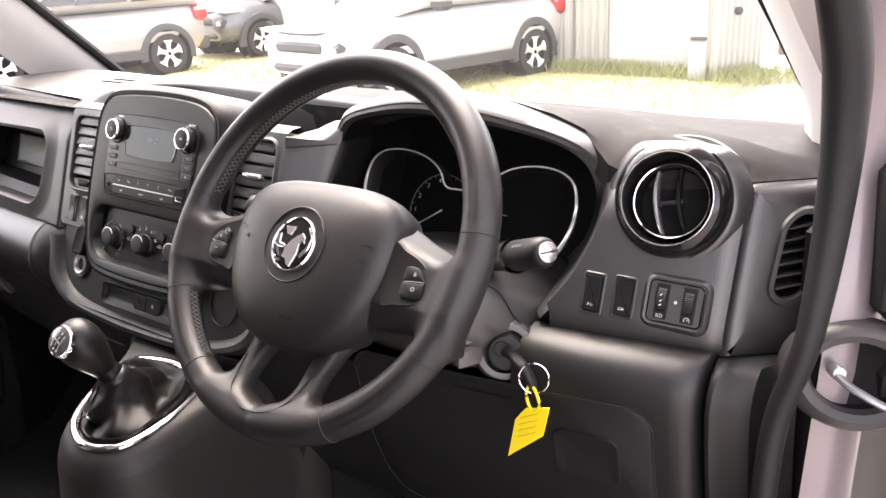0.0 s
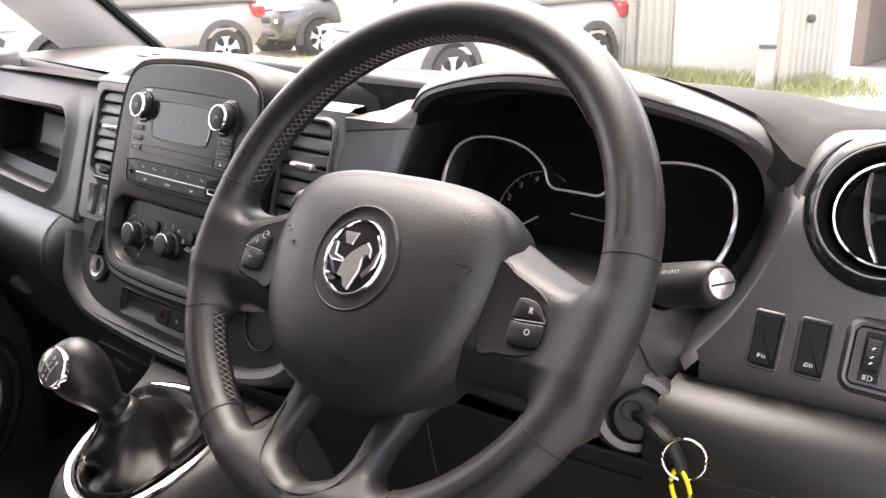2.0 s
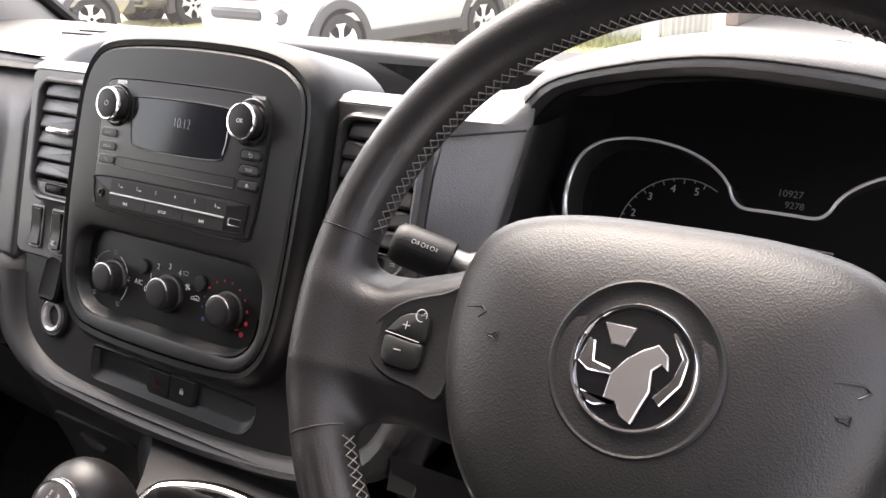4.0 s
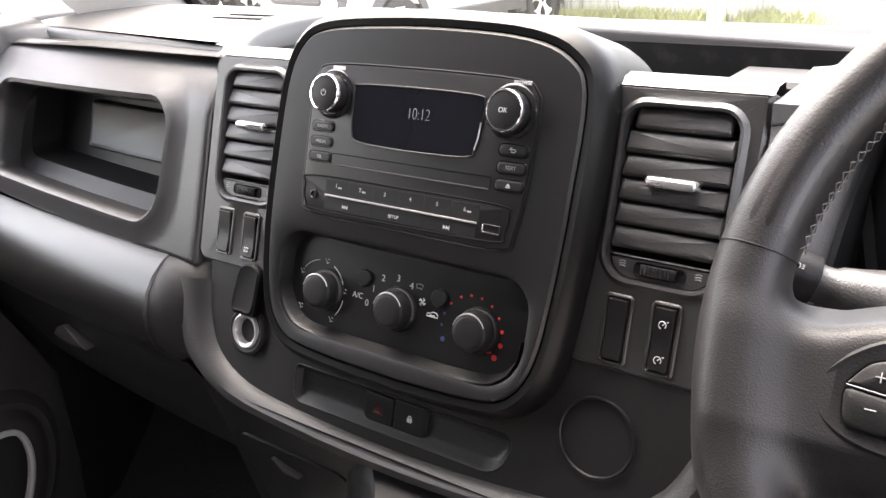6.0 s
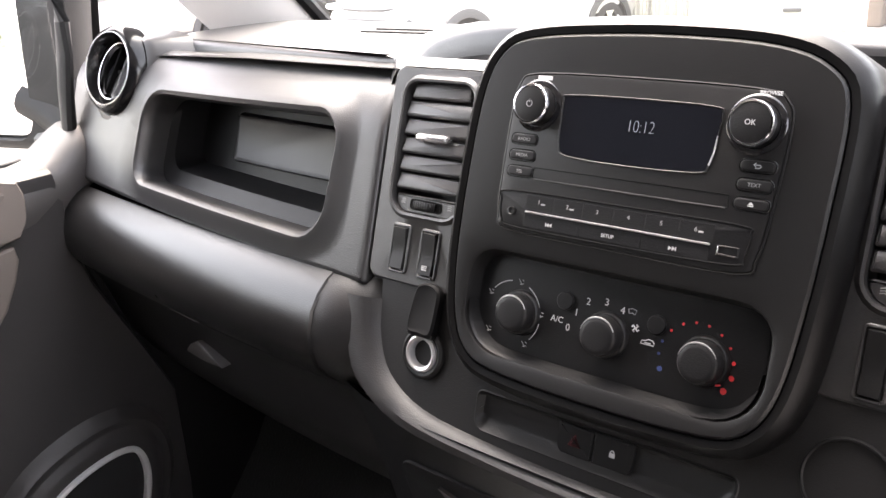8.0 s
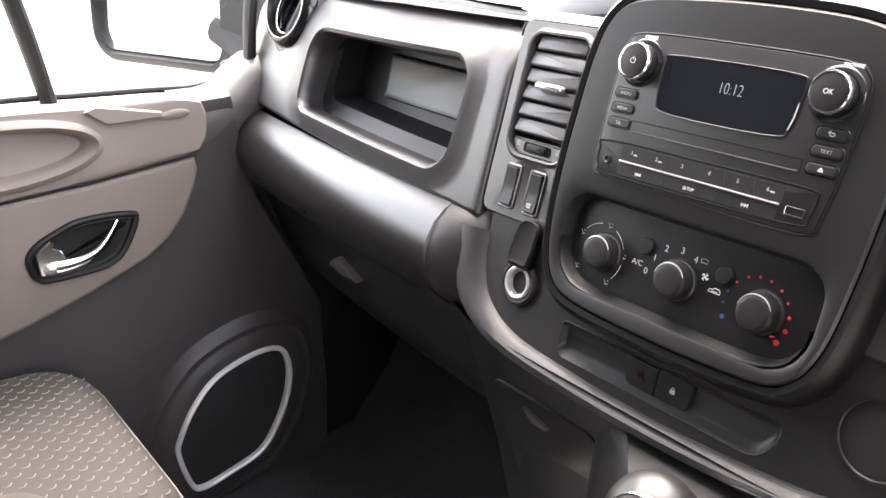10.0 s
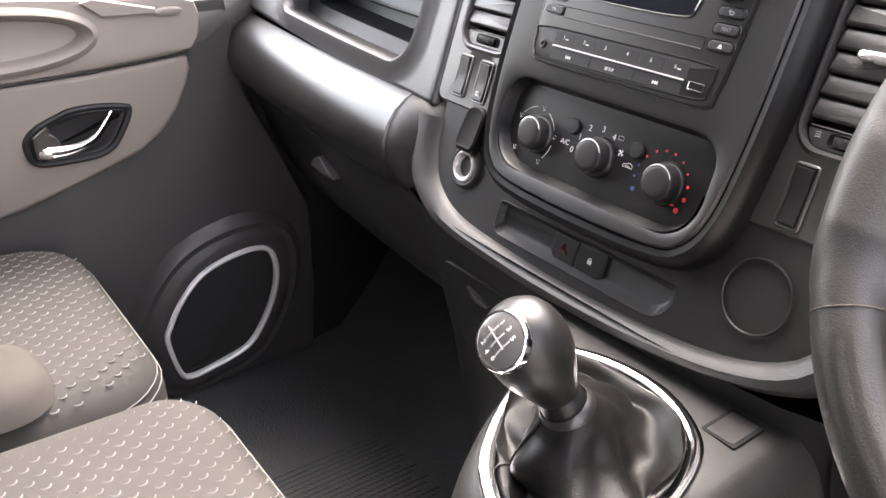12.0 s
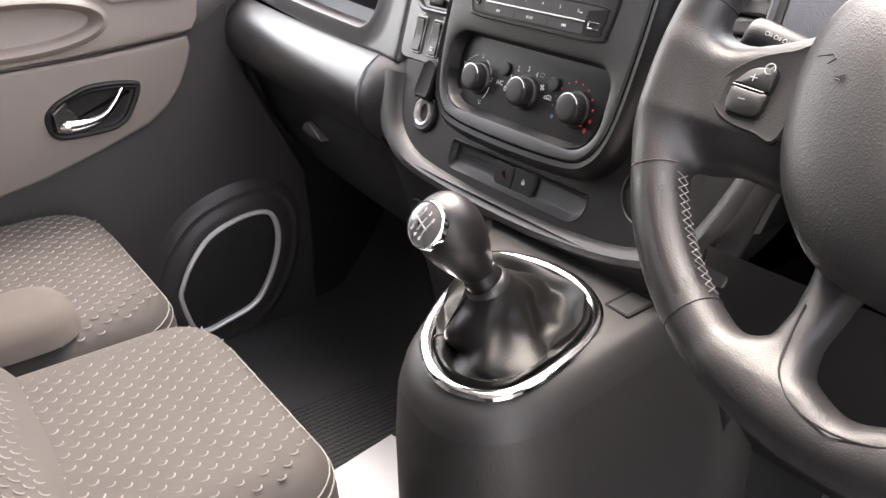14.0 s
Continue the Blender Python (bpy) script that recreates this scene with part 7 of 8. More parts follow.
    bridge(bm, rows, closed=False)
    sub("sill", bm, TRIM)
    bm = B()
    tube(bm, curve([(-0.816, -0.80, 1.197), (-0.816, -0.35, 1.197), (-0.814, -0.20, 1.189), (-0.812, -0.10, 1.182), (-0.812, -0.055, 1.178), (-0.814, -0.025, 1.179)], 30, False), 0.0045, n=8)
    sub("window_lip", bm, SEAL, "black rubber lip under the window")
    def shrunk(k):
        return [(-0.335 + (y + 0.335) * (0.5 + 0.5 * k), 1.140 + (z - 1.140) * k) for y, z in ring]
    # grab recess: a raised ring round a hollow
    bm = B()
    door_piece(bm, [(inset(ring, -0.012), 0.015), (inset(ring, -0.008), 0.022), (inset(ring, -0.002), 0.025), (inset(ring, 0.003), 0.020), (shrunk(0.84), 0.010), (shrunk(0.76), 0.0035), (shrunk(0.45), 0.0012)])
    sub("grab_recess", bm, TRIM, "taupe grab handle hollow")
    # lock plate and switch on the sill
    bm = B()
    lp = ccw([(-0.215, 1.180), (-0.190, 1.160), (-0.120, 1.158), (-0.118, 1.166), (-0.20, 1.186)])
    door_piece(bm, [(lp, 0.012), (lp, 0.021), (inset(lp, 0.002), 0.023)])
    sub("lock_plate", bm, TRIM)
    bm = B()
    lp = [(-0.100 + 0.020 * math.cos(t), 1.159 + 0.006 * math.sin(t)) for t in [2 * math.pi * i / 24 for i in range(24)]]
    door_piece(bm, [(lp, 0.012), (lp, 0.019), (inset(lp, 0.002), 0.0205)])
    sub("switch_pad", bm, TRIM)
    # handle
    bez = ccw2([(-0.314, 1.006), (-0.299, 1.023), (-0.272, 1.035), (-0.246, 1.043), (-0.207, 1.043), (-0.172, 1.037), (-0.165, 1.030), (-0.170, 1.012), (-0.187, 0.983), (-0.202, 0.970), (-0.228, 0.963), (-0.290, 0.964), (-0.308, 0.972), (-0.314, 0.985)], 56)
    bm = B()
    door_piece(bm, [(bez, 0.008), (inset(bez, 0.001), 0.015), (inset(bez, 0.004), 0.0165), (inset(bez, 0.0085), 0.015), (inset(bez, 0.0100), 0.0115), (inset(bez, 0.0120), 0.0106), (inset(bez, 0.016), 0.0104)])
    h = sub("handle_bowl", bm, DARK, "black handle bowl")
    bm = B()
    tube(bm, [door_at(y, z, 0.0158) for y, z in inset(bez, 0.0092)], 0.0010, n=6, closed=True)
    part("bowl_edge", bm, SHELL, h)
    bm = B()
    path = curve([door_at(-0.298, 0.990, 0.012), door_at(-0.284, 0.985, 0.016), door_at(-0.264, 0.984, 0.018), door_at(-0.241, 0.988, 0.019), door_at(-0.222, 0.997, 0.018), door_at(-0.206, 1.013, 0.015), door_at(-0.193, 1.029, 0.012)], 26, False)
    tube(bm, path, [0.010, 0.0105, 0.011, 0.0115, 0.0115, 0.011, 0.0105, 0.010, 0.0095, 0.009, 0.0085, 0.008, 0.0075, 0.007, 0.0065, 0.006, 0.0058, 0.0056, 0.0054, 0.0053, 0.0052, 0.0052, 0.0052, 0.0053, 0.0054, 0.005], n=10, flat=0.55, up=(1, 0, 0))
    part("handle", bm, CHROME, h, "polished chrome pull handle")
    bm = B()
    lp = ccw([(-0.301, 0.978), (-0.286, 0.977), (-0.262, 0.987), (-0.270, 1.006), (-0.280, 1.013), (-0.276, 1.021), (-0.283, 1.024), (-0.303, 1.010)])
    door_piece(bm, [(lp, 0.0095), (lp, 0.0165), (inset(lp, 0.002), 0.0185)])
    part("handle_root", bm, CHROME, h)
    # speaker: raised shoulders, chrome ring, dark grille
    sp = ccw2([(-0.160, 0.625), (-0.146, 0.560), (-0.128, 0.541), (-0.080, 0.548), (-0.022, 0.566), (0.010, 0.605), (0.032, 0.655), (0.040, 0.705), (0.030, 0.745), (0.000, 0.758), (-0.050, 0.752), (-0.095, 0.733), (-0.130, 0.695), (-0.152, 0.655)], 72)
    bm = B()
    big = inset(sp, -0.050)
    door_piece(bm, [(inset(sp, -0.060), -0.002), (big, 0.010), (inset(sp, -0.042), 0.014), (inset(sp, -0.034), 0.012), (inset(sp, -0.030), 0.013), (inset(sp, -0.022), 0.020), (inset(sp, -0.008), 0.022), (sp, 0.020)], cap=False)
    s = sub("speaker_shoulder", bm, DOOR_DARK)
    bm = B()
    door_piece(bm, [(inset(sp, -0.0045), 0.018), (inset(sp, -0.003), 0.026), (inset(sp, 0.001), 0.0275), (inset(sp, 0.0045), 0.025), (inset(sp, 0.005), 0.016)], cap=False)
    part("speaker_ring", bm, RING_SILVER, s, "satin silver speaker ring")
    bm = B()
    door_piece(bm, [(inset(sp, 0.004), 0.017), (inset(sp, 0.009), 0.0190), (inset(sp, 0.018), 0.0200)])
    part("speaker_grille", bm, GRILLE, s, "black perforated speaker grille")
    # window frame: front post, quarter bar, top rail
    for name, pts, r in (("front_post", [(-0.812, 0.040, 1.16), (-0.81, 0.048, 1.25), (-0.81, 0.062, 1.36), (-0.80, 0.030, 1.47), (-0.75, -0.10, 1.66)], 0.013), ("quarter_bar", [(-0.812, -0.236, 1.17), (-0.81, -0.249, 1.262), (-0.795, -0.280, 1.45), (-0.76, -0.30, 1.74)], 0.015), ("rear_post", [(-0.815, -0.98, 1.16), (-0.80, -0.98, 1.40), (-0.76, -0.98, 1.75)], 0.04), ("top_rail", [(-0.75, -0.08, 1.64), (-0.745, -0.22, 1.76), (-0.74, -0.5, 1.80), (-0.75, -1.0, 1.80)], 0.03)):
        bm = B()
        tube(bm, curve(pts, 12, False), r, n=10, flat=0.7)
        sub(name, bm, SEAL)
    bm = B()
    rows = []
    for d in (0.0, 0.004):
        rows.append([bm.verts.new((x - d, y, z)) for x, y, z in ((-0.816, 0.045, 1.17), (-0.80, 0.045, 1.45), (-0.757, -0.12, 1.70), (-0.752, -0.98, 1.78), (-0.816, -0.98, 1.19))])
    bridge(bm, rows)
    bm.faces.new(rows[0][::-1])
    bm.faces.new(rows[1])
    g = sub("side_glass", bm, GLASS, "clear side window")
    g.visible_shadow = False
    # black seal between door and dashboard
    bm = B()
    tube(bm, curve([(-0.850, 0.085, 1.26), (-0.822, 0.068, 1.205), (-0.795, 0.052, 1.146), (-0.790, 0.012, 1.116), (-0.792, 0.008, 1.08), (-0.800, 0.022, 1.01), (-0.815, 0.07, 0.90)], 24, False), 0.006, n=8)
    setting("trim_seal", bm, SEAL, "black rubber seal at the door edge", "seal")
    return door


GRILLE = material("black speaker cloth", (0.010, 0.010, 0.0105), 0.75, grain=1500, bump=0.7, vary=0.1, cells=True)
passenger_door()


def door_mirror():
    m = thing("door_mirror", "black door mirror outside the passenger window", "mirror", (-1.0, 0.06, 1.17))
    f = Matrix.Translation((-1.135, 0.040, 1.290)) @ Matrix(((0.955, 0, 0.296, 0), (0.296, 0, -0.955, 0), (0, 1, 0, 0), (0, 0, 0, 1)))
    f = f @ pose(0, 0, 0, -5, 0, 0)
    lp = rrect(-0.165, 0.165, -0.118, 0.150, (0.03, 0.03, 0.04, 0.04), 6, 4)
    case = [(x + (0.055 + 0.10 * max(0.0, y)) * max(0.0, x / 0.165), y) for x, y in lp]
    bm = B()
    shell(bm, f, [(inset(case, 0.05), -0.12), (inset(case, 0.012), -0.08), (inset(case, -0.016), -0.02), (inset(case, -0.018), 0.0), (inset(case, -0.010), 0.010), (inset(lp, -0.004), 0.012), (inset(lp, 0.0), 0.0)], cap=True, floor=True)
    part("housing", bm, SEAL, m)
    bm = B()
    shell(bm, f, [(inset(lp, 0.002), 0.0), (inset(lp, 0.002), 0.003), (inset(lp, 0.004), 0.004)])
    part("glass", bm, MIRROR, m, "mirror glass showing the yard")
    bm = B()
    tube(bm, curve([(-1.00, 0.09, 1.225), (-0.94, 0.10, 1.20), (-0.88, 0.10, 1.165), (-0.83, 0.10, 1.14)], 10, False), 0.028, n=12, up=(0, 1, 0))
    part("arm", bm, SEAL, m)


door_mirror()

GB, GT = (0.47, 1.280), (-0.20, 1.86)
bm = B()
rows = []
for d in (0.0, 0.005):
    rows.append([bm.verts.new(q) for q in ((-0.80, GB[0], GB[1] + d), (0.80, GB[0], GB[1] + d), (0.70, GT[0], GT[1] + d), (-0.70, GT[0], GT[1] + d))])
bridge(bm, rows)
bm.faces.new(rows[0][::-1])
bm.faces.new(rows[1])
ws = setting("window_1", bm, SCREEN_GLASS, "clear windscreen", "windscreen")
ws.visible_shadow = False


def pillar(side):
    def along(f, ox, oy, oz):
        y, z = GB[0] + (GT[0] - GB[0]) * f, GB[1] + (GT[1] - GB[1]) * f
        return (side * (0.795 - 0.10 * f + ox), y + oy, z + oz)
    bm = B()
    secs = []
    for f in (-0.06, -0.02, 0.02, 0.06, 0.12, 0.2, 0.4, 0.6, 0.8, 1.0):
        swell = (-0.050 * max(0.0, 1 - max(0.0, f + 0.06) / 0.16) + 0.012 * min(1.0, max(0.0, (f - 0.1) / 0.15))) if side > 0 else 0.0
        ring = [along(f, o[0] + (swell if i < 2 else 0.0), o[1], o[2]) for i, o in enumerate(((-0.046, -0.010, -0.006), (-0.030, -0.040, -0.030), (0.020, -0.070, -0.052), (0.036, -0.085, -0.062), (0.044, -0.075, -0.05), (0.05, 0.01, 0.01), (0.0, 0.004, 0.004)))]
        secs.append(ring[::side])
    loft(bm, secs, ends=True, closed=True)
    setting("trim_pillar", bm, PILLAR, "pale grey windscreen pillar trim", "pillar")
    bm = B()
    tube(bm, [along(f, -0.050, -0.004, 0.0) for f in (-0.03, 0.2, 0.5, 0.8, 1.0)], 0.011 if side < 0 else 0.003, n=8)
    setting("trim_windscreen", bm, SEAL, "black windscreen edge seal", "seal")


pillar(-1)
pillar(1)


def driver_doorway():
    """The open doorway: rubber seal, painted jamb, hinge and check strap, with the door swung out."""
    bm = B()
    path = curve([(0.830, 0.040, 0.52), (0.824, 0.035, 0.90), (0.826, 0.030, 1.044), (0.831, 0.030, 1.125), (0.846, 0.030, 1.186), (0.850, 0.038, 1.222), (0.851, 0.058, 1.292), (0.851, 0.062, 1.374), (0.849, 0.044, 1.443), (0.835, 0.000, 1.53), (0.805, -0.09, 1.63), (0.765, -0.22, 1.76)], 72, False)
    tube(bm, path, [0.0135 + 0.0085 * min(1.0, max(0.0, (p[2] - 1.20) / 0.2)) for p in path], n=14, flat=0.8, up=(1, 0, 0))
    setting("trim_doorseal", bm, SEAL, "black rubber door seal", "seal")
    bm = B()
    secs = []
    for z, o in ((0.44, 0.0), (0.8, 0.0), (1.05, 0.0), (1.20, 0.03), (1.27, 0.056), (1.32, 0.072), (1.37, 0.074), (1.42, 0.060), (1.48, 0.020), (1.54, -0.04), (1.62, -0.13), (1.72, -0.24)):
        secs.append([(0.855, 0.03 + o, z), (0.866, 0.034 + o, z), (0.876, 0.044 + o, z), (0.882, 0.060 + o, z), (0.886, 0.085 + o, z), (0.890, 0.13 + o, z), (0.905, 0.20 + o, z), (0.935, 0.24 + o, z), (0.935, 0.40 + o, z)])
    loft(bm, [q[:5] for q in secs])
    jamb = setting("wall_jamb", bm, VAN_PAINT, "pale mauve painted door jamb", "door jamb")
    # the jamb's outer part is black: the door gap's shadow in its colour
    bm = B()
    loft(bm, [[(x - 0.001, y, z) for x, y, z in q[4:]] for q in secs])
    part("jamb_shade", bm, DARK, jamb, "outer part of the jamb, its shadow coloured black")
    # the rubber boot of the wiring, a collar round a dark hole
    m = look((0.884, 0.055, 1.168), (0.884 - 0.30, 0.055 + 0.8, 1.168 - 0.22))
    bm = B()
    lathe(bm, m, [(0.048, -0.03), (0.046, -0.004), (0.042, 0.006), (0.036, 0.010), (0.030, 0.006), (0.028, -0.006)], 32, sx=1.25)
    part("grommet", bm, DOOR_DARK, jamb, "black rubber grommet")
    bm = B()
    lathe(bm, m, [(0.0285, -0.004), (0.027, -0.018), (0.0, -0.02)], 28, sx=1.25)
    part("grommet_hole", bm, RECESS, jamb)
    bm = B()
    lathe(bm, look((0.872, 0.040, 1.176), (0.872 - 0.5, 0.84, 1.05)), [(0.0062, -0.01), (0.0062, 0.003), (0.005, 0.0045), (0.0, 0.005)], 14)
    part("strap_end", bm, SATIN, jamb)
    bm = B()
    tube(bm, curve([(0.873, 0.036, 1.175), (0.890, 0.030, 1.168), (0.93, 0.03, 1.158), (1.02, 0.05, 1.15)], 14, False), 0.0042, n=8, flat=0.7)
    part("check_strap", bm, BLADE, jamb, "grey metal door check strap")
    bm = B()
    box(bm, pose(0.897, 0.10, 0, 0, 0, 25), -0.012, 0.05, -0.03, 0.05, 1.135, 1.178, 0.012)
    part("hinge", bm, SEAL, jamb)
    bm = B()
    box(bm, pose(0.893, 0.105, 0, 0, 0, 25), -0.018, 0.05, -0.03, 0.05, 1.205, 1.345, 0.016)
    part("hinge", bm, SEAL, jamb)
    lp = rrect(0.0, 1.05, 0.46, 1.23, 0.04, 5, 6)
    m = Matrix.Translation((0.985, 0.22, 0)) @ Matrix(((0.966, 0, 0.259, 0), (-0.259, 0, 0.966, 0), (0, 1, 0, 0), (0, 0, 0, 1)))
    bm = B()
    shell(bm, m, [(inset(lp, 0.01), -0.05), (lp, -0.04), (lp, 0.04), (inset(lp, 0.01), 0.05)], floor=True)
    d = setting("door_2", bm, DOOR_DARK, "driver's door, swung wide open", "door")
    sash = [(0.01, 1.22), (0.05, 1.36), (0.42, 1.80), (1.03, 1.84), (1.04, 1.22)]
    bm = B()
    tube(bm, [m @ Vector((x, z, 0)) for x, z in curve(sash, 24, False)], 0.028, n=8)
    part("window_frame", bm, SEAL, d)
    bm = B()
    rows = [put(bm, sash, m, e) for e in (-0.002, 0.002)]
    bridge(bm, rows)
    bm.faces.new(rows[0][::-1])
    bm.faces.new(rows[1])
    part("side_glass", bm, GLASS, d, "clear side window").visible_shadow = False


driver_doorway()


# ---- seats ----
def crescents(name, spots, z0, parent, m=I4):
    """Small raised half moons of pale thread, too many to count."""
    bm = B()
    for x, y, tilt, drop in spots:
        z = z0 + drop
        r = 0.0056
        a = [(x + r * math.cos(t), y + r * math.sin(t)) for t in [radians(tilt + 150 * i / 4) for i in range(5)]]
        b = [(x + 0.66 * r * math.cos(t), y + 0.66 * r * math.sin(t)) for t in [radians(tilt + 150 * i / 4) for i in range(5)]]
        lo = [bm.verts.new(m @ Vector((*p, z - 0.0002))) for p in a]
        hi = [bm.verts.new(m @ Vector((p[0] * 0.5 + q[0] * 0.5, p[1] * 0.5 + q[1] * 0.5, z + 0.0009))) for p, q in zip(a, b)]
        inn = [bm.verts.new(m @ Vector((*p, z - 0.0002))) for p in b]
        for i in range(4):
            bm.faces.new((lo[i], lo[i + 1], hi[i + 1], hi[i]))
            bm.faces.new((hi[i], hi[i + 1], inn[i + 1], inn[i]))
    tagged(part(name, bm, FABRIC_PALE, parent, "pale raised crescent pattern"), "", "", "", "stuff")


def cushion(x0, x1, y0, y1, z_top, radius, label):
    ob = thing("bench_seat", label, "seat", ((x0 + x1) / 2, (y0 + y1) / 2, 0.5), "passenger bench")
    bm = B()
    loop = rrect(x0, x1, y0, y1, radius, 8, 8)
    steps = [(0.030, -0.180), (0.010, -0.168), (0.0, -0.150), (-0.004, -0.110), (-0.002, -0.060), (0.004, -0.036), (0.012, -0.020), (0.024, -0.008), (0.040, -0.002), (0.058, 0.0), (0.085, 0.0)]
    def pulled(q):
        c = ((x0 + x1) / 2, (y0 + y1) / 2)
        return inset(loop, q) if q < 0.03 else [(c[0] + (x - c[0]) * (1 - (q - 0.02) / 0.20), c[1] + (y - c[1]) * (1 - (q - 0.02) / 0.26)) for x, y in inset(loop, 0.02)]
    shell(bm, I4, [(pulled(q), z_top + d) for q, d in steps], floor=True)
    part("cushion", bm, FABRIC, ob)
    bm = B()
    box(bm, I4, x0 + 0.05, x1 - 0.05, y0, y1 - 0.09, 0.499, z_top - 0.165, 0.01)
    part("base", bm, DARK, ob)
    spots = []
    rows_ = int((y1 - y0) / 0.0118)
    for j in range(rows_):
        for i in range(int((x1 - x0) / 0.0222)):
            x = x0 + 0.0222 * (i + 0.5 * (j % 2)) + 0.006
            y = y0 + 0.0118 * j
            near = min(x - x0, x1 - x, y1 - y)
            corner = math.hypot(max(0, abs(x - (x0 + x1) / 2) - (x1 - x0) / 2 + radius), max(0, y - y1 + radius))
            if corner > 0:
                near = min(near, radius - corner)
            if near > 0.018:
                drop = 0.0
                for (qa, da), (qb, db) in zip(steps[4:], steps[5:]):
                    if qa <= near < qb:
                        drop = da + (db - da) * (near - qa) / (qb - qa)
                spots.append((x, y, -62, drop))
    crescents("crescent_pattern", spots, z_top + 0.0002, ob)
    # double stitched piping along the front edge
    for q, d in ((0.004, -0.036), (0.0005, -0.046)):
        bm = B()
        lp = inset(loop, q - 0.001)
        i0 = max(range(len(lp)), key=lambda k: lp[k][0] + 0.2 * lp[k][1])
        pts = [p for p in lp if p[1] > y1 - radius - 0.10]
        pts.sort(key=lambda p: math.atan2(p[1] - (y1 - 0.15), p[0] - (x0 + x1) / 2))
        tube(bm, [(p[0], p[1], z_top + d) for p in pts], 0.0008, n=5)
        part("piping", bm, THREAD, ob, "pale stitched seam")
    return ob


left = cushion(-0.785, -0.338, -0.80, -0.270, 0.862, 0.10, "taupe patterned bench cushion beside the passenger door")
mid = cushion(-0.334, 0.044, -0.80, -0.250, 0.862, 0.075, "taupe patterned middle bench cushion with stitched edges")
bm = B()
lp = rrect(-0.475, -0.345, -0.80, -0.392, (0.02, 0.05, 0.05, 0.02), 6, 4)
shell(bm, I4, [(inset(lp, -0.006), 0.855), (lp, 0.872), (inset(lp, 0.010), 0.884), (inset(lp, 0.028), 0.890)])
part("plain_bolster", bm, FABRIC_PLAIN, left, "plain taupe bolster")
bm = B()
secs = []
for y, z, w in ((-0.488, 0.850, 0.0), (-0.480, 0.866, 0.0), (-0.490, 0.877, 0.0), (-0.512, 0.890, 0.001), (-0.565, 0.924, 0.003), (-0.62, 0.98, 0.006), (-0.65, 1.12, 0.01), (-0.66, 1.26, 0.03), (-0.72, 1.26, 0.03), (-0.72, 0.86, 0.0)):
    secs.append([(-0.334 + w, y - 0.03, z), (-0.318 + w, y - 0.008, z), (-0.29 + w, y, z), (-0.15, y + 0.004, z), (-0.01 - w, y, z), (0.02 - w, y - 0.008, z), (0.036 - w, y - 0.03, z)])
loft(bm, secs)
part("backrest", bm, FABRIC, mid)
up = Vector((0, -0.050, 0.033)).normalized()
back_m = Matrix(((1, 0, 0, 0), (0, up.y, up.z, -0.498), (0, up.z, -up.y, 0.8822), (0, 0, 0, 1)))
crescents("back_pattern", [(-0.30 + 0.0186 * (i + 0.5 * (j % 2)), 0.0106 * j, -55, 0.0) for j in range(7) for i in range(16)], 0.0006, mid, back_m)

sheet = thing("paper_mat", "clean white paper mat lying on the rubber floor", "paper mat", (-0.2, -0.2, 0.5))
bm = B()
rows = []
for i in range(9):
    a = 0.57 * i / 8
    rows.append([bm.verts.new((-0.360 + 0.986 * 0.05 * j + 0.168 * a, 0.014 + 0.168 * 0.05 * j - 0.986 * a, 0.5052 + 0.0012 * math.sin(5 * j + 3 * i))) for j in range(9)])
bridge(bm, rows, closed=False)
r = bmesh.ops.extrude_face_region(bm, geom=list(bm.faces))
bmesh.ops.translate(bm, verts=[v for v in r["geom"] if isinstance(v, bmesh.types.BMVert)], vec=(0, 0, -0.0006))
part("sheet", bm, PAPER, sheet)

# ---- outside: yard, verge, wall, shed, parked cars ----
GZ = -0.15
GROUND = material("pale dusty yard surface", (0.28, 0.265, 0.25), 0.9, grain=40, bump=0.4, vary=0.22, blotch=0.6)
GRASS = material("dry and green verge grass", (0.33, 0.29, 0.15), 0.9, vary=0.45, blotch=1.8, grain=60)
WALL = material("white rendered wall", (0.56, 0.54, 0.50), 0.85, vary=0.10, blotch=1.2, grain=60, wear=0.15)
SHEET = material("cream corrugated sheet", (0.46, 0.44, 0.39), 0.6, vary=0.12, blotch=2.0, wear=0.15)
SHED = material("brown shed inside", (0.16, 0.13, 0.11), 0.9, vary=0.2, blotch=1.0)
TYRE = material("black tyre rubber", (0.022, 0.022, 0.023), 0.8, vary=0.1)
CLAD = material("dark grey bumper plastic", (0.055, 0.055, 0.057), 0.6, vary=0.1)
CAR_GLASS = material("dark car glass", (0.02, 0.022, 0.025), 0.06, vary=0.03, coat=0.5)
LAMP_RED = material("red lamp lens", (0.45, 0.02, 0.02), 0.2, vary=0.05, coat=0.5)
LAMP_CLEAR = material("clear lamp lens", (0.75, 0.76, 0.78), 0.12, vary=0.05)
ALLOY = material("silver alloy", (0.80, 0.80, 0.80), 0.35, metal=0.4, vary=0.05)
LEAF = material("green leaves", (0.060, 0.095, 0.025), 0.7, vary=0.4, blotch=3)

bm = B()
rows = []
for i in range(25):
    y = -300 + 600 * i / 24
    rows.append([bm.verts.new((-300 + 600 * j / 24, y, GZ)) for j in range(25)])
bridge(bm, rows, closed=False)
setting("ground", bm, GROUND, "pale sunlit yard surface", "ground")


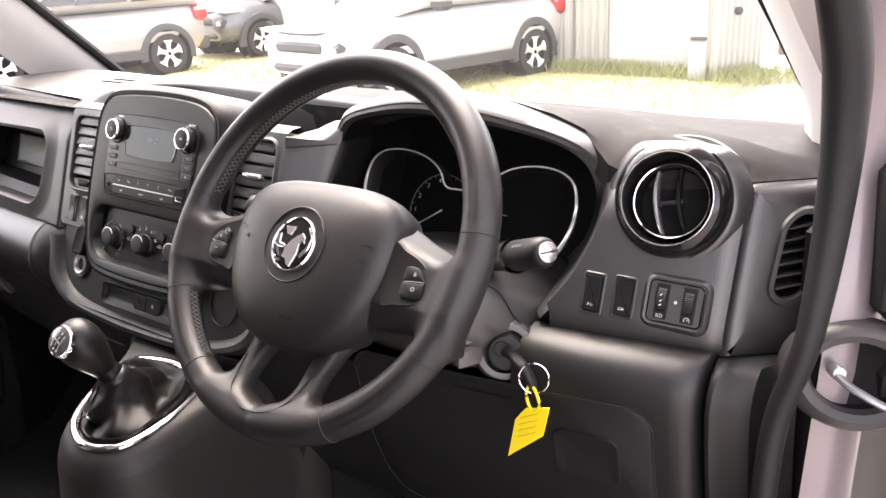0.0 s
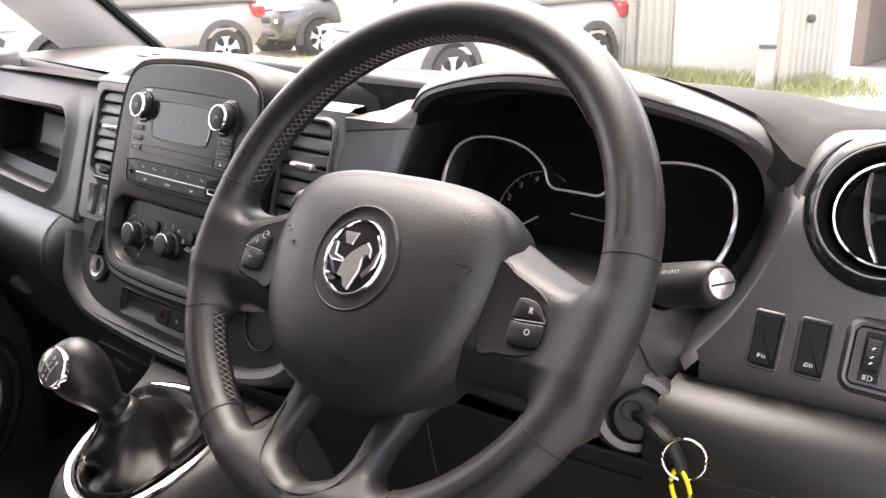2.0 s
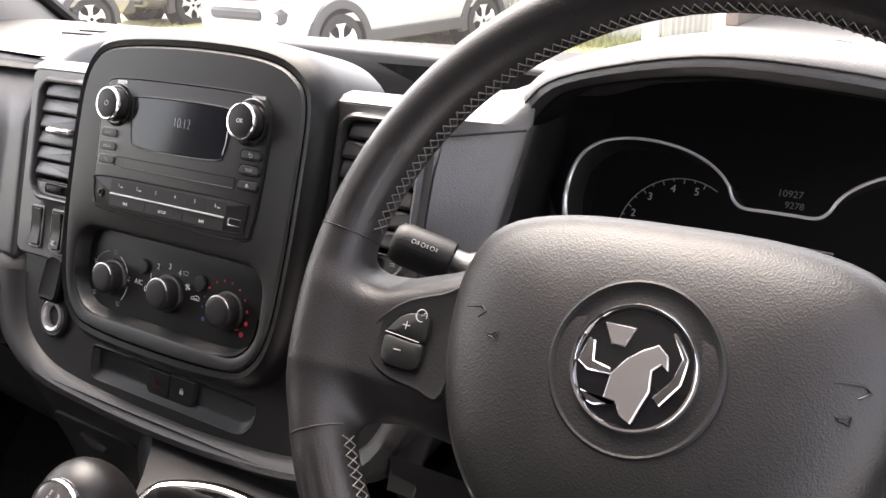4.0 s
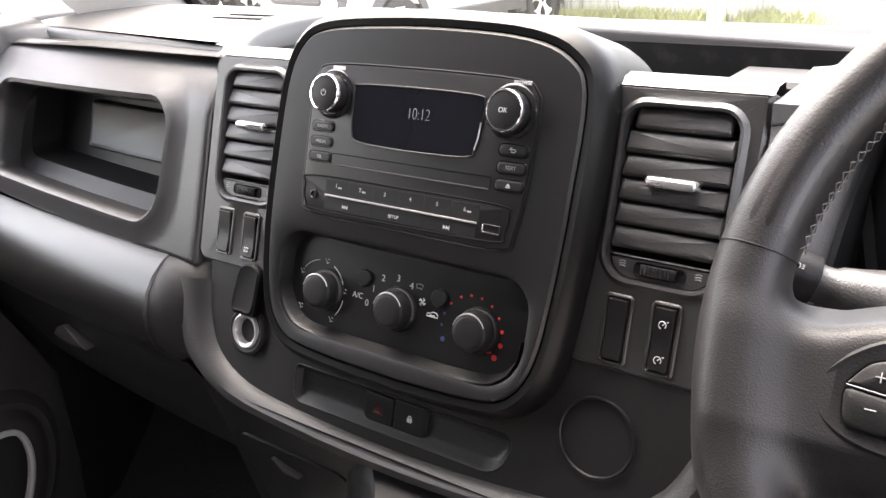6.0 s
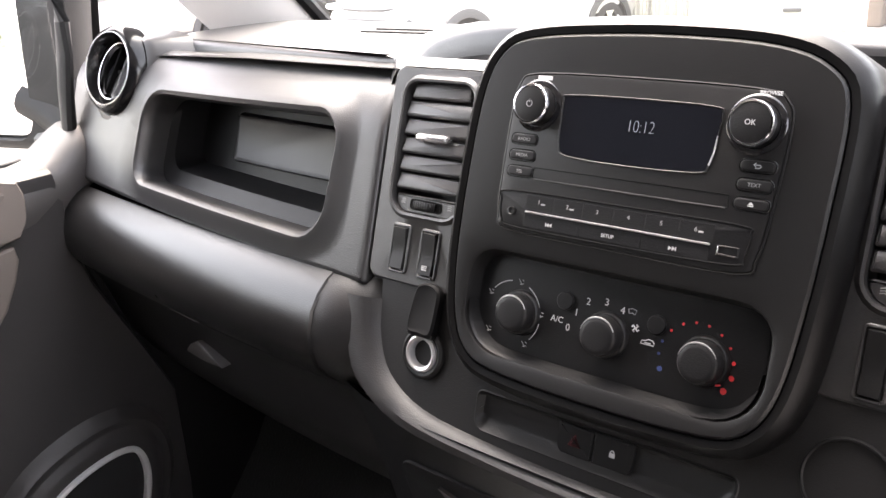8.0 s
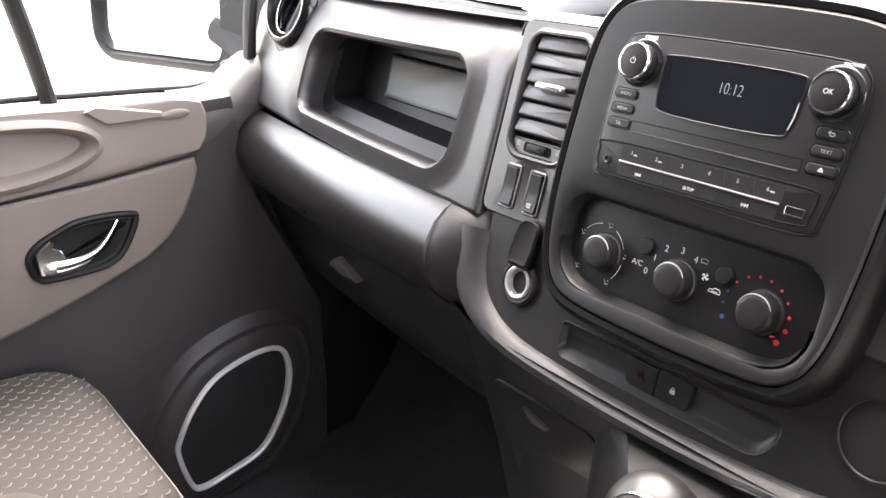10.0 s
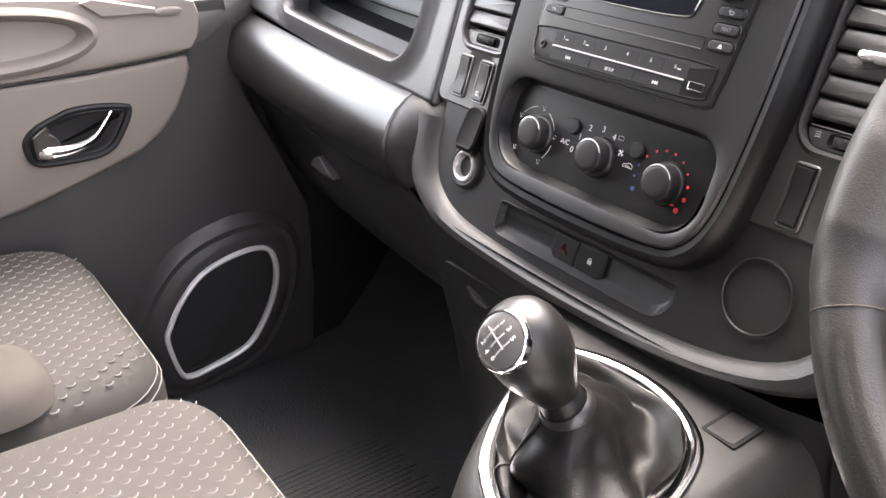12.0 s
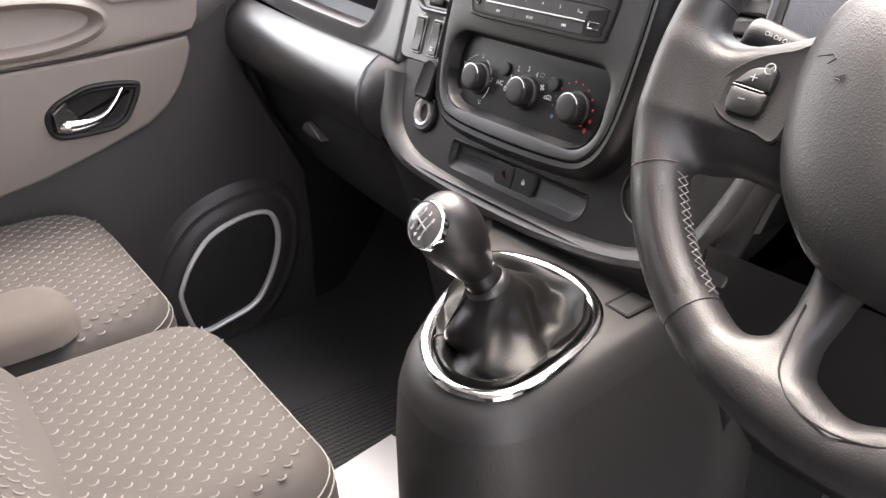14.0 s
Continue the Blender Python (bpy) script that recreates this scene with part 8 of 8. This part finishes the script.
def verge():
    bm = B()
    lp = ccw2([(-14.0, 7.9), (-11.0, 7.7), (-8.8, 7.9), (-5.4, 8.1), (-3.7, 7.8), (-2.4, 8.2), (-2.1, 8.9), (-2.6, 10.0), (-3.4, 10.4), (-6.0, 10.6), (-10.0, 10.6), (-14.0, 10.4)], 60)
    shell(bm, I4, [(lp, GZ), (inset(lp, 0.15), GZ + 0.015), (inset(lp, 0.5), GZ + 0.025)])
    setting("ground_verge", bm, GRASS, "strip of dry and green grass", "grass")
    rnd = random.Random(4)
    bm = B()
    for k in range(7800):
        if k < 3900:
            x, y = rnd.uniform(-12.0, -2.2), rnd.uniform(7.95, 10.2)
            h = rnd.uniform(0.03, 0.10)
        else:
            x, y = rnd.gauss(-4.4, 0.9), 10.35 + rnd.gauss(0, 0.18)
            h = rnd.uniform(0.04, 0.24) * (1.0 if -5.9 < x < -2.6 else 0.4)
            if k > 6600:
                x, y, h = rnd.gauss(-2.7, 0.35), rnd.gauss(10.5, 0.35), rnd.uniform(0.05, 0.22)
        a, w, b = rnd.uniform(0, 6.28), rnd.uniform(0.004, 0.010), rnd.uniform(-0.10, 0.10)
        p = Vector((x, y, GZ + 0.01))
        s = Vector((math.cos(a), math.sin(a), 0)) * w
        bend = Vector((b, b * 0.6, h))
        v = [bm.verts.new(p - s), bm.verts.new(p + s), bm.verts.new(p + bend * 0.55 + s * 0.7), bm.verts.new(p + bend * 0.55 - s * 0.7), bm.verts.new(p + bend + Vector((b * 0.4, 0, 0)))]
        bm.faces.new((v[0], v[1], v[2], v[3]))
        bm.faces.new((v[3], v[2], v[4]))
    g = part("grass_blades", bm, GRASS_BLADE, None, "thin grass and weeds along the wall")
    tagged(g, "", "grass", "", "stuff")


GRASS_BLADE = material("green grass blades", (0.27, 0.28, 0.12), 0.8, vary=0.4, blotch=1.5)
verge()


def yard_wall():
    bm = B()
    box(bm, I4, -12.5, -3.25, 10.62, 10.80, GZ, 2.6, 0.01)
    wall = setting("wall_yard", bm, WALL, "white rendered yard wall, stained near the ground", "wall")
    # corrugated sheets, each a piece of its own
    def sheet(x0, y0, x1, y1, h, mat, name):
        bm = B()
        d = Vector((x1 - x0, y1 - y0, 0))
        L = d.length
        d.normalize()
        nrm = Vector((d.y, -d.x, 0))
        n = max(8, int(L / 0.02))
        a, b = [], []
        for i in range(n + 1):
            t = L * i / n
            o = 0.022 * (1 if (i // 3) % 2 else -1) * (0.6 if i % 3 == 1 else 1.0)
            p = Vector((x0, y0, GZ)) + d * t + nrm * o
            a.append(p)
        rows = [[bm.verts.new(p) for p in a], [bm.verts.new(p + Vector((0, 0, h))) for p in a], [bm.verts.new(p + Vector((0, 0, h)) - nrm * 0.01) for p in a], [bm.verts.new(p - nrm * 0.01) for p in a]]
        bridge(bm, rows, closed=False)
        return part(name, bm, mat, wall)
    sheet(-5.75, 10.56, -5.20, 10.56, 2.4, SHEET, "sheet")
    sheet(-5.20, 10.58, -4.65, 10.58, 2.4, SHEET, "sheet")
    sheet(-3.02, 10.22, -2.74, 11.20, 2.5, SHEET, "sheet")
    bm = B()
    box(bm, pose(-3.17, 10.12, 0, 0, 0, 12), -0.11, 0.11, -0.05, 0.05, GZ, 2.4, 0.02)
    part("gate_post", bm, CONCRETE, wall, "grey gate post")
    bm = B()
    box(bm, pose(-3.14, 10.05, 0, 0, 0, 12), -0.10, 0.10, -0.02, 0.02, GZ + 0.52, GZ + 0.56, 0.005)
    part("latch", bm, CLAD, wall)
    bm = B()
    m = look((-2.86, 10.62, GZ + 0.84), (-3.9, 11.0, GZ + 0.84))
    lathe(bm, m, [(0.05, -0.02), (0.05, 0.03), (0.035, 0.05), (0.0, 0.055)], 16)
    part("knob", bm, CLAD, wall)
    bm = B()
    box(bm, pose(-2.73, 11.22, 0), -0.04, 0.04, -0.04, 0.04, GZ, 2.6, 0.01)
    part("edge_post", bm, WALL, wall)


CONCRETE = material("weathered grey concrete", (0.36, 0.37, 0.38), 0.85, vary=0.15, blotch=4, grain=80)
yard_wall()


def shed():
    s = thing("open_shed", "open fronted shed with a dark brown inside", "shed", (-0.5, 15, GZ))
    bm = B()
    box(bm, I4, -3.0, 6.0, 17.8, 18.0, GZ, 3.4, 0.02)
    part("back_wall", bm, SHED, s)
    for x in (-3.0, 6.0):
        bm = B()
        box(bm, I4, x - 0.1, x + 0.1, 13.2, 18.0, GZ, 3.4, 0.02)
        part("side_wall", bm, SHED, s)
    bm = B()
    box(bm, I4, -3.2, 6.2, 12.8, 18.2, 3.4, 3.55, 0.02)
    part("roof", bm, SHED, s)
    bm = B()
    tube(bm, [(-2.2, 15.0, GZ), (-2.4, 15.6, GZ + 2.6)], 0.03, n=8)
    part("leaning_pole", bm, CONCRETE, s)


shed()


def suv(at, heading, paint, label):
    """A parked small sport utility car. Its own axes: x ahead from the rear axle, y to its left, z up."""
    c = thing("parked_car", label, "car", (at[0], at[1], GZ), "parked cars")
    M = Matrix.Translation((at[0], at[1], GZ)) @ pose(0, 0, 0, 0, 0, heading) @ Matrix.Translation((0, -0.76, 0))
    st = [(-0.78, 0.60, 0.95, 0.62), (-0.74, 0.40, 1.02, 0.76), (-0.60, 0.30, 1.06, 0.84), (-0.2, 0.26, 1.06, 0.875), (0.5, 0.25, 1.04, 0.88), (1.4, 0.25, 1.03, 0.88), (2.0, 0.25, 1.02, 0.88), (2.5, 0.26, 1.00, 0.875), (2.95, 0.28, 0.97, 0.86), (3.22, 0.30, 0.93, 0.81), (3.33, 0.34, 0.87, 0.74), (3.37, 0.44, 0.80, 0.66)]
    def ring(x, z0, z1, w):
        pts = []
        for k in range(28):
            a = 2 * math.pi * k / 28
            cc, ss = math.cos(a), math.sin(a)
            cc, ss = math.copysign(abs(cc) ** 0.45, cc), math.copysign(abs(ss) ** 0.5, ss)
            zz = (z0 + z1) / 2 + (z1 - z0) / 2 * ss
            pts.append(M @ Vector((x, w * cc * (1 - 0.08 * max(0, ss)), zz)))
        return pts
    bm = B()
    loft(bm, [ring(*s) for s in st], ends=True, closed=True)
    body = part("body", bm, paint, c)
    gh = [(-0.72, 1.00, 1.10, 0.70), (-0.58, 1.00, 1.50, 0.66), (-0.30, 1.00, 1.60, 0.66), (0.5, 1.00, 1.63, 0.67), (1.3, 1.00, 1.60, 0.66), (1.75, 1.00, 1.46, 0.68), (2.35, 0.98, 1.04, 0.72)]
    bm = B()
    loft(bm, [ring(*s) for s in gh], ends=True, closed=True)
    part("cabin", bm, paint, c)
    for side in (1, -1):
        for x0, x1, xa, xb in ((-0.30, 0.42, -0.24, 0.42), (0.50, 1.30, 0.50, 1.12), (1.34, 1.95, 1.18, 1.40)):
            bm = B()
            lp = [(x0, 1.17), (x1, 1.16), (xb, 1.50), (xa, 1.52)]
            rows = [[bm.verts.new(M @ Vector((x, side * (0.705 - 0.10 * (z - 1.05) + d), z))) for x, z in lp] for d in (-0.04, 0.012, 0.016)]
            bridge(bm, rows)
            bm.faces.new(rows[-1])
            part("window", bm, CAR_GLASS, c)
        for x in (0.0, 2.6):
            # arch lip and wheel
            bm = B()
            for r0, r1, d in ((0.375, 0.475, 0.895),):
                lo = [(x + r1 * math.cos(t), 0.33 + r1 * math.sin(t)) for t in [radians(-12 + 204 * i / 24) for i in range(25)]]
                li = [(x + r0 * math.cos(t), 0.33 + r0 * math.sin(t)) for t in [radians(-12 + 204 * i / 24) for i in range(25)]]
                rows = [[bm.verts.new(M @ Vector((p[0], side * q, p[1]))) for p in lp] for lp, q in ((lo, 0.80), (lo, d - 0.01), (between(lo, li, 0.2), d), (li, d), (li, 0.70))]
                bridge(bm, rows, closed=False)
            part("arch_lip", bm, CLAD, c)
            # a black disc stands for the shade inside the arch
            bm = B()
            slab(bm, circle(0.42, 32, x, 0.34), M @ Matrix(((1, 0, 0, 0), (0, 0, side, 0), (0, 1, 0, 0), (0, 0, 0, 1))), 0.60, 0.872, 0.004)
            part("arch_shadow", bm, RECESS, c)
            wm = M @ Matrix.Translation((x, side * 0.775, 0.33)) @ Matrix(((1, 0, 0, 0), (0, 0, side, 0), (0, 1, 0, 0), (0, 0, 0, 1)))
            bm = B()
            lathe(bm, wm, [(0.20, -0.10), (0.30, -0.10), (0.328, -0.07), (0.330, 0.06), (0.315, 0.10), (0.27, 0.108), (0.222, 0.10), (0.215, 0.06)], 36)
            w = part("wheel", bm, TYRE, c, "alloy wheel with a black tyre")
            bm = B()
            lathe(bm, wm, [(0.222, 0.095), (0.215, 0.104), (0.203, 0.100), (0.198, 0.06), (0.0, 0.05)], 36)
            part("rim", bm, RIM_DARK, w)
            for k in range(5):
                a = radians(90 + 72 * k)
                bm = B()
                pts = [wm @ Vector((r * math.cos(a + o), r * math.sin(a + o), z)) for r, o, z in ((0.03, 0, 0.092), (0.10, 0, 0.098), (0.16, 0.0, 0.1), (0.210, 0.0, 0.098))]
                tube(bm, pts, [0.042, 0.032, 0.044, 0.085], n=8, flat=0.4, up=tuple((wm.to_3x3() @ Vector((0, 0, 1)))))
                part("rim_spoke", bm, ALLOY, w)
        bm = B()
        box(bm, M, 0.42, 2.18, side * 0.885 - 0.03, side * 0.885 + 0.012, 0.28, 0.42, 0.01)
        part("side_cladding", bm, CLAD, c)
        bm = B()
        box(bm, M, -0.80, -0.55, side * 0.72 - 0.12, side * 0.72 + 0.12, 0.80, 1.02, 0.05)
        part("tail_lamp", bm, LAMP_RED, c)
        bm = B()
        box(bm, M, 2.98, 3.33, side * 0.64 - 0.15, side * 0.64 + 0.15, 0.83, 0.895, 0.025)
        part("head_lamp", bm, LAMP_CLEAR, c)
        bm = B()
        box(bm, M, 1.78, 1.98, side * 0.95 - 0.12, side * 0.95 + 0.12, 1.02, 1.18, 0.05)
        part("door_mirror", bm, CLAD, c)
        bm = B()
        tube(bm, [M @ Vector((0.62, side * 0.892, 0.86)), M @ Vector((0.80, side * 0.897, 0.86))], 0.014, n=6)
        part("door_handle", bm, paint, c)
        bm = B()
        tube(bm, [M @ Vector((1.55, side * 0.892, 0.86)), M @ Vector((1.73, side * 0.897, 0.86))], 0.014, n=6)
        part("door_handle", bm, paint, c)
    bm = B()
    box(bm, M, 3.10, 3.405, -0.46, 0.46, 0.60, 0.76, 0.05)
    part("grille", bm, CLAD, c)
    bm = B()
    box(bm, M, 3.10, 3.405, -0.54, 0.54, 0.38, 0.48, 0.04)
    part("lower_grille", bm, CLAD, c)
    bm = B()
    tube(bm, [M @ Vector(q) for q in ((3.27, -0.66, 0.87), (3.36, -0.34, 0.845), (3.39, 0.0, 0.84), (3.36, 0.34, 0.845), (3.27, 0.66, 0.87))], 0.016, n=6)
    part("nose_strip", bm, CLAD, c)
    for y in (-0.58, 0.58):
        bm = B()
        box(bm, M, 3.02, 3.37, y * 1.13 - 0.11, y * 1.13 + 0.11, 0.56, 0.75, 0.05)
        f = part("fog_lamp", bm, CLAD, c)
        bm = B()
        box(bm, M, 3.10, 3.385, y * 1.13 - 0.07, y * 1.13 + 0.07, 0.60, 0.71, 0.03)
        part("lens", bm, LAMP_CLEAR, f)
    bm = B()
    box(bm, M, -0.84, -0.60, -0.74, 0.74, 0.34, 0.58, 0.04)
    part("rear_bumper", bm, CLAD, c)


RIM_DARK = material("shadowed rim well", (0.05, 0.05, 0.052), 0.5, metal=0.5, vary=0.1)
CAR_WHITE = material("white car paint", (0.46, 0.455, 0.448), 0.25, vary=0.03, coat=0.6)
CAR_SILVER = material("silver car paint", (0.34, 0.326, 0.315), 0.3, metal=0.3, vary=0.03, coat=0.6)
CAR_DARK = material("slate grey car paint", (0.12, 0.125, 0.135), 0.25, metal=0.3, vary=0.05, coat=0.6)
suv((-5.52, 9.86), 262, CAR_WHITE, "white sport utility car parked by the yard wall")
suv((-11.2, 7.9), 262, CAR_SILVER, "silver sport utility car parked on the verge")
suv((-11.15, 12.75), 262, CAR_DARK, "slate grey sport utility car parked between the others")


def tree(x, y, h, seed):
    rnd = random.Random(seed)
    t = thing("tree", "broad green tree far across the yard", "tree", (x, y, GZ))
    bm = B()
    tube(bm, [(x, y, GZ), (x + 0.1, y, GZ + h * 0.25), (x, y + 0.1, GZ + h * 0.5), (x + 0.1, y, GZ + h * 0.8)], [0.22, 0.17, 0.11, 0.03], n=8)
    for k in range(7):
        a = rnd.uniform(0, 6.28)
        z = GZ + h * rnd.uniform(0.3, 0.6)
        tube(bm, [(x, y, z), (x + math.cos(a) * h * 0.15, y + math.sin(a) * h * 0.15, z + h * 0.1), (x + math.cos(a) * h * 0.28, y + math.sin(a) * h * 0.28, z + h * 0.22)], [0.07, 0.05, 0.015], n=6)
    part("trunk", bm, SHED, t)
    bm = B()
    for k in range(1500):
        a, u = rnd.uniform(0, 6.28), rnd.uniform(-1, 1)
        r = h * 0.36 * rnd.uniform(0.45, 1.0) * (1 + 0.25 * math.sin(3 * a + 4 * u))
        p = Vector((x + r * math.cos(a) * math.sqrt(1 - u * u), y + r * math.sin(a) * math.sqrt(1 - u * u), GZ + h * 0.62 + r * 0.95 * u))
        s = rnd.uniform(0.08, 0.2)
        d1 = Vector((rnd.uniform(-1, 1), rnd.uniform(-1, 1), rnd.uniform(-1, 1))).normalized() * s
        d2 = d1.orthogonal().normalized() * s * 0.6
        bm.faces.new([bm.verts.new(p + q) for q in (d1, d2, -d1, -d2)])
    tagged(part("crown", bm, LEAF, t), "", "", "", "")


tree(-11.0, -24.0, 5.0, 3)
tree(-17.0, -30.0, 6.0, 5)
